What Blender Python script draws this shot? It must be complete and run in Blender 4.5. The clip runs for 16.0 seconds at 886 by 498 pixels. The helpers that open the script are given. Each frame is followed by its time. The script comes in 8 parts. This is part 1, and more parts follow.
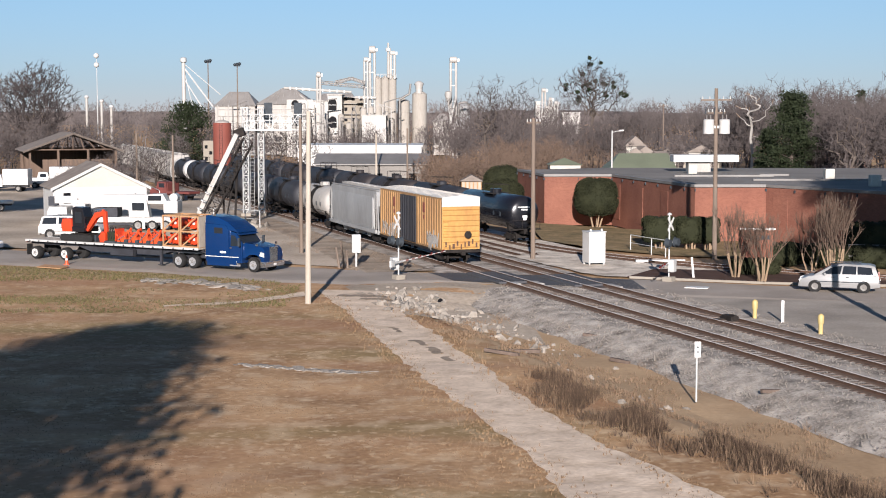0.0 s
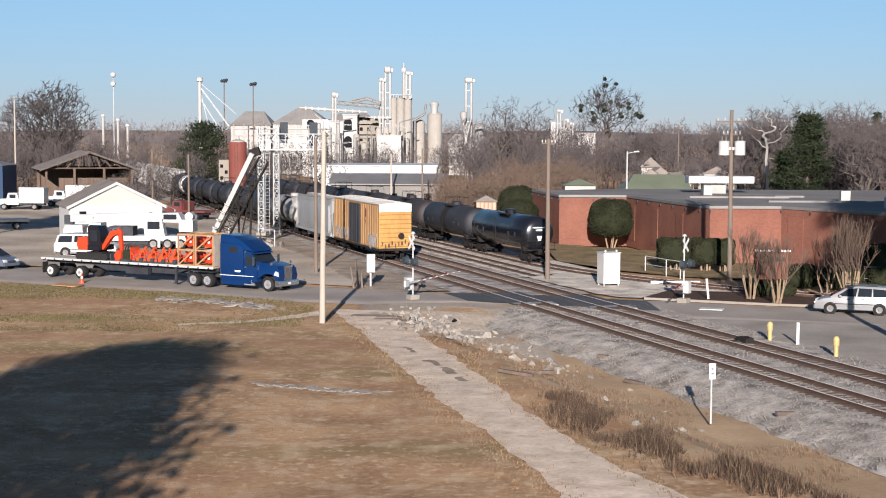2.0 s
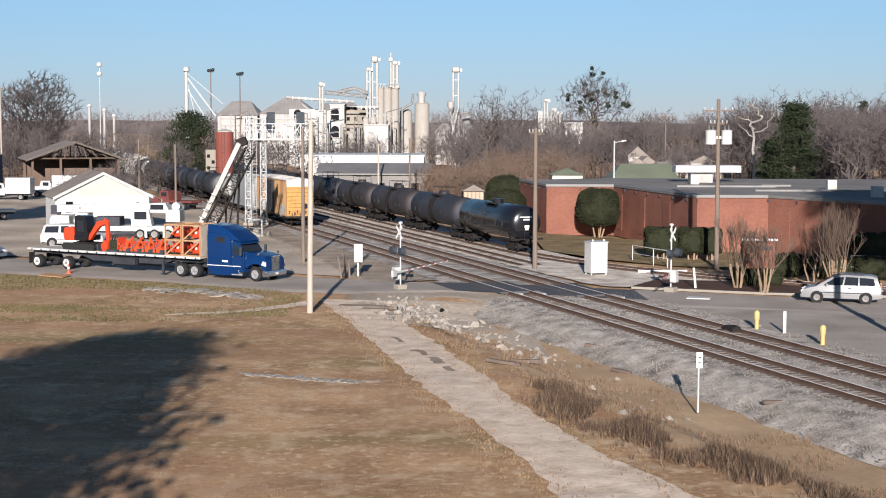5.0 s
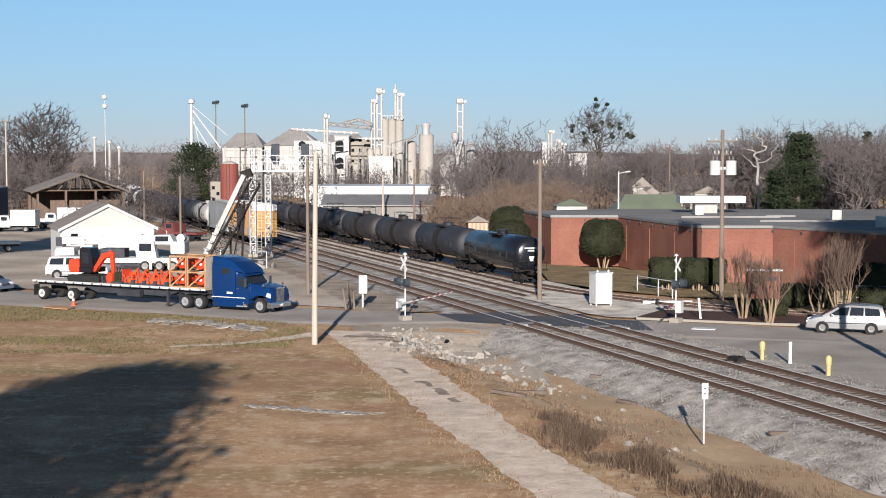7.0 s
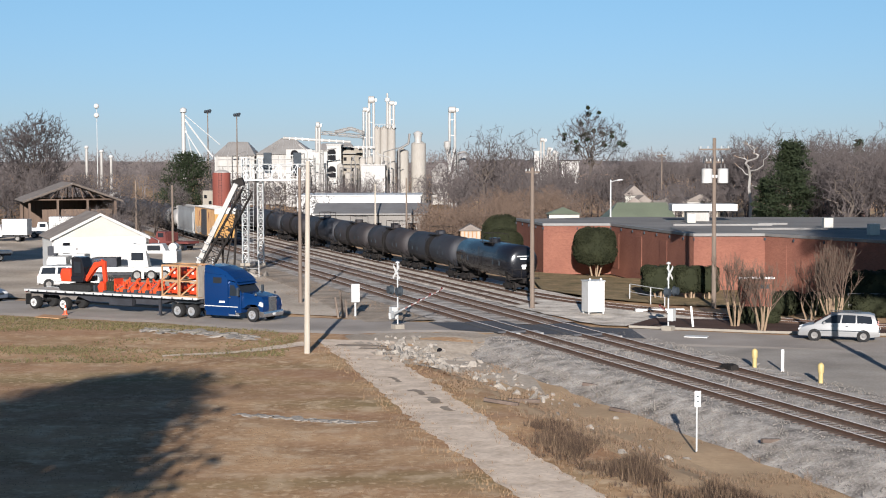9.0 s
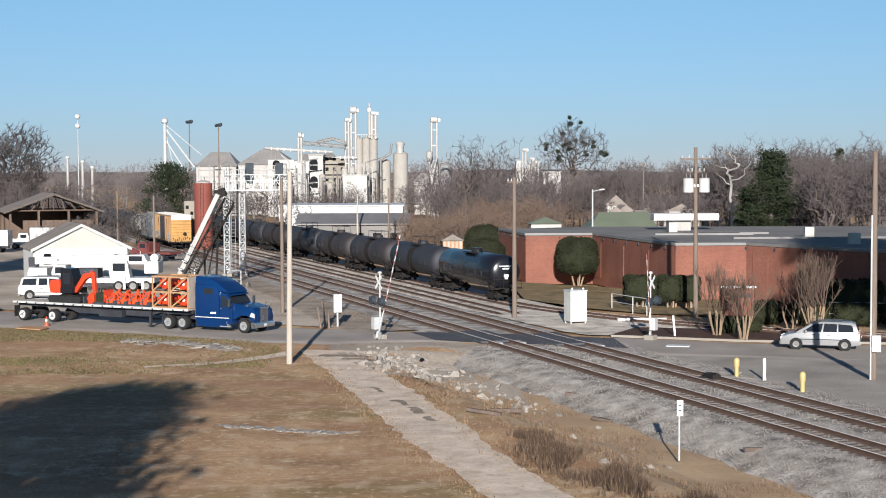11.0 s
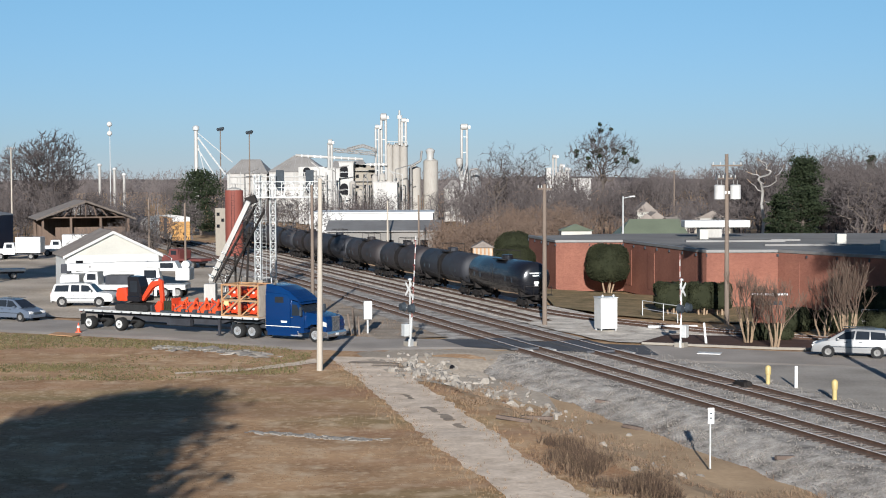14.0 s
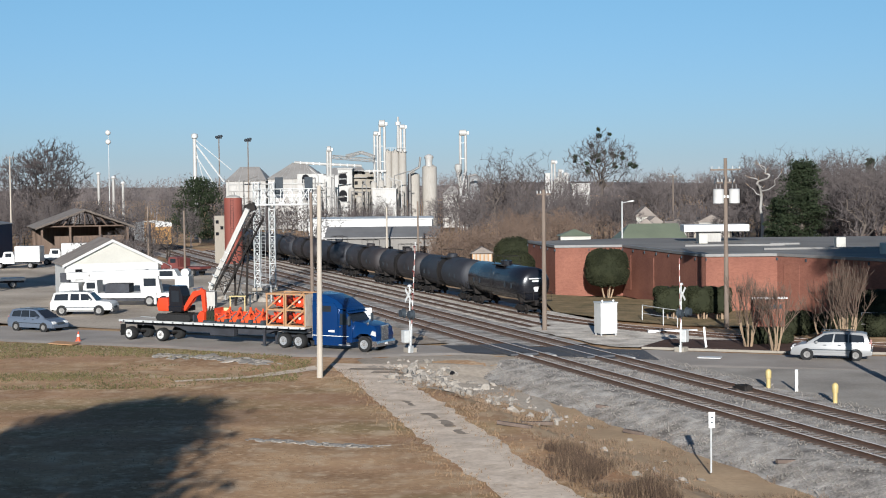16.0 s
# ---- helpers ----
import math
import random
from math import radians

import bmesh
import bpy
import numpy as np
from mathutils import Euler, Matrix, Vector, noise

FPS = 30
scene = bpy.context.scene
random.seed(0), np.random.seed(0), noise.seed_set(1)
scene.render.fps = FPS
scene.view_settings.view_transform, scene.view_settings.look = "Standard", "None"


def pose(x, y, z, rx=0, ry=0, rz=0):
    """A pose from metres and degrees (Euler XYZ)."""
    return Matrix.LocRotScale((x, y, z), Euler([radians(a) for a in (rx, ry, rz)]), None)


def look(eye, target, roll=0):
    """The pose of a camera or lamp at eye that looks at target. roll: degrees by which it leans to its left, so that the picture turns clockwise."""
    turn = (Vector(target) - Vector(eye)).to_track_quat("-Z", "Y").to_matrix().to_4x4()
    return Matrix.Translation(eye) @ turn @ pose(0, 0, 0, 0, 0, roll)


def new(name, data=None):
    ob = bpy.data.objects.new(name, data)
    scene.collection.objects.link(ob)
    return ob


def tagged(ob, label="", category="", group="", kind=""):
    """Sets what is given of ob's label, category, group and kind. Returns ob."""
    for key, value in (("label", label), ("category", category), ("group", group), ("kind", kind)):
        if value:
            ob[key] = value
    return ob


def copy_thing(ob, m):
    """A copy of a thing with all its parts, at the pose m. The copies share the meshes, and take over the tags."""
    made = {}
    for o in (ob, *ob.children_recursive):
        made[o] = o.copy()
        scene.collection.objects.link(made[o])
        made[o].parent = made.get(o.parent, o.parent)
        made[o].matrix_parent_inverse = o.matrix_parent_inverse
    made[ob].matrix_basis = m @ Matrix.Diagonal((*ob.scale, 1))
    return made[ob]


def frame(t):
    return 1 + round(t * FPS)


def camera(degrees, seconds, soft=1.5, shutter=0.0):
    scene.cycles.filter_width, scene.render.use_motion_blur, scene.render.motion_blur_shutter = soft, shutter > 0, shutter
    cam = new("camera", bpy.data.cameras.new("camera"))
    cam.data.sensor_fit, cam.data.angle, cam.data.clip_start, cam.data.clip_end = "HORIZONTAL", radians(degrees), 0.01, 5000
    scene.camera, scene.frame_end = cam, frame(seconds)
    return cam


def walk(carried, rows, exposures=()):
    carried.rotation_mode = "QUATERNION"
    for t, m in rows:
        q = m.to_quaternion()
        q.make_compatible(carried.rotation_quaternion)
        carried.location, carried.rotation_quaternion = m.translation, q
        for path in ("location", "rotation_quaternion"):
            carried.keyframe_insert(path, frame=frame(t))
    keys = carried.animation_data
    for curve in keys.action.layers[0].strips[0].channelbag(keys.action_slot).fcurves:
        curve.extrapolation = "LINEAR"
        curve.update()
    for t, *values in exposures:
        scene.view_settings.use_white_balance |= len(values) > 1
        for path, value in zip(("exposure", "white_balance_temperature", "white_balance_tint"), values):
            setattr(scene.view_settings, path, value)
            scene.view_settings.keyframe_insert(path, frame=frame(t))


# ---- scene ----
cam = camera(33.57, 16.0, soft=1.05)
EYE = (0.0, 0.0, 11.4)
# seconds, tilt, roll, turn (degrees) of a hovering camera
PATH = [
    (0.0, 84.708, 0.025, -0.262), (0.5, 85.263, 0.219, 0.405), (1.0, 85.228, 0.080, 0.648), (1.5, 85.227, -0.216, 0.161),
    (2.0, 85.493, -0.218, 0.327), (2.5, 85.508, -0.118, -0.169), (3.0, 84.643, 0.092, 0.222), (3.2, 84.898, 0.046, 0.061),
    (5.3, 85.178, -0.139, -0.171), (5.5, 85.317, -0.065, 0.0), (6.0, 85.898, -0.017, -0.312), (6.5, 86.134, -0.018, -0.570),
    (7.0, 86.303, 0.0, 0.0), (7.5, 86.489, -0.081, 0.018), (8.0, 86.572, 0.020, -0.171), (10.3, 86.989, 0.182, -0.435),
    (10.5, 87.069, 0.155, -0.716), (11.0, 87.021, 0.210, -1.002), (11.5, 87.077, 0.015, -0.672), (12.0, 87.188, -0.096, -0.265),
    (12.5, 87.456, 0.001, -0.275), (13.0, 87.474, 0.203, -0.110), (13.5, 87.375, 0.206, 0.237), (14.0, 87.297, 0.249, 0.171),
    (14.5, 87.396, 0.357, 0.492), (15.0, 87.318, 0.104, -0.317), (15.5, 87.523, 0.398, -0.192), (16.0, 87.534, 0.658, 0.127)]
walk(cam, [(t, pose(*EYE, a, b, c)) for t, a, b, c in PATH], exposures=[(0, 0.84, 6200, 17), (7, 0.84, 6080, 14), (12, 0.75, 5920, 11), (16, 0.69, 5800, 9)])

# ---- light: low clear winter sun from behind the camera, blue sky ----
SUN_UP = 16.0
world = bpy.data.worlds.new("sky_world")
scene.world = world
world.use_nodes = True
wn = world.node_tree.nodes
sky = wn.new("ShaderNodeTexSky")
sky.sky_type = "NISHITA"
sky.sun_disc = False
sky.sun_elevation = radians(SUN_UP)
sky.sun_rotation = radians(180)
sky.air_density, sky.dust_density, sky.ozone_density = 0.9, 0.0, 6.0
wn["Background"].inputs["Strength"].default_value = 0.0715
calm = wn.new("ShaderNodeHueSaturation")
calm.inputs["Saturation"].default_value = 0.77
world.node_tree.links.new(sky.outputs[0], calm.inputs["Color"])
# faint violet haze low down, clean cyan above it, deeper blue towards the zenith
where, part_z, tone, toned = wn.new("ShaderNodeTexCoord"), wn.new("ShaderNodeSeparateXYZ"), wn.new("ShaderNodeValToRGB"), wn.new("ShaderNodeMix")
wl = world.node_tree.links
wl.new(where.outputs["Generated"], part_z.inputs[0])
wl.new(part_z.outputs[2], tone.inputs[0])
tone.color_ramp.elements[0].color = (0.66, 0.635, 0.69, 1)
tone.color_ramp.elements[1].position, tone.color_ramp.elements[1].color = 0.24, (0.64, 0.93, 0.80, 1)
tone.color_ramp.elements.new(0.65).color = (0.50, 0.56, 0.66, 1)
toned.data_type, toned.blend_type = "RGBA", "MULTIPLY"
toned.inputs[0].default_value = 1.0
wl.new(calm.outputs[0], toned.inputs[6])
wl.new(tone.outputs[0], toned.inputs[7])
wl.new(toned.outputs[2], wn["Background"].inputs[0])
sun_data = bpy.data.lights.new("sun", "SUN")
sun_data.energy, sun_data.angle, sun_data.color = 5.0, radians(0.55), (1.0, 0.93, 0.83)
sun = new("sun", sun_data)
sun.matrix_world = look((-0.8, -20, 20 * math.tan(radians(SUN_UP))), (0, 0, 0))


# ---- materials ----
def mat(name, c, c2=None, rough=0.7, metal=0.0, scale=4.0, fine=40.0, bump=0.15, amount=0.5, piece=0.0, emit=None, spec=0.5, stretch=None):
    """A procedural surface: two colours mixed by a broad and a fine noise, with relief; piece varies brightness per object."""
    m = bpy.data.materials.new(name)
    m.use_nodes = True
    nt = m.node_tree
    nd, ln = nt.nodes, nt.links
    b = nd["Principled BSDF"]
    c2 = c2 or tuple(v * 0.72 for v in c)
    co = nd.new("ShaderNodeTexCoord")
    src = co.outputs["Object"]
    if stretch:
        mp = nd.new("ShaderNodeMapping")
        mp.inputs["Scale"].default_value = stretch
        ln.new(src, mp.inputs["Vector"])
        src = mp.outputs[0]
    n1, n2 = nd.new("ShaderNodeTexNoise"), nd.new("ShaderNodeTexNoise")
    n1.inputs["Scale"].default_value, n2.inputs["Scale"].default_value = scale, fine
    n1.inputs["Detail"].default_value, n2.inputs["Detail"].default_value = 5, 4
    for n in (n1, n2):
        ln.new(src, n.inputs["Vector"])
    mx = nd.new("ShaderNodeMath")
    mx.operation = "MULTIPLY_ADD"
    ln.new(n2.outputs[0], mx.inputs[0])
    mx.inputs[1].default_value = 0.5
    ln.new(n1.outputs[0], mx.inputs[2])
    rg = nd.new("ShaderNodeMapRange")
    rg.inputs[1].default_value, rg.inputs[2].default_value = 0.75 - 0.5 * amount, 0.75 + 0.5 * amount
    ln.new(mx.outputs[0], rg.inputs[0])
    mc = nd.new("ShaderNodeMix")
    mc.data_type = "RGBA"
    mc.inputs[6].default_value, mc.inputs[7].default_value = (*c2, 1), (*c, 1)
    ln.new(rg.outputs[0], mc.inputs[0])
    out = mc.outputs[2]
    if piece:
        info, hv = nd.new("ShaderNodeObjectInfo"), nd.new("ShaderNodeHueSaturation")
        r2 = nd.new("ShaderNodeMapRange")
        r2.inputs[3].default_value, r2.inputs[4].default_value = 1 - piece, 1 + piece
        ln.new(info.outputs["Random"], r2.inputs[0])
        ln.new(r2.outputs[0], hv.inputs["Value"])
        ln.new(out, hv.inputs["Color"])
        out = hv.outputs[0]
    ln.new(out, b.inputs["Base Color"])
    b.inputs["Roughness"].default_value, b.inputs["Metallic"].default_value = rough, metal
    b.inputs["Specular IOR Level"].default_value = spec
    if bump:
        bp = nd.new("ShaderNodeBump")
        bp.inputs["Strength"].default_value, bp.inputs["Distance"].default_value = bump, 0.05
        ln.new(mx.outputs[0], bp.inputs["Height"])
        ln.new(bp.outputs[0], b.inputs["Normal"])
    if emit:
        b.inputs["Emission Color"].default_value, b.inputs["Emission Strength"].default_value = (*emit[:3], 1), emit[3]
    return m


def grass_mat():
    """Dry winter lawn: tan, brown and green drifts with fine tufts."""
    m = mat("dry_grass", (0.48, 0.305, 0.165), (0.27, 0.158, 0.083), 0.95, 0, 0.22, 3.6, 0.55, 0.34, spec=0.1)
    nd, ln = m.node_tree.nodes, m.node_tree.links
    b = nd["Principled BSDF"]
    old = b.inputs["Base Color"].links[0].from_socket
    co = nd.new("ShaderNodeTexCoord")
    mp = nd.new("ShaderNodeMapping")
    mp.inputs["Scale"].default_value = (0.035, 0.09, 0.1)
    ln.new(co.outputs["Object"], mp.inputs[0])
    n = nd.new("ShaderNodeTexNoise")
    n.inputs["Scale"].default_value, n.inputs["Detail"].default_value = 1.0, 6
    ln.new(mp.outputs[0], n.inputs["Vector"])
    r = nd.new("ShaderNodeMapRange")
    r.inputs[1].default_value, r.inputs[2].default_value, r.inputs[4].default_value = 0.49, 0.64, 0.7
    ln.new(n.outputs[0], r.inputs[0])
    g = nd.new("ShaderNodeMix")
    g.data_type = "RGBA"
    g.inputs[7].default_value = (0.20, 0.165, 0.075, 1)
    ln.new(r.outputs[0], g.inputs[0])
    ln.new(old, g.inputs[6])
    # pale dead patches
    n3 = nd.new("ShaderNodeTexNoise")
    n3.inputs["Scale"].default_value, n3.inputs["Detail"].default_value = 0.8, 10
    ln.new(co.outputs["Object"], n3.inputs["Vector"])
    r3 = nd.new("ShaderNodeMapRange")
    r3.inputs[1].default_value, r3.inputs[2].default_value, r3.inputs[4].default_value = 0.5, 0.66, 0.55
    ln.new(n3.outputs[0], r3.inputs[0])
    g3 = nd.new("ShaderNodeMix")
    g3.data_type = "RGBA"
    g3.inputs[7].default_value = (0.58, 0.44, 0.29, 1)
    ln.new(r3.outputs[0], g3.inputs[0])
    ln.new(g.outputs[2], g3.inputs[6])
    # small pale clumps
    n5 = nd.new("ShaderNodeTexNoise")
    n5.inputs["Scale"].default_value, n5.inputs["Detail"].default_value = 2.6, 3
    ln.new(co.outputs["Object"], n5.inputs["Vector"])
    r5 = nd.new("ShaderNodeMapRange")
    r5.inputs[1].default_value, r5.inputs[2].default_value, r5.inputs[4].default_value = 0.56, 0.68, 0.6
    ln.new(n5.outputs[0], r5.inputs[0])
    g5 = nd.new("ShaderNodeMix")
    g5.data_type = "RGBA"
    g5.inputs[7].default_value = (0.62, 0.46, 0.29, 1)
    ln.new(r5.outputs[0], g5.inputs[0])
    ln.new(g3.outputs[2], g5.inputs[6])
    # reddish bare streaks
    mp4 = nd.new("ShaderNodeMapping")
    mp4.inputs["Scale"].default_value = (0.05, 0.16, 0.1)
    mp4.inputs["Location"].default_value = (3.1, 7.7, 0)
    ln.new(co.outputs["Object"], mp4.inputs[0])
    n4 = nd.new("ShaderNodeTexNoise")
    n4.inputs["Scale"].default_value, n4.inputs["Detail"].default_value = 1.0, 7
    ln.new(mp4.outputs[0], n4.inputs["Vector"])
    r4 = nd.new("ShaderNodeMapRange")
    r4.inputs[1].default_value, r4.inputs[2].default_value, r4.inputs[4].default_value = 0.48, 0.64, 0.6
    ln.new(n4.outputs[0], r4.inputs[0])
    g4 = nd.new("ShaderNodeMix")
    g4.data_type = "RGBA"
    g4.inputs[7].default_value = (0.34, 0.185, 0.105, 1)
    ln.new(r4.outputs[0], g4.inputs[0])
    ln.new(g5.outputs[2], g4.inputs[6])
    ln.new(g4.outputs[2], b.inputs["Base Color"])
    return m


M = {}
M["grass"] = grass_mat()
M["asphalt"] = mat("asphalt", (0.375, 0.325, 0.275), (0.24, 0.205, 0.17), 0.9, 0, 0.25, 14, 0.35, 0.5, spec=0.25)
M["new_asphalt"] = mat("dark_asphalt", (0.085, 0.085, 0.09), (0.055, 0.055, 0.06), 0.88, 0, 0.4, 20, 0.3, 0.5, spec=0.25)
M["lane"] = mat("pale_gravel_lane", (0.74, 0.60, 0.46), (0.48, 0.375, 0.275), 0.95, 0, 0.9, 5, 0.8, 0.42, spec=0.1)
M["yard"] = mat("pale_yard_gravel", (0.54, 0.45, 0.35), (0.28, 0.23, 0.175), 0.95, 0, 0.12, 3.5, 0.7, 0.42, spec=0.1)
M["ballast"] = mat("grey_ballast", (0.50, 0.45, 0.39), (0.15, 0.13, 0.11), 0.95, 0, 0.9, 7, 1.0, 0.4, spec=0.1)
M["white_stone"] = mat("white_limestone_ballast", (0.74, 0.66, 0.55), (0.33, 0.28, 0.225), 0.95, 0, 0.7, 6, 0.9, 0.42, spec=0.1)
M["stone"] = mat("loose_stone", (0.30, 0.265, 0.225), (0.165, 0.145, 0.12), 0.9, 0, 2, 12, 0.4, 0.6, piece=0.3)
M["dirt"] = mat("bare_tan_dirt", (0.50, 0.355, 0.215), (0.32, 0.215, 0.125), 0.95, 0, 0.35, 4, 0.6, 0.6, spec=0.1)
M["rust_rail"] = mat("rusty_rail_steel", (0.13, 0.075, 0.05), (0.07, 0.042, 0.03), 0.75, 0.2, 3, 30, 0.2, spec=0.25)
# worn rail heads: the pale, nearly non-metal base holds their shine
M["rail_top"] = mat("worn_rail_head", (0.76, 0.69, 0.62), (0.6, 0.52, 0.46), 0.45, 0.1, 2, 30, 0.05)
M["tie"] = mat("weathered_tie", (0.16, 0.12, 0.095), (0.08, 0.06, 0.05), 0.95, 0, 3, 25, 0.4, 0.7, piece=0.25, spec=0.15)
M["wood_pole"] = mat("weathered_pole_wood", (0.21, 0.165, 0.13), (0.12, 0.092, 0.072), 0.9, 0, 2, 30, 0.4, 0.6, stretch=(3, 3, 0.3), spec=0.15)
M["pale_pole"] = mat("bleached_pole_wood", (0.46, 0.41, 0.34), (0.28, 0.24, 0.19), 0.85, 0, 2, 30, 0.3, 0.6, stretch=(3, 3, 0.25), spec=0.2)
M["galv"] = mat("galvanised_steel", (0.56, 0.56, 0.54), (0.40, 0.40, 0.38), 0.5, 0.2, 2, 20, 0.05)
M["white"] = mat("white_paint", (0.55, 0.54, 0.515), (0.42, 0.405, 0.375), 0.5, 0, 1.2, 14, 0.05, 0.7)
M["dirty_white"] = mat("weathered_white_paint", (0.42, 0.40, 0.37), (0.26, 0.24, 0.21), 0.7, 0, 0.5, 6, 0.1, 0.6, stretch=(1, 1, 0.3))
M["black"] = mat("black_tank_paint", (0.011, 0.012, 0.016), (0.007, 0.007, 0.009), 0.25, 0, 0.6, 8, 0.04, 0.7)
M["dull_black"] = mat("dusty_black_tank_paint", (0.034, 0.035, 0.041), (0.017, 0.017, 0.02), 0.6, 0, 0.35, 5, 0.05, 0.6, stretch=(1, 1, 0.4), spec=0.3)
M["brown_black"] = mat("stained_brown_black_tank_paint", (0.045, 0.038, 0.038), (0.022, 0.019, 0.019), 0.62, 0, 0.3, 5, 0.05, 0.6, spec=0.3)
M["under"] = mat("grimy_underframe", (0.035, 0.03, 0.027), (0.016, 0.014, 0.013), 0.85, 0.1, 2, 18, 0.2, spec=0.12)
M["yellow_car"] = mat("yellow_boxcar_paint", (0.50, 0.28, 0.075), (0.30, 0.15, 0.045), 0.6, 0, 0.5, 5, 0.08, 0.5, stretch=(1, 1, 0.35))
M["orange_car"] = mat("faded_orange_boxcar_side", (0.38, 0.22, 0.085), (0.20, 0.11, 0.05), 0.7, 0, 0.6, 6, 0.08, 0.6, stretch=(1, 1, 0.35))
M["grey_car"] = mat("grey_hopper_paint", (0.32, 0.325, 0.32), (0.20, 0.2, 0.195), 0.6, 0, 0.4, 5, 0.08, 0.6, stretch=(1, 1, 0.3))
M["brick"] = None
M["pale_roof"] = mat("pale_weathered_roof_metal", (0.33, 0.305, 0.275), (0.22, 0.2, 0.178), 0.6, 0.1, 0.2, 3, 0.05, 0.6)
M["concrete_pale"] = mat("pale_silo_concrete", (0.40, 0.37, 0.325), (0.27, 0.245, 0.21), 0.9, 0, 0.3, 4, 0.1, 0.6, stretch=(1, 1, 0.25))
M["bank_dirt"] = mat("dusty_brown_grey_bank", (0.40, 0.33, 0.255), (0.19, 0.15, 0.11), 0.95, 0, 0.45, 5, 0.8, 0.45, spec=0.1)
M["barn_wood"] = mat("weathered_brown_barn_boards", (0.17, 0.12, 0.09), (0.09, 0.065, 0.05), 0.9, 0, 0.8, 9, 0.3, 0.6, stretch=(3, 3, 0.3), spec=0.1)
M["roof_grey"] = mat("grey_flat_roof_gravel", (0.25, 0.233, 0.212), (0.15, 0.14, 0.128), 0.95, 0, 0.15, 4, 0.2, 0.6, spec=0.1)
M["fascia"] = mat("grey_roof_edge_metal", (0.22, 0.21, 0.195), (0.15, 0.14, 0.13), 0.6, 0.2, 0.4, 6, 0.05)
M["glass"] = mat("dark_vehicle_glass", (0.02, 0.024, 0.03), (0.015, 0.018, 0.022), 0.08, 0, 2, 9, 0.0, spec=0.25)
M["tyre"] = mat("tyre_rubber", (0.028, 0.027, 0.026), (0.016, 0.016, 0.016), 0.85, 0, 6, 40, 0.2, spec=0.15)
M["chrome"] = mat("bright_chrome", (0.75, 0.75, 0.76), (0.6, 0.6, 0.62), 0.18, 0.95, 3, 20, 0.02)
M["alu"] = mat("polished_wheel_metal", (0.46, 0.46, 0.46), (0.3, 0.3, 0.3), 0.35, 0.45, 5, 30, 0.05)
M["blue"] = mat("deep_blue_truck_paint", (0.004, 0.030, 0.115), (0.003, 0.024, 0.09), 0.2, 0.15, 0.7, 9, 0.01, 0.8)
M["dark_frame"] = mat("dark_trailer_steel", (0.05, 0.052, 0.06), (0.03, 0.03, 0.034), 0.6, 0.2, 1.5, 14, 0.1, spec=0.2)
M["deck"] = mat("grey_deck_planks", (0.42, 0.37, 0.31), (0.26, 0.22, 0.18), 0.85, 0, 1.5, 14, 0.2, 0.6, stretch=(0.3, 3, 1))
M["orange_red"] = mat("orange_red_machine_paint", (0.62, 0.055, 0.012), (0.42, 0.035, 0.01), 0.45, 0, 1.5, 12, 0.03, 0.6)
M["orange"] = mat("bright_orange_machine_paint", (0.70, 0.085, 0.015), (0.46, 0.05, 0.012), 0.5, 0, 1.5, 12, 0.03, 0.6)
M["crate"] = mat("raw_crate_lumber", (0.40, 0.23, 0.11), (0.28, 0.15, 0.07), 0.8, 0, 2, 18, 0.15, 0.6)
M["yellow"] = mat("safety_yellow_paint", (0.50, 0.39, 0.16), (0.37, 0.28, 0.11), 0.55, 0, 2, 16, 0.05, 0.6)
M["red"] = mat("traffic_red_paint", (0.36, 0.17, 0.145), (0.26, 0.12, 0.10), 0.5, 0, 2, 14, 0.03, 0.6)
M["silver"] = mat("silver_car_paint", (0.27, 0.265, 0.257), (0.23, 0.225, 0.218), 0.3, 0.2, 0.8, 10, 0.01, 0.8)
M["blue_silver"] = mat("blue_grey_car_paint", (0.17, 0.20, 0.25), (0.14, 0.165, 0.21), 0.28, 0.45, 0.8, 10, 0.01, 0.8)
M["rust_red"] = mat("red_oxide_steel", (0.22, 0.055, 0.035), (0.14, 0.036, 0.024), 0.75, 0, 0.5, 6, 0.1, 0.6, stretch=(1, 1, 0.35))
M["concrete"] = mat("aged_concrete", (0.30, 0.265, 0.215), (0.20, 0.175, 0.14), 0.9, 0, 0.25, 5, 0.2, 0.6, stretch=(1, 1, 0.3))
M["cream"] = mat("cream_siding", (0.46, 0.44, 0.385), (0.37, 0.35, 0.30), 0.7, 0, 0.6, 7, 0.08, 0.6)
M["shingle"] = mat("brown_grey_shingles", (0.26, 0.225, 0.195), (0.165, 0.14, 0.12), 0.9, 0, 0.7, 8, 0.3, 0.6, spec=0.1)
M["green_roof"] = mat("pale_green_metal_roof", (0.17, 0.19, 0.125), (0.12, 0.135, 0.09), 0.6, 0.1, 0.3, 5, 0.1, 0.6)
M["bark"] = mat("grey_brown_bark", (0.14, 0.115, 0.095), (0.08, 0.065, 0.055), 0.95, 0, 2, 20, 0.4, 0.6, spec=0.1)
M["pale_bark"] = mat("pale_smooth_bark", (0.36, 0.26, 0.17), (0.22, 0.155, 0.10), 0.85, 0, 2, 20, 0.2, 0.6, spec=0.2)
M["twig"] = mat("bare_winter_twigs", (0.115, 0.098, 0.092), (0.065, 0.055, 0.053), 0.95, 0, 0.2, 3, 0, 0.6, spec=0.05)
M["twig_red"] = mat("reddish_winter_twigs", (0.17, 0.12, 0.088), (0.09, 0.064, 0.05), 0.95, 0, 0.2, 3, 0, 0.6, spec=0.05)
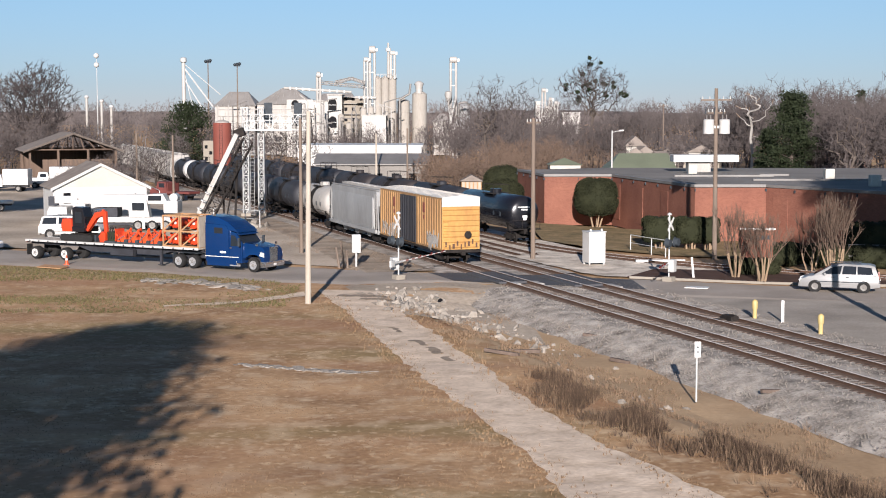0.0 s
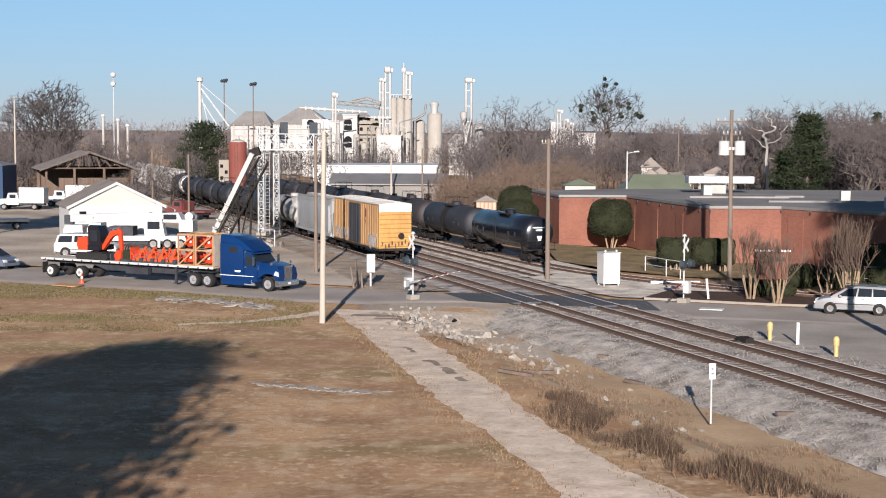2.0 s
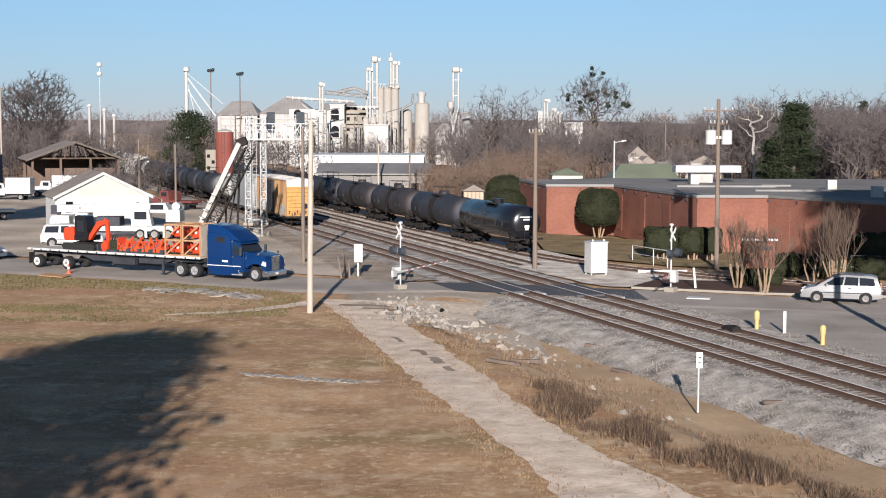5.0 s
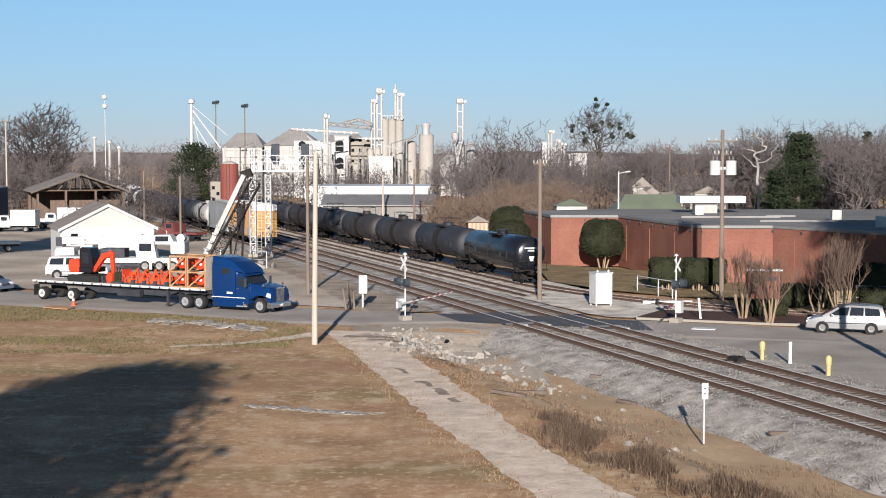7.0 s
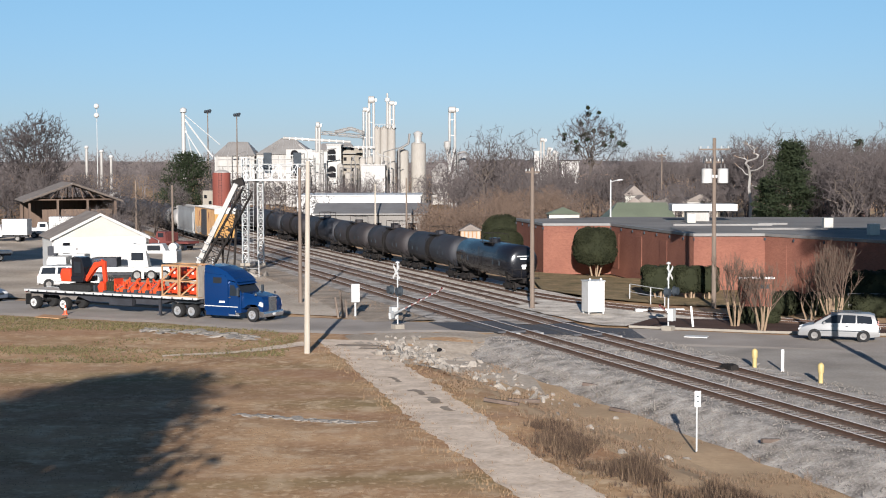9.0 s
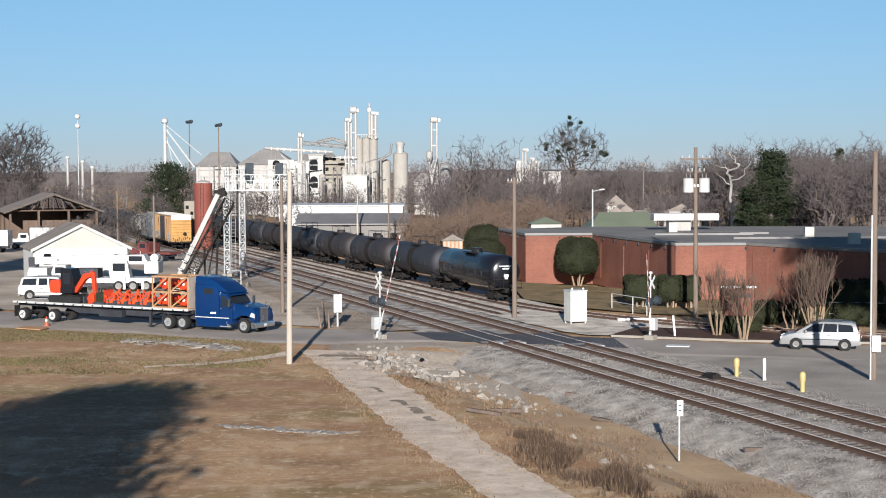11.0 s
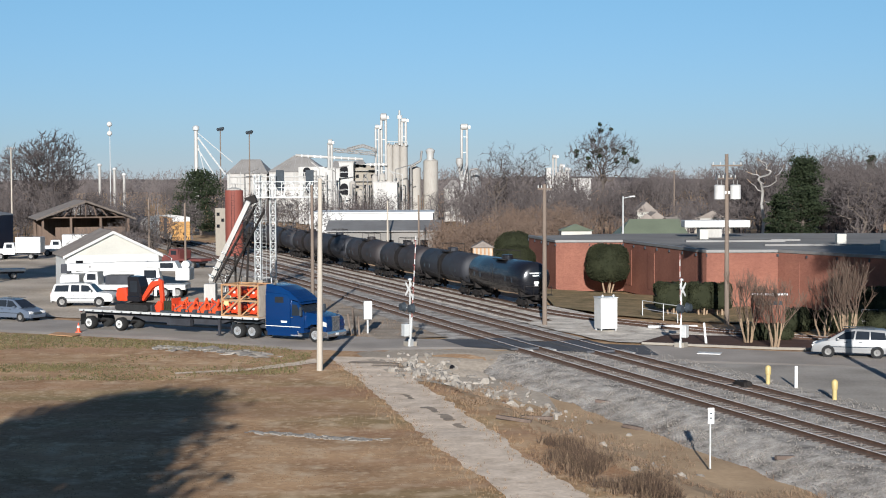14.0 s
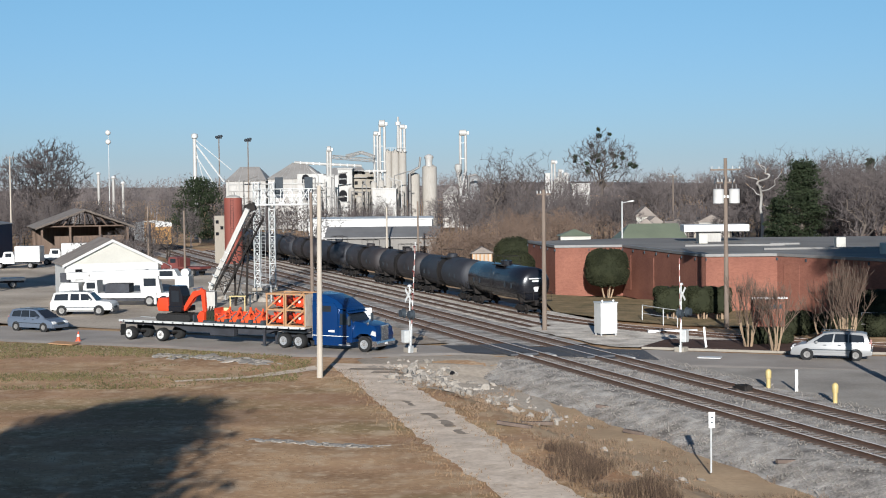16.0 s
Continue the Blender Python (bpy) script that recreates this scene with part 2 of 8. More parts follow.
M["leaf"] = mat("dark_evergreen_leaves", (0.034, 0.044, 0.021), (0.016, 0.022, 0.011), 0.8, 0, 0.6, 6, 0, 0.6, spec=0.15)
M["hedge"] = mat("clipped_shrub_leaves", (0.034, 0.036, 0.018), (0.015, 0.017, 0.009), 0.85, 0, 0.9, 9, 0, 0.6, spec=0.1)
M["weed"] = mat("dry_weed_stalks", (0.25, 0.175, 0.115), (0.14, 0.095, 0.06), 0.95, 0, 0.6, 5, 0, 0.6, spec=0.05)
M["dark_weed"] = mat("dark_dead_brush", (0.10, 0.068, 0.048), (0.055, 0.037, 0.027), 0.95, 0, 0.6, 5, 0, 0.6, spec=0.05)
M["mulch"] = mat("dark_mulch", (0.10, 0.06, 0.045), (0.055, 0.035, 0.028), 0.95, 0, 0.8, 8, 0.6, 0.6, spec=0.1)
M["sign_white"] = mat("reflective_white_sign", (0.66, 0.65, 0.62), (0.55, 0.54, 0.51), 0.5, 0, 2, 14, 0)
M["mark"] = mat("dark_lettering_paint", (0.05, 0.06, 0.07), (0.03, 0.035, 0.04), 0.6, 0, 3, 20, 0, spec=0.12)
M["far_hill"] = mat("distant_bare_woods", (0.17, 0.145, 0.135), (0.11, 0.095, 0.09), 1.0, 0, 0.03, 0.3, 0, 0.6, spec=0.0)
M["blue_wall"] = mat("blue_metal_siding", (0.02, 0.05, 0.105), (0.014, 0.036, 0.075), 0.5, 0.1, 0.5, 7, 0.05, spec=0.2)
M["dark_hole"] = mat("dark_window_opening", (0.010, 0.010, 0.012), (0.006, 0.006, 0.007), 0.5, 0, 1, 8, 0, spec=0.04)
M["lamp_red"] = mat("dark_signal_lens", (0.12, 0.015, 0.012), (0.09, 0.01, 0.01), 0.2, 0, 4, 20, 0)
M["small_stone"] = mat("loose_grey_ballast_stone", (0.30, 0.27, 0.235), (0.17, 0.15, 0.13), 0.95, 0, 2, 12, 0.2, 0.6, spec=0.1)
M["lawn_blade"] = mat("dry_lawn_blades", (0.25, 0.17, 0.10), (0.16, 0.105, 0.062), 0.95, 0, 0.3, 3, 0, 0.5, spec=0.05)
M["damp"] = mat("damp_dark_gravel", (0.36, 0.285, 0.21), (0.17, 0.135, 0.10), 0.9, 0, 1.2, 8, 0.5, 0.6, spec=0.2)
M["lot"] = mat("grey_lot_gravel", (0.40, 0.355, 0.30), (0.24, 0.21, 0.175), 0.95, 0, 0.3, 6, 0.5, 0.5, spec=0.1)
M["green_lawn"] = mat("greenish_winter_lawn", (0.31, 0.22, 0.12), (0.12, 0.10, 0.05), 0.95, 0, 0.5, 4, 0.8, 0.45, spec=0.1)
M["green_blade"] = mat("green_grass_blades", (0.15, 0.128, 0.058), (0.085, 0.076, 0.034), 0.95, 0, 0.3, 3, 0, 0.5, spec=0.05)
M["works_white"] = mat("weathered_works_white", (0.46, 0.445, 0.415), (0.27, 0.255, 0.23), 0.6, 0.1, 0.25, 3, 0.05, 0.6, stretch=(1, 1, 0.35))
M["old_red"] = mat("faded_dark_red_paint", (0.15, 0.035, 0.028), (0.09, 0.024, 0.02), 0.7, 0, 0.8, 8, 0.05)
M["rust_stone"] = mat("rust_stained_ballast", (0.17, 0.12, 0.09), (0.085, 0.06, 0.046), 0.95, 0, 1.5, 12, 0.8, 0.6, spec=0.1)
M["teal"] = mat("weathered_tan_brick_building", (0.30, 0.19, 0.15), (0.2, 0.12, 0.1), 0.9, 0, 0.5, 6, 0.1)


# ---- mesh helpers ----
def box(bm, c, s, r=None, taper=1.0):
    """An axis-aligned box of centre c and size s, turned by the Euler degrees r; taper scales its top."""
    q = Euler([radians(a) for a in r]).to_matrix() if r else None
    vs = []
    for z in (-0.5, 0.5):
        k = taper if z > 0 else 1.0
        for x, y in ((-0.5, -0.5), (0.5, -0.5), (0.5, 0.5), (-0.5, 0.5)):
            v = Vector((x * s[0] * k, y * s[1] * k, z * s[2]))
            vs.append(bm.verts.new((q @ v if q else v) + Vector(c)))
    for f in ((3, 2, 1, 0), (4, 5, 6, 7), (0, 1, 5, 4), (1, 2, 6, 5), (2, 3, 7, 6), (3, 0, 4, 7)):
        bm.faces.new([vs[i] for i in f])
    return bm


def tube(bm, p0, p1, r0, r1=None, seg=8, caps=True):
    """A straight, tapered round bar."""
    p0, p1 = Vector(p0), Vector(p1)
    r1 = r0 if r1 is None else r1
    d = (p1 - p0).normalized()
    a = d.orthogonal().normalized()
    b = d.cross(a)
    rings = []
    for p, r in ((p0, r0), (p1, r1)):
        rings.append([bm.verts.new(p + r * (math.cos(t) * a + math.sin(t) * b)) for t in (2 * math.pi * i / seg for i in range(seg))])
    for i in range(seg):
        j = (i + 1) % seg
        bm.faces.new((rings[0][i], rings[0][j], rings[1][j], rings[1][i]))
    if caps:
        bm.faces.new(rings[0][::-1])
        bm.faces.new(rings[1])
    return bm


def lathe(bm, prof, axis="z", seg=24, at=(0, 0, 0)):
    """A turned form: prof is (along, radius) pairs."""
    rings = []
    for h, r in prof:
        ring = []
        for i in range(seg):
            t = 2 * math.pi * i / seg
            c, s = r * math.cos(t), r * math.sin(t)
            p = {"z": (c, s, h), "x": (h, c, s), "y": (s, h, c)}[axis]
            ring.append(bm.verts.new(Vector(p) + Vector(at)))
        rings.append(ring)
    for a, b in zip(rings, rings[1:]):
        for i in range(seg):
            j = (i + 1) % seg
            bm.faces.new((a[i], a[j], b[j], b[i]))
    bm.faces.new(rings[0][::-1])
    bm.faces.new(rings[-1])
    return bm


def prism(bm, outline, y0, y1, plane="xz"):
    """An outline drawn in one plane and pushed along the third axis from y0 to y1."""
    def p(a, b, h):
        return {"xz": (a, h, b), "yz": (h, a, b), "xy": (a, b, h)}[plane]
    lo = [bm.verts.new(p(a, b, y0)) for a, b in outline]
    hi = [bm.verts.new(p(a, b, y1)) for a, b in outline]
    n = len(outline)
    bm.faces.new(lo)
    bm.faces.new(hi[::-1])
    for i in range(n):
        j = (i + 1) % n
        bm.faces.new((lo[j], lo[i], hi[i], hi[j]))
    return bm


def finish(bm, name, material, smooth=False, bevel=0.0):
    if bevel:
        bmesh.ops.bevel(bm, geom=bm.edges[:], offset=bevel, segments=2, affect="EDGES", profile=0.6)
    bmesh.ops.recalc_face_normals(bm, faces=bm.faces[:])
    me = bpy.data.meshes.new(name)
    bm.to_mesh(me)
    bm.free()
    me.materials.append(material)
    if smooth:
        for p in me.polygons:
            p.use_smooth = True
        me.set_sharp_from_angle(angle=radians(40))
    return me


def part(name, bm, material, parent=None, label="", smooth=False, bevel=0.0, m=None):
    ob = new(name, finish(bm, name, material, smooth, bevel))
    ob.parent = parent
    if m is not None:
        ob.matrix_basis = m
    if label:
        ob["label"] = label
    return ob


def piece(name, mesh, parent, m):
    ob = new(name, mesh)
    ob.parent = parent
    ob.matrix_basis = m
    return ob


def thing(name, label, category, group="", m=None):
    ob = new(name)
    if m is not None:
        ob.matrix_basis = m
    return tagged(ob, label, category, group)


def raw(name, verts, faces, material):
    me = bpy.data.meshes.new(name)
    me.from_pydata(verts, [], faces)
    me.materials.append(material)
    return new(name, me)


def B():
    return bmesh.new()


# ---- the plan: the railway runs away to the far side along RAIL; offsets grow across the tracks ----
RAIL0 = Vector((1.4, 110.2, 0))
RAIL = Vector((-0.3177, 0.9482, 0))
ACROSS = Vector((0.9482, 0.3177, 0))
RAIL_TURN = math.degrees(math.atan2(RAIL.y, RAIL.x))
RAIL_TOP = 0.17


def on_rail(s, o, z=0.0):
    p = RAIL0 + RAIL * s + ACROSS * o
    return Vector((p.x, p.y, z))


def rail_so(x, y):
    d = Vector((x, y, 0)) - RAIL0
    return d.dot(RAIL), d.dot(ACROSS)


def hump(v, a, b, soft):
    """1 between a and b, falling off over soft on both sides."""
    def st(t):
        t = min(1, max(0, t))
        return t * t * (3 - 2 * t)
    return st((v - a) / soft + 0.5) * st((b - v) / soft + 0.5)


def height(x, y):
    s, o = rail_so(x, y)
    h = -0.05
    h -= 0.75 * hump(o, -9.5, -3.6, 3.0) * hump(s, -90, -16, 6)
    h += 0.07 * noise.noise(Vector((x * 0.25, y * 0.25, 1.3))) + 0.12 * noise.noise(Vector((x * 0.06, y * 0.06, 4.0)))
    if y > 94 - 0.35 * max(0.0, x - 8) or -3.2 < o < 9:
        h = min(h, -0.07)
    return h


def spaced(stops):
    out = []
    for a, b, step in stops:
        n = max(1, round((b - a) / step))
        out += [a + (b - a) * i / n for i in range(n)]
    return out + [stops[-1][1]]


def build_ground():
    xs = spaced([(-3500, -300, 400), (-300, -60, 30), (-60, -30, 2), (-30, 32, 0.8), (32, 70, 3), (70, 300, 30), (300, 3500, 400)])
    ys = spaced([(-300, -20, 40), (-20, 36, 4), (36, 112, 0.8), (112, 180, 4), (180, 500, 40), (500, 4600, 400)])
    verts = [(x, y, height(x, y) if 30 < y < 125 and -65 < x < 72 else -0.06 - (0.25 if y > 125 else 0)) for y in ys for x in xs]
    w = len(xs)
    faces = [(j * w + i, j * w + i + 1, (j + 1) * w + i + 1, (j + 1) * w + i) for j in range(len(ys) - 1) for i in range(w - 1)]
    ob = raw("ground", verts, faces, M["grass"])
    for p in ob.data.polygons:
        p.use_smooth = True
    tagged(ob, "mown winter lawn, tan and brown with green drifts", "ground", kind="structure")


def sheet(name, left, right, z, material, label, category, wob=0.25, step=1.0, kind="structure", drop=0.0, seed=0.0):
    """A strip of ground between two lines of way-points, with ragged edges; it follows the land at a height of z over it."""
    def fine(pts):
        out = []
        tot = sum((Vector(b) - Vector(a)).length for a, b in zip(left, left[1:]))
        n = max(2, int(tot / step))
        ls = [0]
        for a, b in zip(pts, pts[1:]):
            ls.append(ls[-1] + (Vector(b) - Vector(a)).length)
        for i in range(n + 1):
            d = ls[-1] * i / n
            k = max(0, min(len(pts) - 2, next((q for q in range(len(pts) - 1) if ls[q + 1] >= d - 1e-6), len(pts) - 2)))
            f = (d - ls[k]) / max(1e-6, ls[k + 1] - ls[k])
            out.append(Vector(pts[k]).lerp(Vector(pts[k + 1]), f))
        return out
    L, Rr = fine(left), fine(right)
    cols = 8
    verts, faces = [], []
    for i, (a, b) in enumerate(zip(L, Rr)):
        for j in range(cols + 1):
            p = a.lerp(b, j / cols)
            e = 0.0
            if j in (0, cols):
                e = wob * (noise.noise(Vector((p.x * 0.8, p.y * 0.8, seed))) + 0.6 * noise.noise(Vector((p.x * 2.3, p.y * 2.3, seed + 3))))
            d = (b - a).normalized() * e
            x, y = p.x + d.x, p.y + d.y
            zz = (height(x, y) if z is None else z)
            verts.append((x, y, zz - (drop if j in (0, cols) else 0)))
    w = cols + 1
    for i in range(len(L) - 1):
        for j in range(cols):
            faces.append((i * w + j, i * w + j + 1, (i + 1) * w + j + 1, (i + 1) * w + j))
    ob = raw(name, verts, faces, material)
    bm = B()
    bm.from_mesh(ob.data)
    bmesh.ops.recalc_face_normals(bm, faces=bm.faces[:])
    if sum(f.normal.z for f in bm.faces) < 0:
        bmesh.ops.reverse_faces(bm, faces=bm.faces[:])
    bm.to_mesh(ob.data)
    bm.free()
    return tagged(ob, label, category, kind=kind)


# ---- ground, roads and gravel ----
build_ground()
road_n = [(-75, 130.5), (-50, 118.5), (-33.5, 110.6), (-19.6, 104.6), (-10.5, 98.6), (-6, 97.6), (0.5, 98.9), (5.3, 97.5), (10.8, 94.9), (13.8, 90.8), (22, 88.5), (34, 84), (60, 76)]
road_f = [(-75, 143), (-50, 131), (-37.8, 124.8), (-22, 116.5), (-12, 110.5), (-6, 107.5), (-1.0, 105.3), (2.6, 104.4), (8, 103.0), (15, 101.0), (22, 97.5), (34, 95), (60, 88)]
sheet("road", road_n, road_f, 0.015, M["asphalt"], "worn grey asphalt road with patched edges", "road", 0.35, drop=0.14)
sheet("crossing_road", [(1.2, 99.4), (5.3, 97.7), (10.6, 95.5), (13.6, 94.2)], [(-0.6, 104.6), (2.8, 103.9), (7.6, 102.4), (13.4, 100.0)], 0.03, M["new_asphalt"], "dark fresh asphalt of the level crossing", "road", 0.3)
sheet("lane", [(-7.7, 95), (-6.95, 90.86), (-5.37, 85.3), (-3.66, 76.98), (-1.95, 69.13), (-0.55, 62.57), (0.62, 58.05), (1.64, 54.33), (2.53, 50.7), (3.28, 47.2), (3.96, 42.43), (4.9, 35)],
      [(-2.6, 94), (-2.6, 89.44), (-1.67, 82.39), (-0.07, 75.95), (0.76, 71.31), (2.01, 66.42), (3.01, 60.46), (3.91, 56.44), (4.74, 53.31), (5.6, 50.24), (8.4, 43.2), (11.0, 36)], None, M["lane"],
      "pale gravel lane with worn wheel ruts", "lane", 0.32, 0.5)
for v in bpy.data.objects["lane"].data.vertices:
    v.co.z += 0.012 + 0.02
yl = sheet("yard", [(-90, 146), (-50, 131.5), (-37, 125.2), (-24, 118.2), (-13, 111.8), (-5.5, 107.9), (-2.6, 106)],
      [(-110, 250), (-75, 250), (-62, 250), (-55, 250), (-36, 212), (-22, 168), (-5.4, 118)], 0.0, M["yard"], "pale gravel and concrete works yard", "yard", 0.4, 2.0)
yr = sheet("side_yard", [(12.6, 91.2), (15.2, 82), (18.7, 72.5), (22.5, 61), (26, 50)], [(34, 86), (40, 80), (46, 72), (52, 61), (58, 50)], 0.005,
           M["lot"], "grey gravel lot beside the tracks", "yard", 0.5, drop=0.1)
sheet("gravel_slope", [on_rail(-3.2, -8.5).xy, on_rail(8, -8.0).xy, on_rail(25, -6.5).xy, on_rail(60, -6.0).xy], [on_rail(-3.6, -2.3).xy, on_rail(8, -2.3).xy, on_rail(25, -2.3).xy, on_rail(60, -2.3).xy],
      0.03, M["bank_dirt"], "dusty brown-grey gravel bank beside the main line", "gravel", 0.5, drop=0.1)
sheet("verge", [(13.2, 101.6), (17, 100.0), (22, 98), (34, 95.4), (60, 88.4)], [(16, 107), (20, 106), (25, 104), (36, 102), (62, 98)], 0.03, M["mulch"],
      "dark mulch bed behind a low kerb", "verge", 0.3)
sheet("bank", [(9.5, 131), (14, 122), (19, 116.5), (30, 112), (70, 100)], [(9.5, 153), (16, 146), (26, 139), (42, 131), (75, 118)], 0.06, M["green_lawn"],
      "sloping winter lawn before the brick building", "lawn", 0.4)
sheet("dirt_slope", [(-0.2, 82), (2.9, 70), (5.7, 60.5), (8.3, 52.5), (12.8, 41.5)], [(5.6, 87), (9.2, 75), (12.2, 65.5), (15.4, 56), (20, 43)], None, M["dirt"],
      "bare tan dirt slope below the ballast", "bank", 0.9)
for v in bpy.data.objects["dirt_slope"].data.vertices:
    v.co.z += 0.015


sheet("apron", [on_rail(9, 6.4).xy, on_rail(3, 6.4).xy, on_rail(-2, 6.5).xy, (11.0, 102.8), (14, 101.4)],
      [on_rail(9, 14.6).xy, (11.5, 120.5), (14.2, 112.2), (16.6, 107.6), (19.5, 105.6)], 0.022, M["white_stone"], "pale limestone gravel beside the crossing", "yard", 0.4)


def kerb():
    bm = B()
    pts = [(13.4, 101.2), (17, 99.7), (22, 97.7), (34, 95.2), (60, 88.2)]
    for a, b in zip(pts, pts[1:]):
        a, b = Vector((*a, 0)), Vector((*b, 0))
        d = b - a
        box(bm, (*((a + b) / 2).xy, 0.05), (d.length, 0.15, 0.16), (0, 0, math.degrees(math.atan2(d.y, d.x))))
    ob = part("kerb", bm, M["concrete"])
    tagged(ob, "pale concrete kerb along the mulch bed", "kerb", kind="structure")


kerb()


# ---- ballast, ties and rails ----
def bed(name, s0, s1, o0, o1, material, label, z=0.0, foot=0.9, depth=0.6, seed=0.0):
    verts, faces = [], []
    n = int((s1 - s0) / 1.0)
    prof = [(o0 - foot * 2.2, -depth), (o0 - foot, -depth * 0.4), (o0, 0)] + [(o0 + (o1 - o0) * k / 5, 0) for k in (1, 2, 3, 4)] + [(o1, 0), (o1 + foot, -0.2)]
    for i in range(n + 1):
        s = s0 + (s1 - s0) * i / n
        for k, (o, h) in enumerate(prof):
            w = 0.28 * noise.noise(Vector((s * 0.7, o, seed))) if k in (0, 1, len(prof) - 1) else 0
            p = on_rail(s, o + w, z + h + 0.02 * noise.noise(Vector((s * 2, o * 2, seed + 5))))
            verts.append(tuple(p))
    w = len(prof)
    for i in range(n):
        for k in range(w - 1):
            faces.append((i * w + k, i * w + k + 1, (i + 1) * w + k + 1, (i + 1) * w + k))
    ob = raw(name, verts, faces, material)
    bm = B()
    bm.from_mesh(ob.data)
    bmesh.ops.recalc_face_normals(bm, faces=bm.faces[:])
    if sum(f.normal.z for f in bm.faces) < 0:
        bmesh.ops.reverse_faces(bm, faces=bm.faces[:])
    bm.to_mesh(ob.data)
    bm.free()
    return tagged(ob, label, "ballast", kind="structure")


bed("ballast_bed", -95, -14.6, -2.6, 6.6, M["ballast"], "coarse grey crushed stone under two tracks", foot=1.2, depth=0.75)
bed("ballast_bed", -8.0, 420, -2.2, 6.3, M["ballast"], "grey crushed stone under the main tracks", foot=0.5, depth=0.12, seed=3)
bed("ballast_bed", 8.0, 165, 6.9, 14.4, M["white_stone"], "pale limestone ballast under the siding", z=0.02, foot=0.3, depth=0.12, seed=6)

RAIL_PROFILE = [(-0.07, 0), (0.07, 0), (0.07, 0.02), (0.012, 0.04), (0.012, 0.11), (0.036, 0.125), (0.036, 0.155), (-0.036, 0.155), (-0.036, 0.125), (-0.012, 0.11), (-0.012, 0.04), (-0.07, 0.02)]


def sweep(line, side, prof, z):
    """A profile drawn along a line of points, moved side metres across it."""
    verts, faces = [], []
    n = len(prof)
    for i, p in enumerate(line):
        a, b = line[max(0, i - 1)], line[min(len(line) - 1, i + 1)]
        d = (b - a).normalized()
        q = Vector((d.y, -d.x, 0))
        for u, v in prof:
            c = p + q * (side + u)
            verts.append((c.x, c.y, z + v))
    for i in range(len(line) - 1):
        for k in range(n):
            j = (k + 1) % n
            faces.append((i * n + k, i * n + j, (i + 1) * n + j, (i + 1) * n + k))
    return verts, faces


TIE = finish(box(B(), (0, 0, 0), (2.55, 0.23, 0.18)), "tie", M["tie"])


def track(line, label, ties=True, first=300, gap=-99):
    t = thing("railway_track", label, "track", "railway tracks")
    t["kind"] = "structure"
    for side in (-0.7525, 0.7525):
        v, f = sweep(line, side, RAIL_PROFILE, RAIL_TOP - 0.155)
        r = raw("rail", v, f, M["rust_rail"])
        r.parent = t
        # strip a little wider than the head, to take in its glare
        v, f = sweep(line, side, [(-0.046, -0.006), (0.046, -0.006), (0.041, 0.004), (-0.041, 0.004)], RAIL_TOP)
        h = raw("rail_head", v, f, M["rail_top"])
        h.parent = r
        v, f = sweep(line, side, [(-0.34, -0.03), (-0.3, 0.0), (0.3, 0.0), (0.34, -0.03)], 0.04)
        st = raw("stained_ballast", v, f, M["rust_stone"])
        st.parent = t
        h["label"] = "worn running surface, its shine put into the pale colour"
    if not ties:
        return t
    n, rest = 0, B()
    d = 0.0
    for a, b in zip(line, line[1:]):
        seg = (b - a).length
        ang = math.degrees(math.atan2(b.y - a.y, b.x - a.x)) - 90
        while d < seg:
            p = a.lerp(b, d / seg)
            s, _ = rail_so(p.x, p.y)
            if not gap - 3.4 < s < gap + 3.4:
                m = pose(p.x, p.y, -0.069 + random.uniform(-0.012, 0.012), 0, 0, ang + random.uniform(-1.2, 1.2))
                if n < first:
                    piece("tie", TIE, t, m)
                else:
                    box(rest, (p.x, p.y, -0.069), (2.55, 0.23, 0.18), (0, 0, ang))
                n += 1
            d += 0.56
        d -= seg
    if len(rest.verts):
        r = part("far_ties", rest, M["tie"], t)
        r["kind"] = "stuff"
    else:
        rest.free()
    return t


def straight(o, s0, s1):
    return [on_rail(s0 + (s1 - s0) * i / 20, o) for i in range(21)]


track(straight(0.0, -95, 420), "near main line, rusty rails with worn bright heads", gap=-9.8)
track(straight(4.1, -95, 420), "second main line beside the first", first=250, gap=-13.0)
track(straight(8.0, 5, 165), "siding on pale limestone", first=150)
curve = [on_rail(s, 11.5) for s in range(165, 20, -5)]
p, ang = on_rail(16, 11.5), math.atan2(-RAIL.y, -RAIL.x)
curve.append(p.copy())
for k in range(24):
    ang += radians(2.1) if k < 22 else 0
    p = p + Vector((math.cos(ang), math.sin(ang), 0)) * 2.0
    curve.append(p.copy())
track(curve, "curving siding under the parked tank cars", first=200)
v, f = sweep(curve[27:], 0, [(-2.4, -0.1), (-1.9, 0.02), (1.9, 0.02), (2.4, -0.1)], -0.01)
ob = raw("siding_bed", v, f, M["white_stone"])
tagged(ob, "pale limestone ballast of the curved siding", "ballast", kind="structure")


def planks():
    """Rubber and timber crossing panels beside the rails in the road."""
    for o, mid in ((0.0, -9.8), (4.1, -13.0)):
        for u, w in ((-1.15, 0.55), (0.0, 1.2), (1.15, 0.55)):
            bm = B()
            p = on_rail(mid, o + u, 0.09)
            box(bm, p, (6.4, w, 0.12), (0, 0, RAIL_TURN))
            ob = part("crossing_panel", bm, M["new_asphalt"], bevel=0.01)
            tagged(ob, "dark crossing panel between the rails", "road panel", "crossing panels", "structure")


planks()


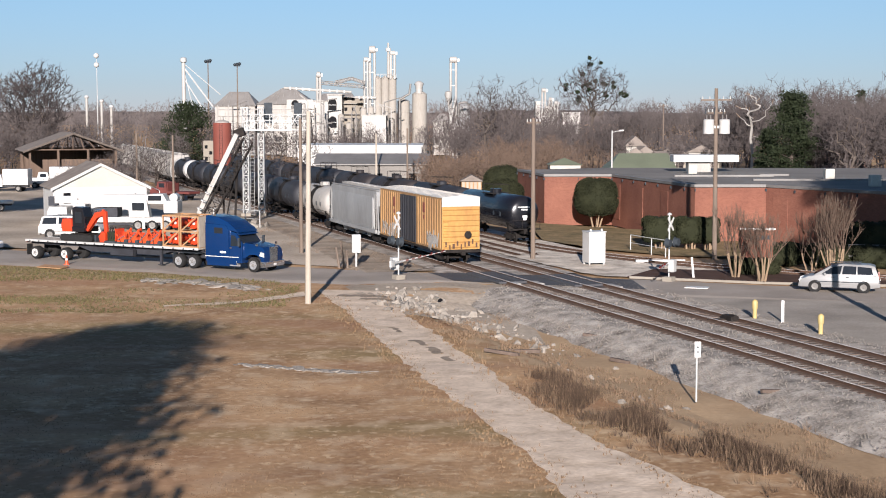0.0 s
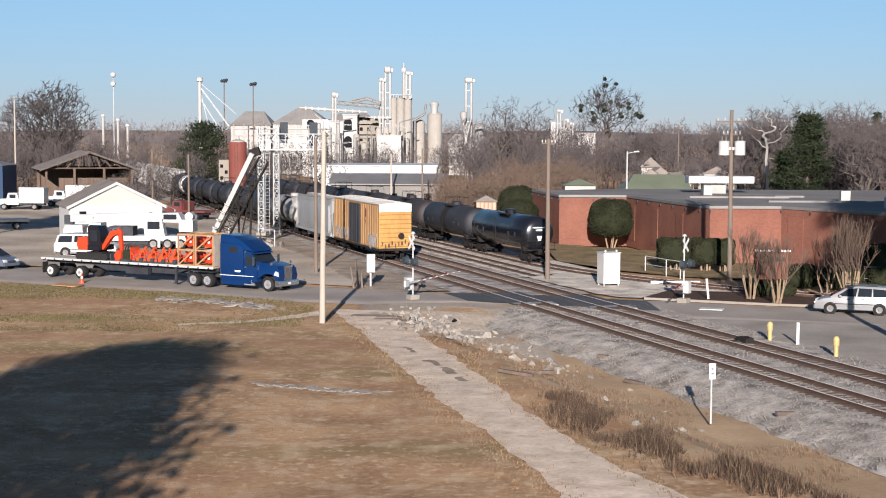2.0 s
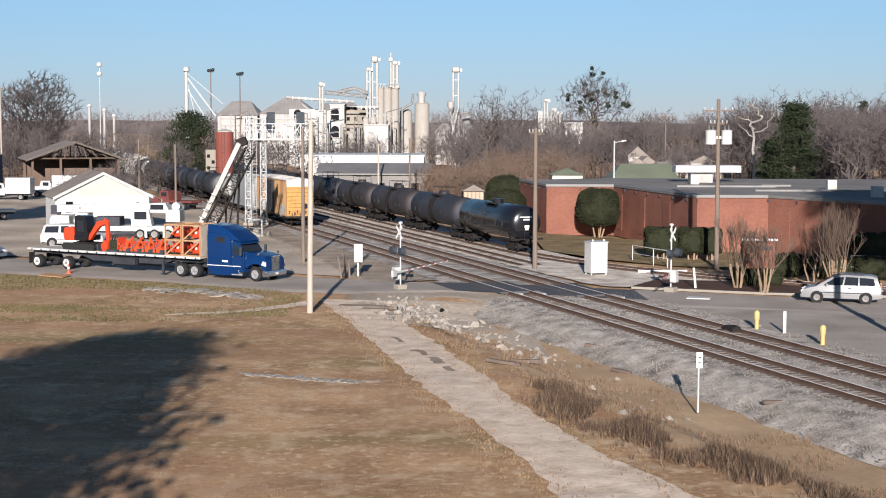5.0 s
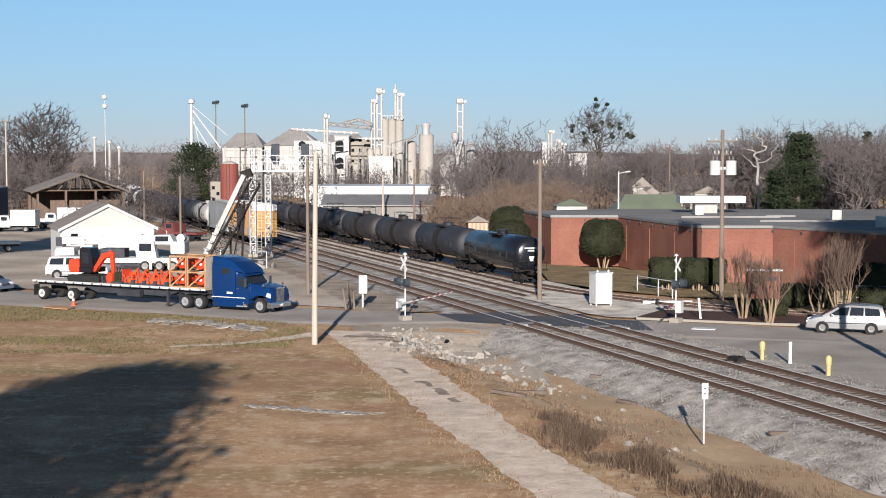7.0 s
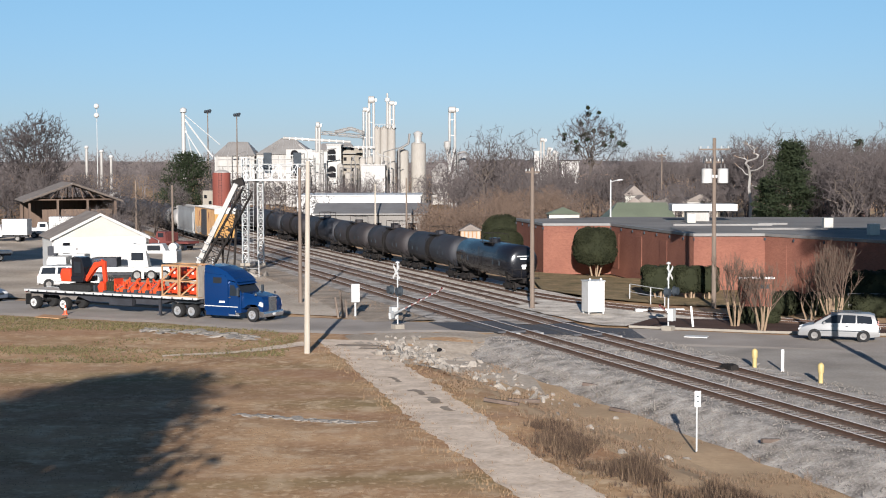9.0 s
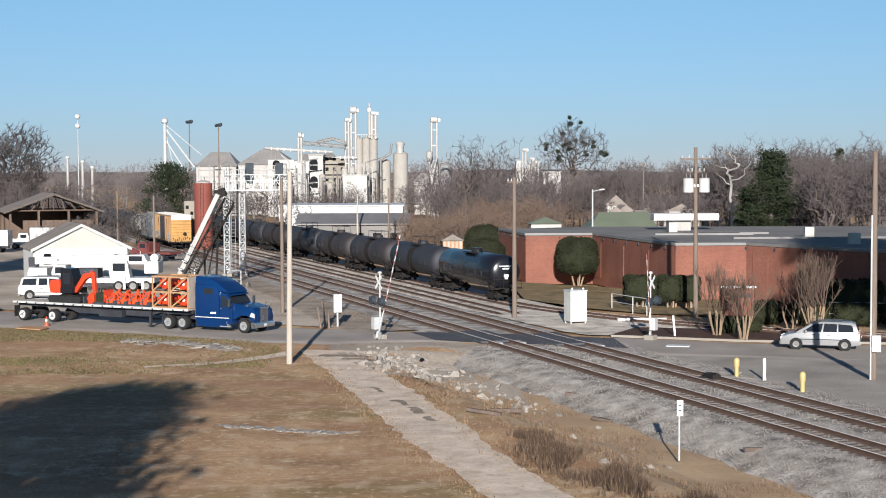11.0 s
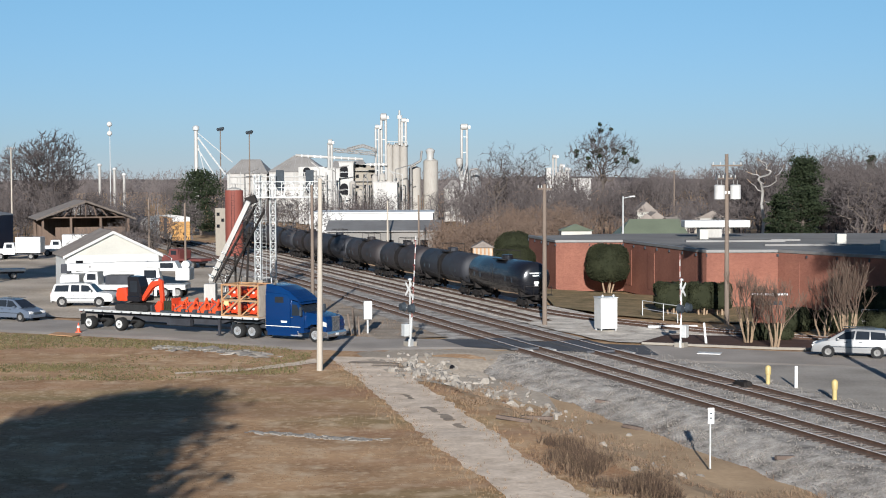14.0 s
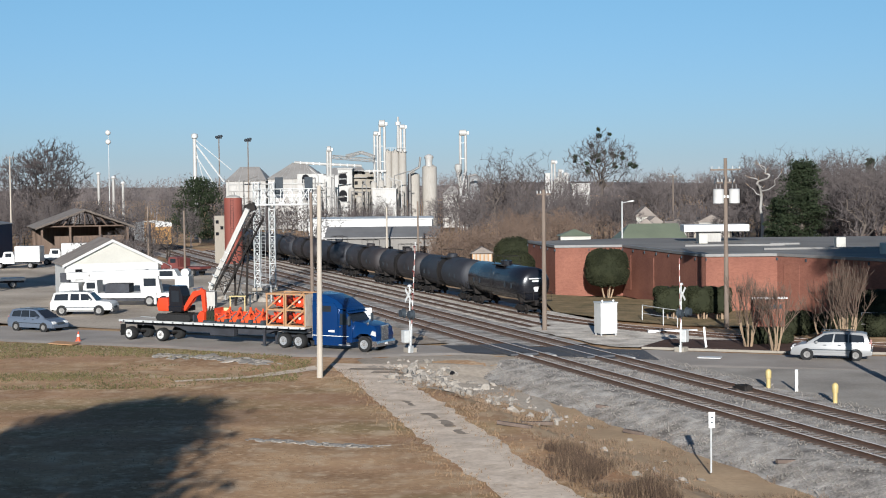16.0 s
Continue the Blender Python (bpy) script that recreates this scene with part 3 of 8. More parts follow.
# ---- railway cars: built along x, the rear end at x = 0, wheels on z = 0 ----
def bogie(parent, x, wheel=0.42):
    b = B()
    for y in (-0.95, 0.95):
        prism(b, [(-1.25, 0.36), (-1.0, 0.28), (-0.35, 0.22), (0.35, 0.22), (1.0, 0.28), (1.25, 0.36), (1.2, 0.56), (0.5, 0.68), (-0.5, 0.68), (-1.2, 0.56)], y - 0.07, y + 0.07)
        for k in (-0.22, 0, 0.22):
            tube(b, (k, y, 0.3), (k, y, 0.6), 0.09, seg=6)
    box(b, (0, 0, 0.55), (0.5, 2.0, 0.35))
    ob = part("bogie", b, M["under"], parent, m=pose(x, 0, 0))
    for dx in (-0.88, 0.88):
        w = B()
        for y in (-0.75, 0.75):
            lathe(w, [(y - 0.07, wheel - 0.06), (y - 0.06, wheel), (y + 0.06, wheel), (y + 0.07, wheel - 0.06)], "y", 18)
        tube(w, (0, -0.95, 0), (0, 0.95, 0), 0.09)
        part("wheelset", w, M["under"], ob, m=pose(dx, 0, wheel), smooth=True)


def coupler(parent, x, sgn):
    b = B()
    box(b, (x + 0.25 * sgn, 0, 0.86), (0.75, 0.2, 0.2))
    box(b, (x + 0.62 * sgn, 0.03, 0.86), (0.26, 0.32, 0.28))
    part("coupler", b, M["under"], parent, bevel=0.03)


def ladder(parent, x, y, z0, z1, along=True, material=None):
    b = B()
    for k in (-0.22, 0.22):
        tube(b, (x + (k if along else 0), y + (0 if along else k), z0), (x + (k if along else 0), y + (0 if along else k), z1), 0.02, seg=5)
    n = int((z1 - z0) / 0.38)
    for i in range(n + 1):
        z = z0 + (z1 - z0) * i / n
        if along:
            tube(b, (x - 0.22, y, z), (x + 0.22, y, z), 0.016, seg=5)
        else:
            tube(b, (x, y - 0.22, z), (x, y + 0.22, z), 0.016, seg=5)
    part("ladder", b, material or M["under"], parent)


def boxcar(m):
    L, W, Z0, Z1 = 16.2, 2.95, 1.05, 4.95
    t = thing("boxcar", "weathered yellow boxcar with black doors, last of the train", "freight car", "moving train", m)
    body = B()
    box(body, (L / 2, 0, (Z0 + Z1) / 2), (L, W, Z1 - Z0))
    body = part("body", body, M["orange_car"], t)
    b = B()
    for i in range(27):
        x = 0.35 + i * (L - 0.7) / 26
        if 6.3 < x < 10.2:
            continue
        for y in (-1, 1):
            box(b, (x, y * (W / 2 + 0.035), (Z0 + Z1) / 2), (0.13, 0.07, Z1 - Z0 - 0.25))
    part("side_post", b, M["orange_car"], body)["kind"] = "stuff"
    for y in (-1, 1):
        for x0 in (7.25, 9.25):
            d = B()
            box(d, (x0, y * (W / 2 + 0.05), 2.95), (1.95, 0.1, 3.6))
            for k in (-0.6, 0, 0.6):
                box(d, (x0 + k, y * (W / 2 + 0.11), 2.95), (0.08, 0.05, 3.5))
            part("sliding_door", d, M["dull_black"], t, "black corrugated plug door", bevel=0.01)
        g = B()
        for k in range(22):
            x = 0.7 + k * 0.25 if k < 11 else 10.5 + (k - 11) * 0.46
            hgt = 0.55 + 0.75 * random.random()
            box(g, (x, y * (W / 2 + 0.085), 1.55 + random.uniform(-0.1, 0.35)), (0.15 + 0.12 * random.random(), 0.012, hgt), (0, random.uniform(-25, 25), 0))
            box(g, (x + 0.1, y * (W / 2 + 0.087), 1.4 + random.uniform(-0.1, 0.9)), (0.34, 0.012, 0.13), (0, random.uniform(-60, 60), 0))
        part("paint_scrawl", g, M["dirty_white"], t, "pale sprayed paint bars")["kind"] = "stuff"
        for x in (4.1, 11.9):
            e = B()
            box(e, (x, y * (W / 2 + 0.083), 4.05), (0.5, 0.014, 0.75))
            box(e, (x, y * (W / 2 + 0.083), 3.3), (0.32, 0.014, 0.3))
            part("faded_mark", e, M["rust_red"], t, "faded dark red marking")
    for x, sg in ((0, -1), (L, 1)):
        e = B()
        box(e, (x + sg * 0.03, 0, (Z0 + 4.3) / 2), (0.06, W, 4.3 - Z0))
        part("end_panel", e, M["yellow_car"], t, "yellow corrugated steel end")
        for i in range(8):
            r = B()
            z = Z0 + 0.3 + i * 0.4
            prism(r, [(z - 0.14, 0), (z - 0.05, 0.07), (z + 0.05, 0.07), (z + 0.14, 0)], -W / 2 + 0.06, W / 2 - 0.06, "xz")
            for v in r.verts:
                a, c, h = v.co.x, v.co.y, v.co.z
                v.co = (x + sg * (0.06 + h), c, a)
            part("end_rib", r, M["yellow_car"], t)
        for k in range(9):
            z = 1.2 + 0.5 * random.random()
            part("rust_streak", box(B(), (x + sg * 0.14, -1.2 + 0.3 * k, z), (0.012, 0.08 + 0.12 * random.random(), 0.35)), M["rust_rail"], t)
        c = B()
        box(c, (x + sg * 0.035, 0, 4.63), (0.09, W + 0.02, 0.64))
        part("end_cap", c, M["white"], t, "white band marking extra height")
        ladder(t, x + sg * 0.16, 1.2, 1.0, 3.2, False, M["yellow_car"])
        s = B()
        box(s, (x + sg * 0.12, 0, 1.0), (0.3, W, 0.22))
        tube(s, (x + sg * 0.2, -0.5, 2.2), (x + sg * 0.28, -0.5, 2.2), 0.28, seg=14)
        part("end_sill", s, M["under"], t)
        coupler(t, x, sg)
    r = B()
    prism(r, [(-W / 2 - 0.03, Z1), (W / 2 + 0.03, Z1), (W / 2 + 0.03, Z1 + 0.06), (0, Z1 + 0.2), (-W / 2 - 0.03, Z1 + 0.06)], -0.05, L + 0.05, "yz")
    roof = part("roof", r, M["white"], t, "dirty white ribbed steel roof")
    for i in range(16):
        q = B()
        prism(q, [(-W / 2, Z1 + 0.06), (W / 2, Z1 + 0.06), (W / 2, Z1 + 0.1), (0, Z1 + 0.24), (-W / 2, Z1 + 0.1)], 0.5 + i, 0.58 + i, "yz")
        part("roof_rib", q, M["dirty_white"], roof)
    u = B()
    box(u, (L / 2, 0, 0.9), (L - 0.4, 0.6, 0.35))
    for y in (-1.4, 1.4):
        box(u, (L / 2, y, 1.0), (L, 0.12, 0.3))
    part("underframe", u, M["under"], t)
    bogie(t, 2.0)
    bogie(t, L - 2.0)
    return t


def hopper(m, label, material, L=16.4, ribs=9):
    W, Z1 = 3.0, 4.55
    t = thing("hopper_car", label, "freight car", "moving train", m)
    b = B()
    prism(b, [(0.35, 3.3), (0.35, 4.2), (0.6, Z1), (L - 0.6, Z1), (L - 0.35, 4.2), (L - 0.35, 3.3), (L - 3.0, 1.25), (3.0, 1.25)], -W / 2 + 0.12, W / 2 - 0.12)
    body = part("body", b, material, t, bevel=0.06)
    for y in (-1, 1):
        c = B()
        prof = [(y * (W / 2 - 0.16), 1.2), (y * (W / 2 - 0.02), 1.7), (y * (W / 2), 2.6), (y * (W / 2 - 0.03), 3.7), (y * (W / 2 - 0.2), 4.35), (y * (W / 2 - 0.26), 4.3), (y * (W / 2 - 0.2), 1.3)]
        prism(c, prof, 1.2, L - 1.2, "yz")
        part("side_sheet", c, material, body, smooth=True)
        for x in [1.2 + i * (L - 2.4) / max(1, ribs - 1) for i in range(ribs)]:
            k = B()
            box(k, (x, y * (W / 2 + 0.01), 2.6), (0.09, 0.07, 2.8))
            part("side_rib", k, material, body)
        k = B()
        box(k, (L / 2, y * (W / 2 - 0.02), 1.12), (L - 0.5, 0.16, 0.3))
        part("side_sill", k, material, t)
        for x in (0.5, L - 0.5):
            ladder(t, x, y * (W / 2 - 0.05), 1.0, 4.3, True, M["dirty_white"])
    part("roof_hatch", box(B(), (L / 2, 0, Z1 + 0.1), (L - 1.4, 0.7, 0.16)), M["dirty_white"], t)
    for x in [1.8 + i * (L - 3.6) / 7 for i in range(8)]:
        part("roof_hatch", box(B(), (x, 0, Z1 + 0.2), (1.2, 0.62, 0.08)), M["dirty_white"], t)
    for y in (-1.2, 1.2):
        part("running_board", box(B(), (L / 2, y, Z1 + 0.06), (L - 1.0, 0.28, 0.04)), M["dirty_white"], t)
    for x, sg in ((0.0, -1), (L, 1)):
        e = B()
        box(e, (x - sg * 0.15, 0, 1.05), (0.3, 2.8, 0.3))
        for y in (-1.3, 1.3):
            tube(e, (x - sg * 0.15, y, 1.1), (x - sg * 0.4, y, 4.3), 0.06, seg=6)
        part("end_frame", e, material, t)
        coupler(t, x, sg)
    for i in range(3):
        q = B()
        x = 4.2 + i * (L - 8.4) / 2
        prism(q, [(x - 1.4, 1.3), (x + 1.4, 1.3), (x + 0.4, 0.45), (x - 0.4, 0.45)], -1.0, 1.0)
        part("discharge_chute", q, material, t)
    bogie(t, 1.9)
    bogie(t, L - 1.9)
    return t


def tank_car(m, label, material, group, L=15.0, ends=None, R=1.5):
    t = thing("tank_car", label, "freight car", group, m)
    zc = 1.02 + R
    b = B()
    x0, x1 = 0.45, L - 0.45
    prof = [(x0, 0.05), (x0 + 0.04, R * 0.45), (x0 + 0.14, R * 0.72), (x0 + 0.3, R * 0.9), (x0 + 0.55, R)]
    prof += [(x, R) for x in (L * 0.3, L * 0.5, L * 0.7)] + [(L - h, r) for h, r in reversed(prof)]
    tank = part("tank", lathe(b, prof, "x", 36, (0, 0, zc)), material, t, smooth=True)
    for x in (L * 0.25, L * 0.5, L * 0.75):
        q = B()
        lathe(q, [(x - 0.03, R + 0.008), (x + 0.03, R + 0.008)], "x", 36, (0, 0, zc))
        part("weld_band", q, material, tank, smooth=True)
    if material is not M["black"] and not ends:
        q = B()
        lathe(q, [(L * 0.5 - 0.75, R + 0.004), (L * 0.5 - 0.6, R + 0.011), (L * 0.5 + 0.6, R + 0.011), (L * 0.5 + 0.75, R + 0.004)], "x", 36, (0, 0, zc))
        part("spill_stain", q, M["under"], tank, "dark spill stain below the dome", smooth=True)
    if ends:
        for a, c in ((0.44, 2.0), (L - 2.0, L - 0.44)):
            q = B()
            pr = [(h, r + 0.012) for h, r in prof if a <= h <= c]
            pr = ([(a, 0.04)] + pr + [(c, R + 0.012)]) if a < 1 else ([(a, R + 0.012)] + pr + [(c, 0.04)])
            lathe(q, pr, "x", 36, (0, 0, zc))
            part("end_band", q, ends, tank, "white painted tank end", smooth=True)
    d = B()
    lathe(d, [(zc + R - 0.05, 0.5), (zc + R + 0.28, 0.5), (zc + R + 0.34, 0.42)], "z", 16, (L / 2, 0, 0))
    tube(d, (L / 2 + 0.7, 0.2, zc + R - 0.1), (L / 2 + 0.7, 0.2, zc + R + 0.3), 0.12)
    part("dome", d, material, tank)
    w = B()
    for dx in (-1.3, 1.3):
        for y in (-0.75, 0.75):
            tube(w, (L / 2 + dx, y, zc + R * 0.8), (L / 2 + dx, y, zc + R + 0.75), 0.025, seg=5)
        tube(w, (L / 2 + dx, -0.75, zc + R + 0.75), (L / 2 + dx, 0.75, zc + R + 0.75), 0.025, seg=5)
    for y in (-0.75, 0.75):
        tube(w, (L / 2 - 1.3, y, zc + R + 0.75), (L / 2 + 1.3, y, zc + R + 0.75), 0.025, seg=5)
        box(w, (L / 2, y, zc + R - 0.06), (2.6, 0.5, 0.05))
    part("walkway", w, M["under"], t, "steel railing and platform round the dome")
    for y in (-1, 1):
        ladder(t, L / 2, y * (R + 0.06), 1.0, zc + R * 0.7, True)
        r = B()
        tube(r, (0.2, y * 1.45, 1.75), (L - 0.2, y * 1.45, 1.75), 0.025, seg=5)
        part("side_rail", r, M["under"], t)
        for x in (2.6, 4.2, L - 4.2, L - 2.6):
            part("data_plate", box(B(), (x, y * (R + 0.012), zc - 0.15), (0.28, 0.03, 0.4)), M["mark"], t)
    for x, sg in ((0.0, -1), (L, 1)):
        e = B()
        box(e, (x - sg * 1.6, 0, 0.95), (3.2, 0.55, 0.4))
        box(e, (x - sg * 0.25, 0, 1.16), (0.5, 2.7, 0.07))
        for y in (-1.25, -0.4, 0.4, 1.25):
            tube(e, (x - sg * 0.06, y, 1.15), (x - sg * 0.06, y, 1.95), 0.022, seg=5)
        tube(e, (x - sg * 0.06, -1.3, 1.95), (x - sg * 0.06, 1.3, 1.95), 0.022, seg=5)
        part("end_platform", e, M["under"], t)
        s = B()
        prism(s, [(-1.05, 0.95), (1.05, 0.95), (1.3, 1.9), (-1.3, 1.9)], x - sg * 1.9, x - sg * 1.4, "yz")
        part("saddle", s, M["under"], t)
        coupler(t, x, sg)
    bogie(t, 1.75)
    bogie(t, L - 1.75)
    return t


def car_pose(s, o):
    p = on_rail(s, o)
    return pose(p.x, p.y, RAIL_TOP, 0, 0, RAIL_TURN)


# the moving train, from its last car forwards: (car, distance of its rear end from the train's end)
TRAIN = []
s = 0.0


def add(ob, length):
    global s
    TRAIN.append((ob, s))
    s += length


add(boxcar(car_pose(0, 0)), 17.2)
add(hopper(car_pose(s, 0), "silver-grey covered hopper car, next to the boxcar", M["grey_car"], ribs=2), 17.2)
add(tank_car(car_pose(s, 0), "weathered white tank car with a black band round its middle", M["dirty_white"], "moving train", 13.0), 13.8)
black = tank_car(car_pose(s, 0), "dusty black tank car in the moving train", M["dull_black"], "moving train", 13.9)
add(black, 14.7)
for k in range(4):
    add(copy_thing(black, car_pose(s, 0)), 14.7)
add(tank_car(car_pose(s, 0), "white tank car with black middle", M["dull_black"], "moving train", 13.0, M["white"]), 13.8)
pale = hopper(car_pose(s, 0), "pale grey covered hopper car", M["dirty_white"])
add(pale, 17.2)
for k in range(4):
    add(copy_thing(pale, car_pose(s, 0)), 17.2)

# tank cars standing on the siding
T0 = 14.0
front = tank_car(car_pose(T0, 11.5), "glossy black tank car parked at the end of the siding", M["black"], "parked tank cars")
bb = B()
R_, zc_ = 1.5, 2.52
for k, (yy, zz, w_, h_) in enumerate([(-0.1, 0.55, 1.1, 0.10), (-0.05, 0.33, 0.6, 0.13), (0.0, -0.28, 0.45, 0.22), (0.0, -0.5, 0.3, 0.2)]):
    r_ = math.hypot(yy, zz)
    box(bb, (0.44 + (0.02 if r_ < 0.7 else 0.1), -yy, zc_ + zz), (0.05, w_, h_))
part("stencil_bars", bb, M["sign_white"], front, "white stencilled bars on the tank end")
dull = tank_car(car_pose(T0 + 15.45, 11.5), "dusty grey-black tank car parked on the siding", M["dull_black"], "parked tank cars")
brown = tank_car(car_pose(T0 + 2 * 15.45, 11.5), "brown-stained black tank car parked on the siding", M["brown_black"], "parked tank cars")
for k in range(3, 9):
    copy_thing((dull, brown)[k % 2], car_pose(T0 + k * 15.45, 11.5))


# ---- vehicles: x forwards, y to their left, wheels on z = 0 ----
def flank(bm, outline, wf, inset=0.0):
    """A side outline pushed to both flanks, its half width a function of height."""
    lo = [bm.verts.new((x, -wf(z) + inset, z)) for x, z in outline]
    hi = [bm.verts.new((x, wf(z) - inset, z)) for x, z in outline]
    n = len(outline)
    bm.faces.new(lo)
    bm.faces.new(hi[::-1])
    for i in range(n):
        j = (i + 1) % n
        bm.faces.new((lo[j], lo[i], hi[i], hi[j]))
    return bm


def side_glass(outline, wf, sg, proud=0.012):
    bm = B()
    a = [bm.verts.new((x, sg * (wf(z) + proud), z)) for x, z in outline]
    b = [bm.verts.new((x, sg * (wf(z) - 0.03), z)) for x, z in outline]
    bm.faces.new(a)
    bm.faces.new(b[::-1])
    for i in range(len(outline)):
        j = (i + 1) % len(outline)
        bm.faces.new((a[i], a[j], b[j], b[i]))
    return bm


def cross_glass(x0, z0, x1, z1, w0, w1, push=0.015):
    """A pane across the vehicle from a lower to an upper edge."""
    bm = B()
    d = Vector((z1 - z0, 0, -(x1 - x0))).normalized() * push
    q = [Vector((x0, -w0, z0)), Vector((x0, w0, z0)), Vector((x1, w1, z1)), Vector((x1, -w1, z1))]
    a = [bm.verts.new(p + d) for p in q]
    b = [bm.verts.new(p - d) for p in q]
    bm.faces.new(a)
    bm.faces.new(b[::-1])
    for i in range(4):
        j = (i + 1) % 4
        bm.faces.new((a[i], a[j], b[j], b[i]))
    return bm


WHEELS = {}


def wheel(parent, x, y, r, w, rim, name="wheel"):
    """A tyre with its rim and hub on an axle of its own."""
    ty = B()
    lathe(ty, [(-w / 2, r * 0.58), (-w / 2, r * 0.9), (-w * 0.36, r), (w * 0.36, r), (w / 2, r * 0.9), (w / 2, r * 0.58)], "y", 26)
    ob = part(name, ty, M["tyre"], parent, smooth=True, m=pose(x, y, r))
    sg = 1 if y > 0 else -1
    rm = B()
    lathe(rm, [(sg * (w / 2 - 0.02), r * 0.63), (sg * (w / 2 + 0.012), r * 0.61), (sg * (w / 2 + 0.012), r * 0.52), (sg * (w / 2 + 0.004), r * 0.48), (sg * (w / 2 + 0.004), r * 0.12)], "y", 22)
    part("rim", rm, rim, ob, smooth=True)
    hb = B()
    lathe(hb, [(sg * (w / 2 - 0.02), r * 0.24), (sg * (w / 2 + 0.05), r * 0.2), (sg * (w / 2 + 0.07), r * 0.08)], "y", 12)
    for k in range(5):
        a = 2 * math.pi * k / 5
        box(hb, (math.cos(a) * r * 0.38, sg * (w / 2 + 0.012), math.sin(a) * r * 0.38), (r * 0.1, 0.02, r * 0.16), (0, -math.degrees(a), 0))
    part("hub", hb, M["fascia"], ob)
    WHEELS.setdefault(parent.name, []).append((ob, x, y, r))
    return ob


TRUCK_TURN = -29.0
TRUCK_DIR = Vector((math.cos(radians(TRUCK_TURN)), math.sin(radians(TRUCK_TURN)), 0))
TRUCK_AT = Vector((-13.1, 104.8, 0.03)) + Vector((0.485, 0.874, 0)) * 1.1


def truck_pose(d=0.0):
    p = TRUCK_AT + TRUCK_DIR * d
    return pose(p.x, p.y, p.z, 0, 0, TRUCK_TURN)


def tractor():
    t = thing("semi_truck", "deep blue sleeper-cab semi truck with chrome grille", "truck", m=truck_pose())
    hood = [(0.92, 0.75), (0.98, 1.1), (0.93, 1.58), (0.72, 1.80), (-0.2, 2.0), (-0.95, 2.08), (-0.95, 0.95), (-0.68, 0.95), (-0.6, 1.1), (-0.3, 1.28), (0.3, 1.28), (0.6, 1.1), (0.68, 0.75)]
    part("hood", flank(B(), hood, lambda z: 1.16 - 0.18 * max(0, z - 1.1)), M["blue"], t, bevel=0.035, smooth=True)
    cabw = lambda z: 1.2 - 0.10 * max(0, z - 1.7)
    cab = [(-0.95, 0.6), (-0.95, 2.02), (-1.5, 2.75), (-2.3, 2.95), (-2.3, 0.6)]
    c = part("cab", flank(B(), cab, cabw), M["blue"], t, bevel=0.03, smooth=True)
    sl = [(-2.1, 0.65), (-2.1, 2.95), (-2.35, 3.3), (-4.15, 3.4), (-4.2, 3.2), (-4.2, 0.65)]
    part("sleeper", flank(B(), sl, lambda z: 1.24), M["blue"], t, bevel=0.05, smooth=True)
    fr = [(-1.25, 2.78), (-1.55, 3.05), (-2.3, 3.55), (-3.1, 3.85), (-4.25, 3.98), (-4.25, 3.3), (-2.2, 2.95)]
    part("roof_fairing", flank(B(), fr, lambda z: 1.2 - 0.16 * max(0, z - 3.1)), M["blue"], t, bevel=0.06, smooth=True)
    part("sun_visor", flank(B(), [(-1.3, 2.66), (-1.12, 2.62), (-1.5, 2.86), (-1.6, 2.84)], lambda z: 1.1), M["blue"], t)
    part("windshield", cross_glass(-0.98, 2.05, -1.46, 2.7, 1.06, 1.0, 0.02), M["glass"], t, "dark sloping windshield")
    part("wiper_cowl", box(B(), (-0.93, 0, 2.03), (0.16, 2.0, 0.05)), M["mark"], t)
    for sg in (-1, 1):
        d = part("door", side_glass([(-1.08, 0.75), (-1.08, 2.0), (-1.55, 2.68), (-2.02, 2.72), (-2.02, 0.75)], cabw, sg, 0.016), M["blue"], t)
        part("side_window", side_glass([(-1.16, 1.82), (-1.22, 1.98), (-1.6, 2.58), (-1.95, 2.6), (-1.95, 1.82)], cabw, sg, 0.026), M["glass"], d)
        part("door_handle", box(B(), (-1.9, sg * 1.24, 1.68), (0.18, 0.04, 0.05)), M["chrome"], d)
        part("sleeper_window", box(B(), (-3.0, sg * 1.245, 2.9), (0.75, 0.02, 0.42)), M["glass"], t, bevel=0.008)
        part("headlight", prism(B(), [(0.54, 1.2), (0.96, 1.1), (0.94, 1.4), (0.67, 1.48)], sg * 1.03, sg * 1.17), M["white"], t, "clear headlight")
        part("skirt", box(B(), (-2.75, sg * 1.2, 0.62), (2.6, 0.1, 0.55)), M["blue"], t, bevel=0.02)
        part("trim_strip", box(B(), (-2.7, sg * 1.255, 1.02), (3.0, 0.02, 0.05)), M["sign_white"], t)
        part("fuel_tank", lathe(B(), [(-3.0, 0.3), (-2.9, 0.33), (-1.5, 0.33), (-1.4, 0.3)], "x", 18, (0, sg * 0.9, 0.72)), M["alu"], t, smooth=True)
        part("step", box(B(), (-1.55, sg * 1.2, 0.42), (0.9, 0.14, 0.08)), M["alu"], t)
        m = part("mirror", box(B(), (-0.98, sg * 1.5, 2.15), (0.14, 0.2, 0.62)), M["mark"], t, bevel=0.03)
        part("mirror_arm", tube(B(), (-1.05, sg * 1.15, 2.3), (-0.98, sg * 1.48, 2.3), 0.02, seg=5), M["chrome"], m)
        part("mirror_arm", tube(B(), (-1.05, sg * 1.15, 1.95), (-0.98, sg * 1.48, 1.95), 0.02, seg=5), M["chrome"], m)
        part("fender_mirror", lathe(B(), [(-0.03, 0.1), (0.03, 0.11)], "x", 10, (0.35, sg * 1.2, 1.98)), M["chrome"], t)
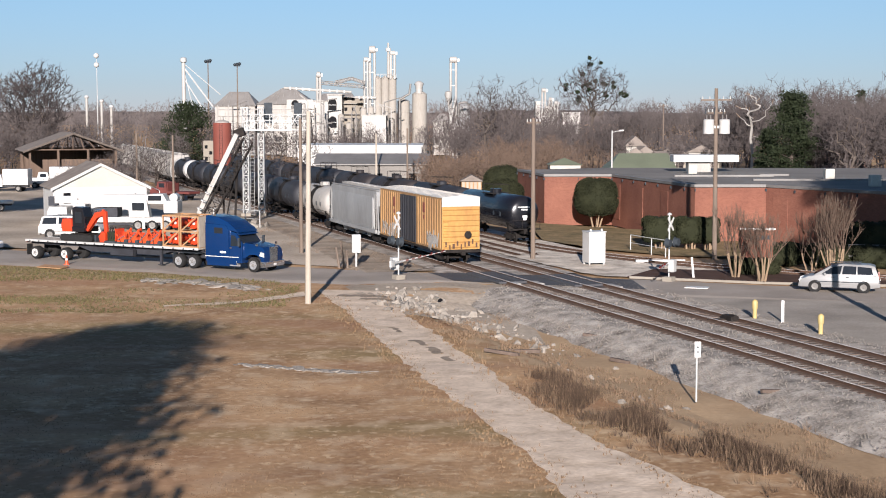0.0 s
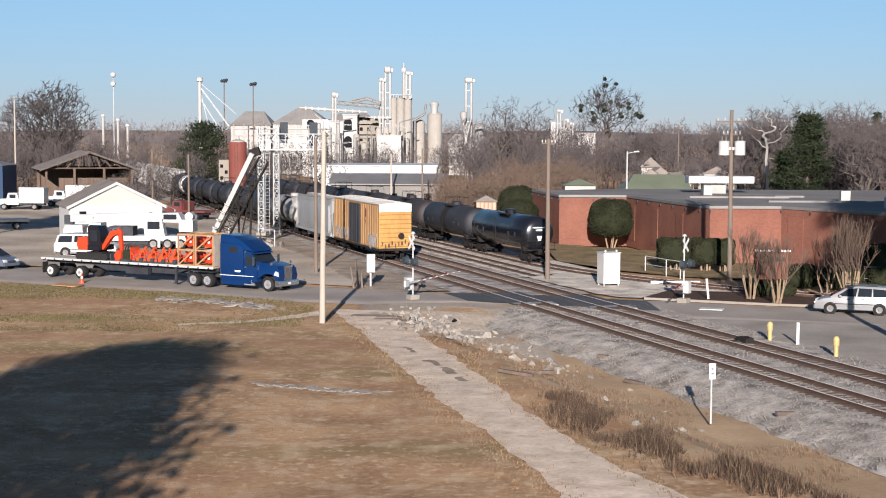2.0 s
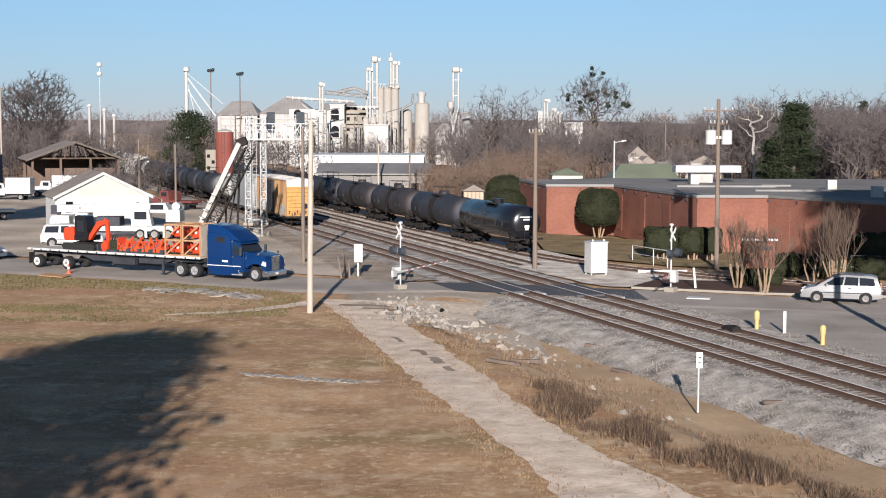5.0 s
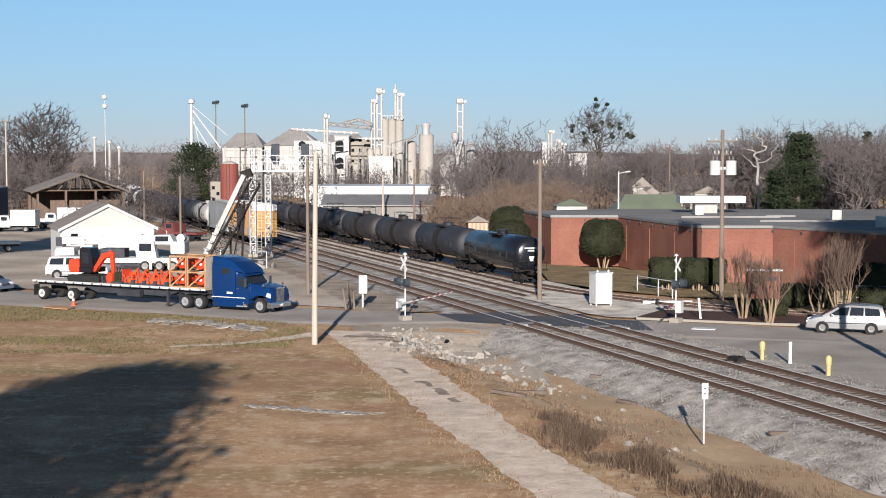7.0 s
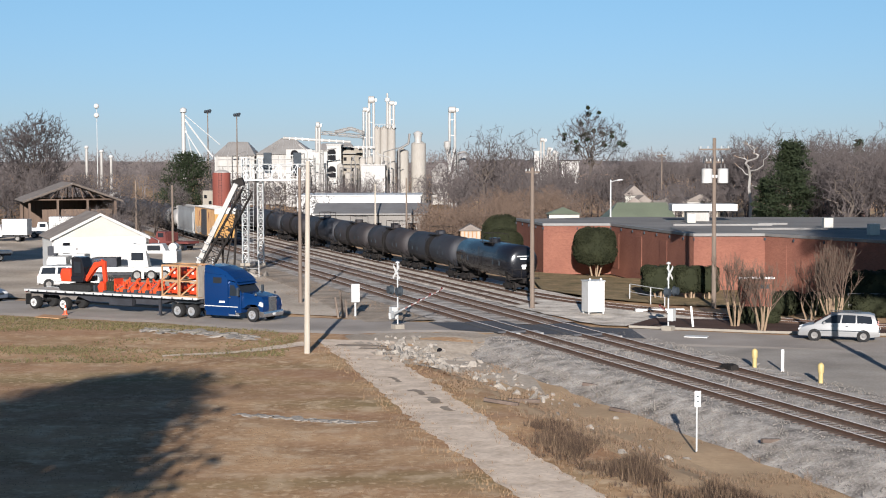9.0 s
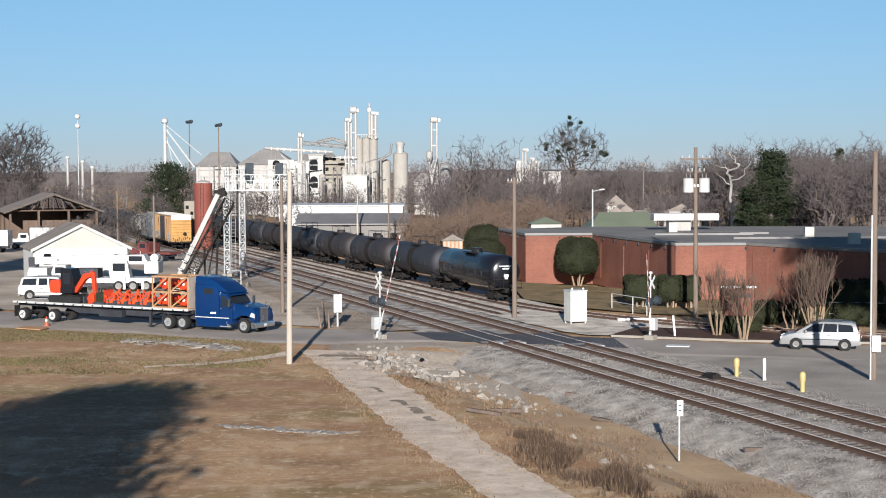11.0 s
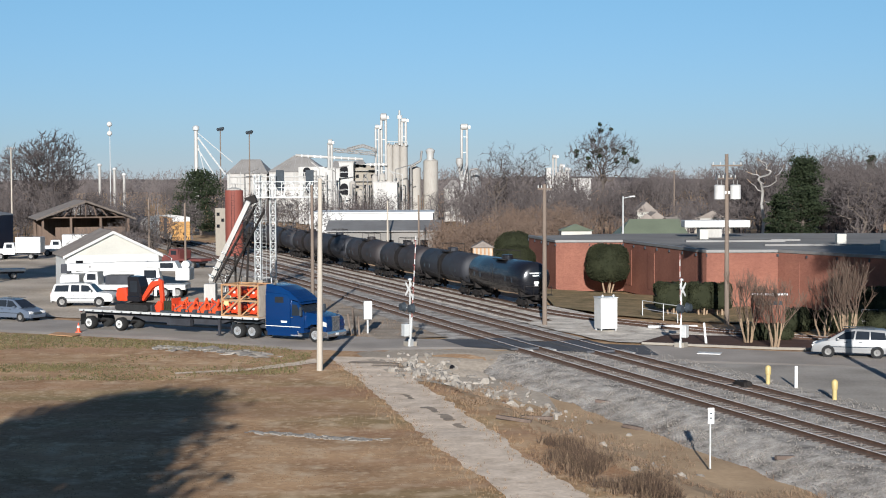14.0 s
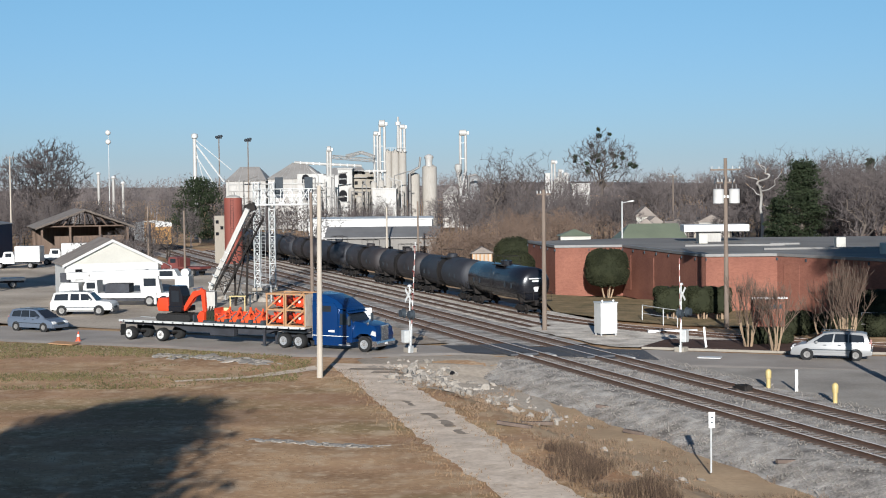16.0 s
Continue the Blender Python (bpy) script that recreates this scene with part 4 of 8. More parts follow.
        for k in range(4):
            part("marker_light", box(B(), (-1.5 - 0.05 * k, sg * (0.2 + 0.25 * k), 2.9 + 0.02 * k), (0.08, 0.1, 0.05)), M["yellow"], t)
        part("mud_guard", flank(B(), [(-4.95, 1.12), (-5.2, 1.16), (-6.9, 1.16), (-7.2, 1.1), (-7.25, 0.7), (-7.22, 0.7), (-7.15, 1.08), (-6.9, 1.13), (-5.2, 1.13), (-4.95, 1.09)], lambda z: 0.28), M["mark"], t,
             m=pose(0, sg * 0.95, 0))
        part("logo_plate", box(B(), (-2.6, sg * 1.256, 1.35), (0.5, 0.02, 0.14)), M["sign_white"], t)
    part("headlamp_roof", box(B(), (-3.6, -0.9, 3.99), (0.16, 0.16, 0.1)), M["chrome"], t)
    part("roof_sign", box(B(), (-2.75, 0, 3.66), (0.5, 0.9, 0.06), (0, 22, 0)), M["sign_white"], t)
    g = part("grille", box(B(), (0.96, 0, 1.26), (0.07, 0.9, 0.95)), M["mark"], t, bevel=0.015)
    for k in range(8):
        part("grille_bar", box(B(), (1.005, -0.385 + k * 0.11, 1.26), (0.03, 0.035, 0.92)), M["chrome"], g)
    part("grille_frame", box(B(), (0.98, 0, 1.77), (0.1, 1.0, 0.08)), M["chrome"], g)
    b = part("bumper", flank(B(), [(0.66, 0.36), (1.06, 0.38), (1.1, 0.62), (1.04, 0.78), (0.66, 0.8)], lambda z: 1.2), M["chrome"], t, "chrome front bumper", bevel=0.03)
    part("plate", box(B(), (1.11, 0, 0.56), (0.02, 0.3, 0.15)), M["sign_white"], b)
    part("frame_rails", box(B(), (-3.3, 0, 0.85), (8.0, 0.85, 0.26)), M["dark_frame"], t)
    part("fifth_wheel", lathe(B(), [(1.05, 0.45), (1.2, 0.5)], "z", 16, (-6.0, 0, 0)), M["under"], t)
    for sg in (-1, 1):
        part("exhaust", tube(B(), (-4.4, sg * 0.9, 0.8), (-4.4, sg * 0.9, 3.6), 0.08, seg=10), M["chrome"], t, smooth=True)
    for sg in (-1, 1):
        wheel(t, 0, sg * 1.03, 0.51, 0.29, M["alu"])
        for x in (-5.45, -6.75):
            wheel(t, x, sg * 0.92, 0.51, 0.56, M["alu"])
    return t


def trailer():
    t = thing("flatbed_trailer", "long dark flatbed trailer with planked deck and spread axles", "trailer", m=truck_pose())
    x0, x1 = -21.9, -4.85
    d = part("deck", box(B(), ((x0 + x1) / 2, 0, 1.44), (x1 - x0, 2.3, 0.08)), M["deck"], t)
    for k in range(9):
        part("plank", box(B(), ((x0 + x1) / 2, -1.02 + 0.255 * k, 1.49), (x1 - x0 - 0.05, 0.235, 0.03)), M["deck"], d)
    for sg in (-1, 1):
        part("side_rail", box(B(), ((x0 + x1) / 2, sg * 1.24, 1.45), (x1 - x0, 0.08, 0.16)), M["galv"], t, "pale metal side rail")
        for k in range(18):
            part("stake_pocket", box(B(), (x0 + 0.5 + k * 0.95, sg * 1.295, 1.42), (0.1, 0.03, 0.12)), M["dark_frame"], t)
        beam = [(x0, 1.36), (x1, 1.36), (x1, 1.16), (-7.9, 1.1), (-9.0, 0.76), (-15.8, 0.76), (-16.9, 1.08), (x0, 1.12)]
        part("main_beam", flank(B(), beam, lambda z: 0.1), M["dark_frame"], t, m=pose(0, sg * 0.5, 0))
        part("landing_leg", box(B(), (-8.7, sg * 0.75, 0.68), (0.18, 0.16, 1.1)), M["dark_frame"], t)
        part("landing_foot", box(B(), (-8.7, sg * 0.75, 0.11), (0.4, 0.3, 0.05)), M["dark_frame"], t)
        part("toolbox", box(B(), (-12.2, sg * 0.98, 0.9), (2.2, 0.4, 0.5)), M["dark_frame"], t, bevel=0.02)
        part("mud_flap", box(B(), (-21.75, sg * 0.95, 0.72), (0.03, 0.6, 0.85)), M["tyre"], t)
        part("tail_lamp", box(B(), (x0 - 0.02, sg * 0.95, 1.3), (0.04, 0.3, 0.1)), M["red"], t)
        for x in (-17.9, -20.95):
            wheel(t, x, sg * 0.95, 0.5, 0.58, M["white"])
    part("rear_bar", box(B(), (x0 - 0.02, 0, 0.6), (0.1, 2.2, 0.12)), M["dark_frame"], t)
    for x in (-17.9, -20.95):
        part("axle", tube(B(), (x, -0.8, 0.5), (x, 0.8, 0.5), 0.08), M["under"], t)
    part("cross_member", box(B(), (-13.4, 0, 1.2), (16.5, 0.9, 0.1)), M["dark_frame"], t)
    return t


def excavator():
    t = thing("mini_excavator", "orange-red mini excavator with dark cab chained on the trailer", "excavator", m=truck_pose())
    z0, xc = 1.51, -16.9
    for sg in (-1, 1):
        tr = part("crawler_track", flank(B(), [(xc - 1.65, z0 + 0.22), (xc - 1.5, z0 + 0.02), (xc + 1.5, z0), (xc + 1.65, z0 + 0.22), (xc + 1.5, z0 + 0.5), (xc - 1.5, z0 + 0.5)], lambda z: 0.2), M["tyre"], t, bevel=0.03, m=pose(0, sg * 0.8, 0))
        for k in range(14):
            part("track_pad", box(B(), (xc - 1.45 + 0.223 * k, 0, z0 + 0.51), (0.12, 0.42, 0.04)), M["tyre"], tr)
    part("undercarriage", box(B(), (xc, 0, z0 + 0.4), (1.6, 1.3, 0.35)), M["under"], t)
    part("slew_ring", lathe(B(), [(z0 + 0.55, 0.5), (z0 + 0.72, 0.5)], "z", 20, (xc, 0, 0)), M["under"], t)
    part("house", box(B(), (xc - 0.35, 0, z0 + 0.92), (2.1, 1.7, 0.42)), M["black"], t, bevel=0.06)
    cw = [(xc - 1.5, z0 + 0.72), (xc - 1.62, z0 + 1.2), (xc - 1.45, z0 + 1.72), (xc - 0.55, z0 + 1.75), (xc - 0.45, z0 + 0.72)]
    part("counterweight", flank(B(), cw, lambda z: 0.9), M["orange_red"], t, "orange-red rounded engine cover", bevel=0.12, smooth=True)
    cabo = [(xc - 0.5, z0 + 1.1), (xc - 0.52, z0 + 2.55), (xc - 0.35, z0 + 2.65), (xc + 0.5, z0 + 2.62), (xc + 0.75, z0 + 1.9), (xc + 0.75, z0 + 1.0)]
    c = part("cab", flank(B(), cabo, lambda z: 0.48), M["black"], t, bevel=0.04, m=pose(0, -0.3, 0))
    for sg in (-1, 1):
        part("cab_window", box(B(), (xc + 0.1, sg * 0.485, z0 + 1.85), (0.7, 0.02, 0.85)), M["glass"], c)
    bm_ = B()
    pts = [(xc + 0.7, z0 + 1.0), (xc + 1.5, z0 + 2.0), (xc + 2.35, z0 + 2.35)]
    prism(bm_, [(xc + 0.55, z0 + 0.9), (xc + 0.8, z0 + 0.75), (xc + 1.75, z0 + 1.85), (xc + 2.5, z0 + 2.1), (xc + 2.5, z0 + 2.4), (xc + 1.55, z0 + 2.25)], -0.55, -0.25)
    part("boom", bm_, M["orange_red"], t, "orange-red bent boom", bevel=0.03)
    part("stick", prism(B(), [(xc + 2.25, z0 + 2.5), (xc + 2.62, z0 + 2.35), (xc + 2.72, z0 + 0.75), (xc + 2.45, z0 + 0.75)], -0.52, -0.28), M["orange_red"], t, bevel=0.03)
    part("bucket", flank(B(), [(xc + 2.25, z0 + 0.0), (xc + 2.1, z0 + 0.45), (xc + 2.45, z0 + 0.85), (xc + 2.8, z0 + 0.7), (xc + 2.75, z0 + 0.02)], lambda z: 0.4), M["orange_red"], t, bevel=0.04, m=pose(0, -0.4, 0))
    part("boom_cylinder", tube(B(), (xc + 0.75, -0.4, z0 + 1.15), (xc + 1.75, -0.4, z0 + 2.35), 0.07), M["chrome"], t)
    part("stick_cylinder", tube(B(), (xc + 1.5, -0.4, z0 + 2.4), (xc + 2.4, -0.4, z0 + 2.55), 0.06), M["chrome"], t)
    part("dozer_blade", box(B(), (xc + 1.9, 0, z0 + 0.3), (0.12, 1.9, 0.5)), M["mark"], t, bevel=0.02)
    part("blade_arm", box(B(), (xc + 1.4, 0, z0 + 0.25), (0.9, 0.5, 0.14)), M["mark"], t)
    return t


def wooden_crate(x, y, w, h, m0, two=True):
    t = thing("timber_crate", "open timber crate holding an orange machine part", "crate", "crates on the trailer", m0)
    z0, dp = 1.51, 1.1
    for a in (-w / 2, w / 2):
        for b in (-dp, dp):
            part("corner_post", box(B(), (x + a, y + b, z0 + h / 2), (0.09, 0.09, h)), M["crate"], t)
    for z in (0.05, h / 2, h - 0.05):
        for b in (-dp, dp):
            part("rail", box(B(), (x, y + b * 1.03, z0 + z), (w + 0.1, 0.05, 0.11)), M["crate"], t)
        for a in (-w / 2, w / 2):
            part("cross_rail", box(B(), (x + a * 1.03, y, z0 + z), (0.05, dp * 2, 0.11)), M["crate"], t)
    for k in range(2):
        b = B()
        zc = z0 + h * (0.25 + 0.5 * k)
        ang = math.degrees(math.atan2(h / 2, w))
        box(b, (x, y - dp * 1.06, zc), (math.hypot(w, h / 2) * 0.95, 0.04, 0.1), (0, -ang, 0))
        part("brace", b, M["crate"], t)
        m = B()
        lathe(m, [(y - 0.75, w * 0.1), (y - 0.7, w * 0.25), (y - 0.3, w * 0.27), (y + 0.5, w * 0.2)], "y", 16, (x + 0.08, 0, zc))
        o = part("machine_part", m, M["orange_red"], t, "round orange-red casting", smooth=True)
        # small white disc: the glare on the casting's hub, put in as colour
        part("hub_glare", lathe(B(), [(y - 0.78, w * 0.06), (y - 0.74, w * 0.08)], "y", 12, (x + 0.12, 0, zc)), M["sign_white"], o)
        part("machine_frame", box(B(), (x - 0.1, y - 0.45, zc - 0.3), (w * 0.8, 0.12, 0.14), (0, 14, 0)), M["orange_red"], t)
        part("machine_frame", box(B(), (x - w * 0.3, y - 0.4, zc), (0.12, 0.14, h * 0.36), (0, -18, 0)), M["orange_red"], t)
        part("tyre", lathe(B(), [(y + 0.55, 0.2), (y + 0.6, 0.42), (y + 0.85, 0.42), (y + 0.9, 0.2)], "y", 16, (x, 0, zc - 0.05)), M["tyre"], t)
    if not two:
        part("end_board", box(B(), (x + w / 2 + 0.07, y, z0 + h / 2), (0.04, dp * 2, h * 0.96)), M["deck"], t, "pale plywood end board")
    part("floor", box(B(), (x, y, z0 + 0.02), (w, dp * 2, 0.05)), M["crate"], t)
    return t


def orange_attachment(x, k, m0):
    """An orange mower arm folded on the deck."""
    t = thing("machine_attachment", "bright orange steel implement lying on the trailer deck", "implement", "orange implements", m0)
    z0 = 1.51
    y = -0.55 if k % 2 else 0.45
    lean = random.uniform(-28, 28)
    h = random.uniform(0.75, 1.2)
    part("skid", box(B(), (x, y, z0 + 0.07), (1.1, 0.7, 0.12)), M["mark"], t, bevel=0.02)
    part("deck_shell", flank(B(), [(x - 0.5, z0 + 0.13), (x - 0.42, z0 + 0.34 + 0.2 * h), (x + 0.1, z0 + 0.42 + 0.3 * h), (x + 0.5, z0 + 0.3), (x + 0.5, z0 + 0.13)], lambda z: 0.36), M["orange"], t, bevel=0.04, m=pose(0, y, 0))
    for q, (dx, dy) in enumerate(((-0.3, -0.3), (0.28, -0.33), (0.0, 0.28))):
        part("arm", box(B(), (x + dx, y + dy, z0 + 0.2 + h * 0.42), (0.13, 0.1, h * 0.9), (0, lean + (-34, 30, 8)[q], 0)), M["orange"], t, bevel=0.02)
    part("crossbar", box(B(), (x + 0.05, y - 0.36, z0 + h * 0.75), (0.85, 0.09, 0.12), (0, lean * 0.7 + 12, 0)), M["orange_red"], t, bevel=0.02)
    part("cylinder", tube(B(), (x - 0.35, y - 0.42, z0 + 0.3), (x + 0.3, y - 0.42, z0 + h * 0.8), 0.05, seg=8), M["chrome"], t)
    part("hose", tube(B(), (x - 0.1, y - 0.44, z0 + 0.15), (x - 0.3, y - 0.4, z0 + h * 0.9), 0.03, seg=6), M["tyre"], t)
    part("roller", lathe(B(), [(y - 0.42, 0.17), (y + 0.4, 0.17)], "y", 12, (x + 0.38, 0, z0 + 0.2)), M["mark"], t)
    part("pivot", lathe(B(), [(y - 0.46, 0.1), (y - 0.32, 0.1)], "y", 10, (x - 0.1, 0, z0 + h * 0.62)), M["orange_red"], t)
    return t


def engine_unit(m0):
    t = thing("pump_unit", "dark green and grey engine unit beside the excavator", "machine", m=m0)
    z0, x = 1.51, -13.6
    part("skid", box(B(), (x, -0.2, z0 + 0.08), (1.1, 1.4, 0.16)), M["mark"], t)
    part("engine", box(B(), (x, -0.3, z0 + 0.5), (0.8, 0.8, 0.7)), M["leaf"], t, bevel=0.05)
    for k in (-0.25, 0.0, 0.25):
        part("hose", tube(B(), (x + k, -0.75, z0 + 0.3), (x + k + 0.15, -0.6, z0 + 1.2), 0.05), M["under"], t)
    part("guard", box(B(), (x + 0.5, -0.3, z0 + 0.6), (0.06, 1.0, 1.0)), M["orange_red"], t)
    return t


TRUCK_THINGS = [tractor(), trailer(), excavator(), engine_unit(truck_pose())]
TRUCK_THINGS += [wooden_crate(-7.45, 0, 1.5, 2.35, truck_pose()), wooden_crate(-5.75, 0, 1.6, 2.35, truck_pose(), False)]
TRUCK_THINGS += [orange_attachment(-12.9 + 0.54 * k, k, truck_pose()) for k in range(9)]


def car(name, label, category, m, L, W, prof, green, paint, glass_panes, wr=0.34, wb=(0.95, 3.95), trim=None, rear_dark=True, group=""):
    """prof: lower body outline; green: upper outline; x runs from the rear at 0 to the nose at L."""
    t = thing(name, label, category, group, m)
    lw = lambda z: W / 2 - 0.10 * max(0.0, z - 0.75) - 0.12 * max(0, 0.45 - z)
    zb = max(z for _, z in prof)
    gw = lambda z: W / 2 - 0.06 - 0.32 * max(0.0, z - 0.95)
    part("body", flank(B(), prof, lw), paint, t, bevel=0.035, smooth=True)
    part("cabin", flank(B(), green, gw), paint, t, bevel=0.04, smooth=True)
    for sg in (-1, 1):
        for p in glass_panes["side"]:
            part("side_window", side_glass(p, gw, sg, 0.012), M["glass"], t)
        part("mirror", box(B(), (glass_panes["mirror"][0], sg * (W / 2 + 0.08), glass_panes["mirror"][1]), (0.14, 0.2, 0.14)), paint, t, bevel=0.03)
        part("headlight", box(B(), (L - 0.12, sg * (W / 2 - 0.28), 0.72), (0.26, 0.4, 0.17), (0, 25, 0)), M["sign_white"], t, bevel=0.03)
        part("tail_lamp", box(B(), (0.07, sg * (W / 2 - 0.14), 0.98), (0.14, 0.16, 0.4)), M["red"], t, bevel=0.02)
        for x in (wb[0] + 1.0, wb[0] + 1.9):
            part("door_handle", box(B(), (x, sg * (W / 2 + 0.0), 0.96), (0.18, 0.04, 0.04)), M["mark"], t)
        part("sill_trim", box(B(), ((wb[0] + wb[1]) / 2, sg * (W / 2 - 0.01), 0.38), (wb[1] - wb[0] - 0.8, 0.05, 0.14)), trim or paint, t, bevel=0.01)
        part("side_moulding", box(B(), (L * 0.48, sg * (W / 2 + 0.004), 0.66), (L * 0.6, 0.02, 0.05)), M["mark"], t)
        for x in wb:
            arch = B()
            lathe(arch, [(sg * (W / 2 - 0.2), wr + 0.07), (sg * (W / 2 + 0.004), wr + 0.07)], "y", 22, (x, 0, wr))
            part("wheel_arch", arch, M["tyre"], t)
            wheel(t, x, sg * (W / 2 - 0.09), wr, 0.21, M["fascia"])
    wx = glass_panes["wind"]
    part("windshield", cross_glass(wx[0], wx[1], wx[2], wx[3], gw(wx[1]) - 0.08, gw(wx[3]) - 0.1), M["glass"], t)
    rx = glass_panes["rear"]
    part("rear_window", cross_glass(rx[2], rx[3], rx[0], rx[1], gw(rx[3]) - 0.1, gw(rx[1]) - 0.08), M["glass"], t)
    part("front_bumper", box(B(), (L - 0.06, 0, 0.42), (0.2, W - 0.2, 0.26)), trim or paint, t, bevel=0.05)
    part("rear_bumper", box(B(), (0.04, 0, 0.46), (0.2, W - 0.16, 0.26)), trim or paint, t, bevel=0.05)
    part("grille", box(B(), (L + 0.02, 0, 0.66), (0.06, 0.8, 0.16)), M["mark"], t)
    part("plate", box(B(), (-0.07, 0, 0.8), (0.02, 0.32, 0.15)), M["sign_white"], t)
    for sg in (-1, 1):
        part("roof_rail", box(B(), (L * 0.42, sg * (W / 2 - 0.36), max(z for _, z in green) + 0.03), (L * 0.4, 0.04, 0.04)), M["mark"], t)
    return t


VAN_LOW = [(0.02, 0.35), (0.0, 0.8), (0.08, 1.1), (3.7, 1.08), (4.35, 0.98), (4.85, 0.78), (4.95, 0.55), (4.9, 0.3), (0.5, 0.26)]
VAN_UP = [(0.06, 1.05), (0.28, 1.66), (0.6, 1.75), (2.3, 1.78), (2.95, 1.68), (4.05, 1.05)]
VAN_GLASS = {"side": [[(0.38, 1.14), (0.5, 1.58), (1.35, 1.64), (1.35, 1.14)], [(1.43, 1.14), (1.43, 1.64), (2.2, 1.66), (2.3, 1.14)], [(2.4, 1.14), (2.3, 1.66), (2.85, 1.6), (3.5, 1.18), (3.5, 1.14)]],
             "wind": (4.0, 1.09, 3.0, 1.66), "rear": (0.08, 1.15, 0.27, 1.62), "mirror": (3.35, 1.16)}
SUV_LOW = [(0.02, 0.5), (0.0, 0.95), (0.06, 1.18), (4.0, 1.18), (5.0, 1.12), (5.25, 0.95), (5.3, 0.6), (5.2, 0.42), (0.4, 0.42)]
SUV_UP = [(0.05, 1.14), (0.22, 1.8), (0.45, 1.9), (3.0, 1.92), (3.3, 1.84), (3.95, 1.14)]
SUV_GLASS = {"side": [[(0.3, 1.24), (0.4, 1.74), (1.5, 1.78), (1.5, 1.24)], [(1.7, 1.24), (1.7, 1.78), (2.4, 1.78), (2.45, 1.24)], [(2.6, 1.24), (2.55, 1.78), (3.15, 1.74), (3.6, 1.3), (3.6, 1.24)]],
             "wind": (3.92, 1.2, 3.32, 1.82), "rear": (0.06, 1.24, 0.2, 1.76), "mirror": (3.45, 1.3)}

VAN_AT, VAN_TURN = Vector((26.9, 93.3, 0.03)), 163.0
VAN_DIR = Vector((math.cos(radians(VAN_TURN)), math.sin(radians(VAN_TURN)), 0))


def van_pose(d):
    p = VAN_AT + VAN_DIR * (d - 0.95)
    return pose(p.x, p.y, p.z, 0, 0, VAN_TURN)


VAN = car("minivan", "silver minivan with dark windows waiting at the crossing", "car", van_pose(0), 4.95, 1.95, VAN_LOW, VAN_UP, M["silver"], VAN_GLASS, 0.34, (0.95, 3.95), group="cars")


def grey_pose(d):
    p = Vector((-35.4, 120.3, 0.03)) + TRUCK_DIR * (d - 5.55)
    return pose(p.x, p.y, p.z, 0, 0, TRUCK_TURN)


GREY_VAN = car("minivan", "blue-grey minivan following the truck on the road", "car", grey_pose(0), 4.95, 1.9, VAN_LOW, VAN_UP, M["blue_silver"], VAN_GLASS, 0.34, (0.95, 3.95), group="cars")
car("sport_utility_vehicle", "white sport utility vehicle with grey lower trim parked in the yard", "car", pose(-36.1, 134.2, 0.02, 0, 0, -4) @ Matrix.Scale(1.09, 4), 5.3, 1.98, SUV_LOW, SUV_UP, M["white"], SUV_GLASS, 0.39, (1.0, 4.15), M["fascia"], group="cars")


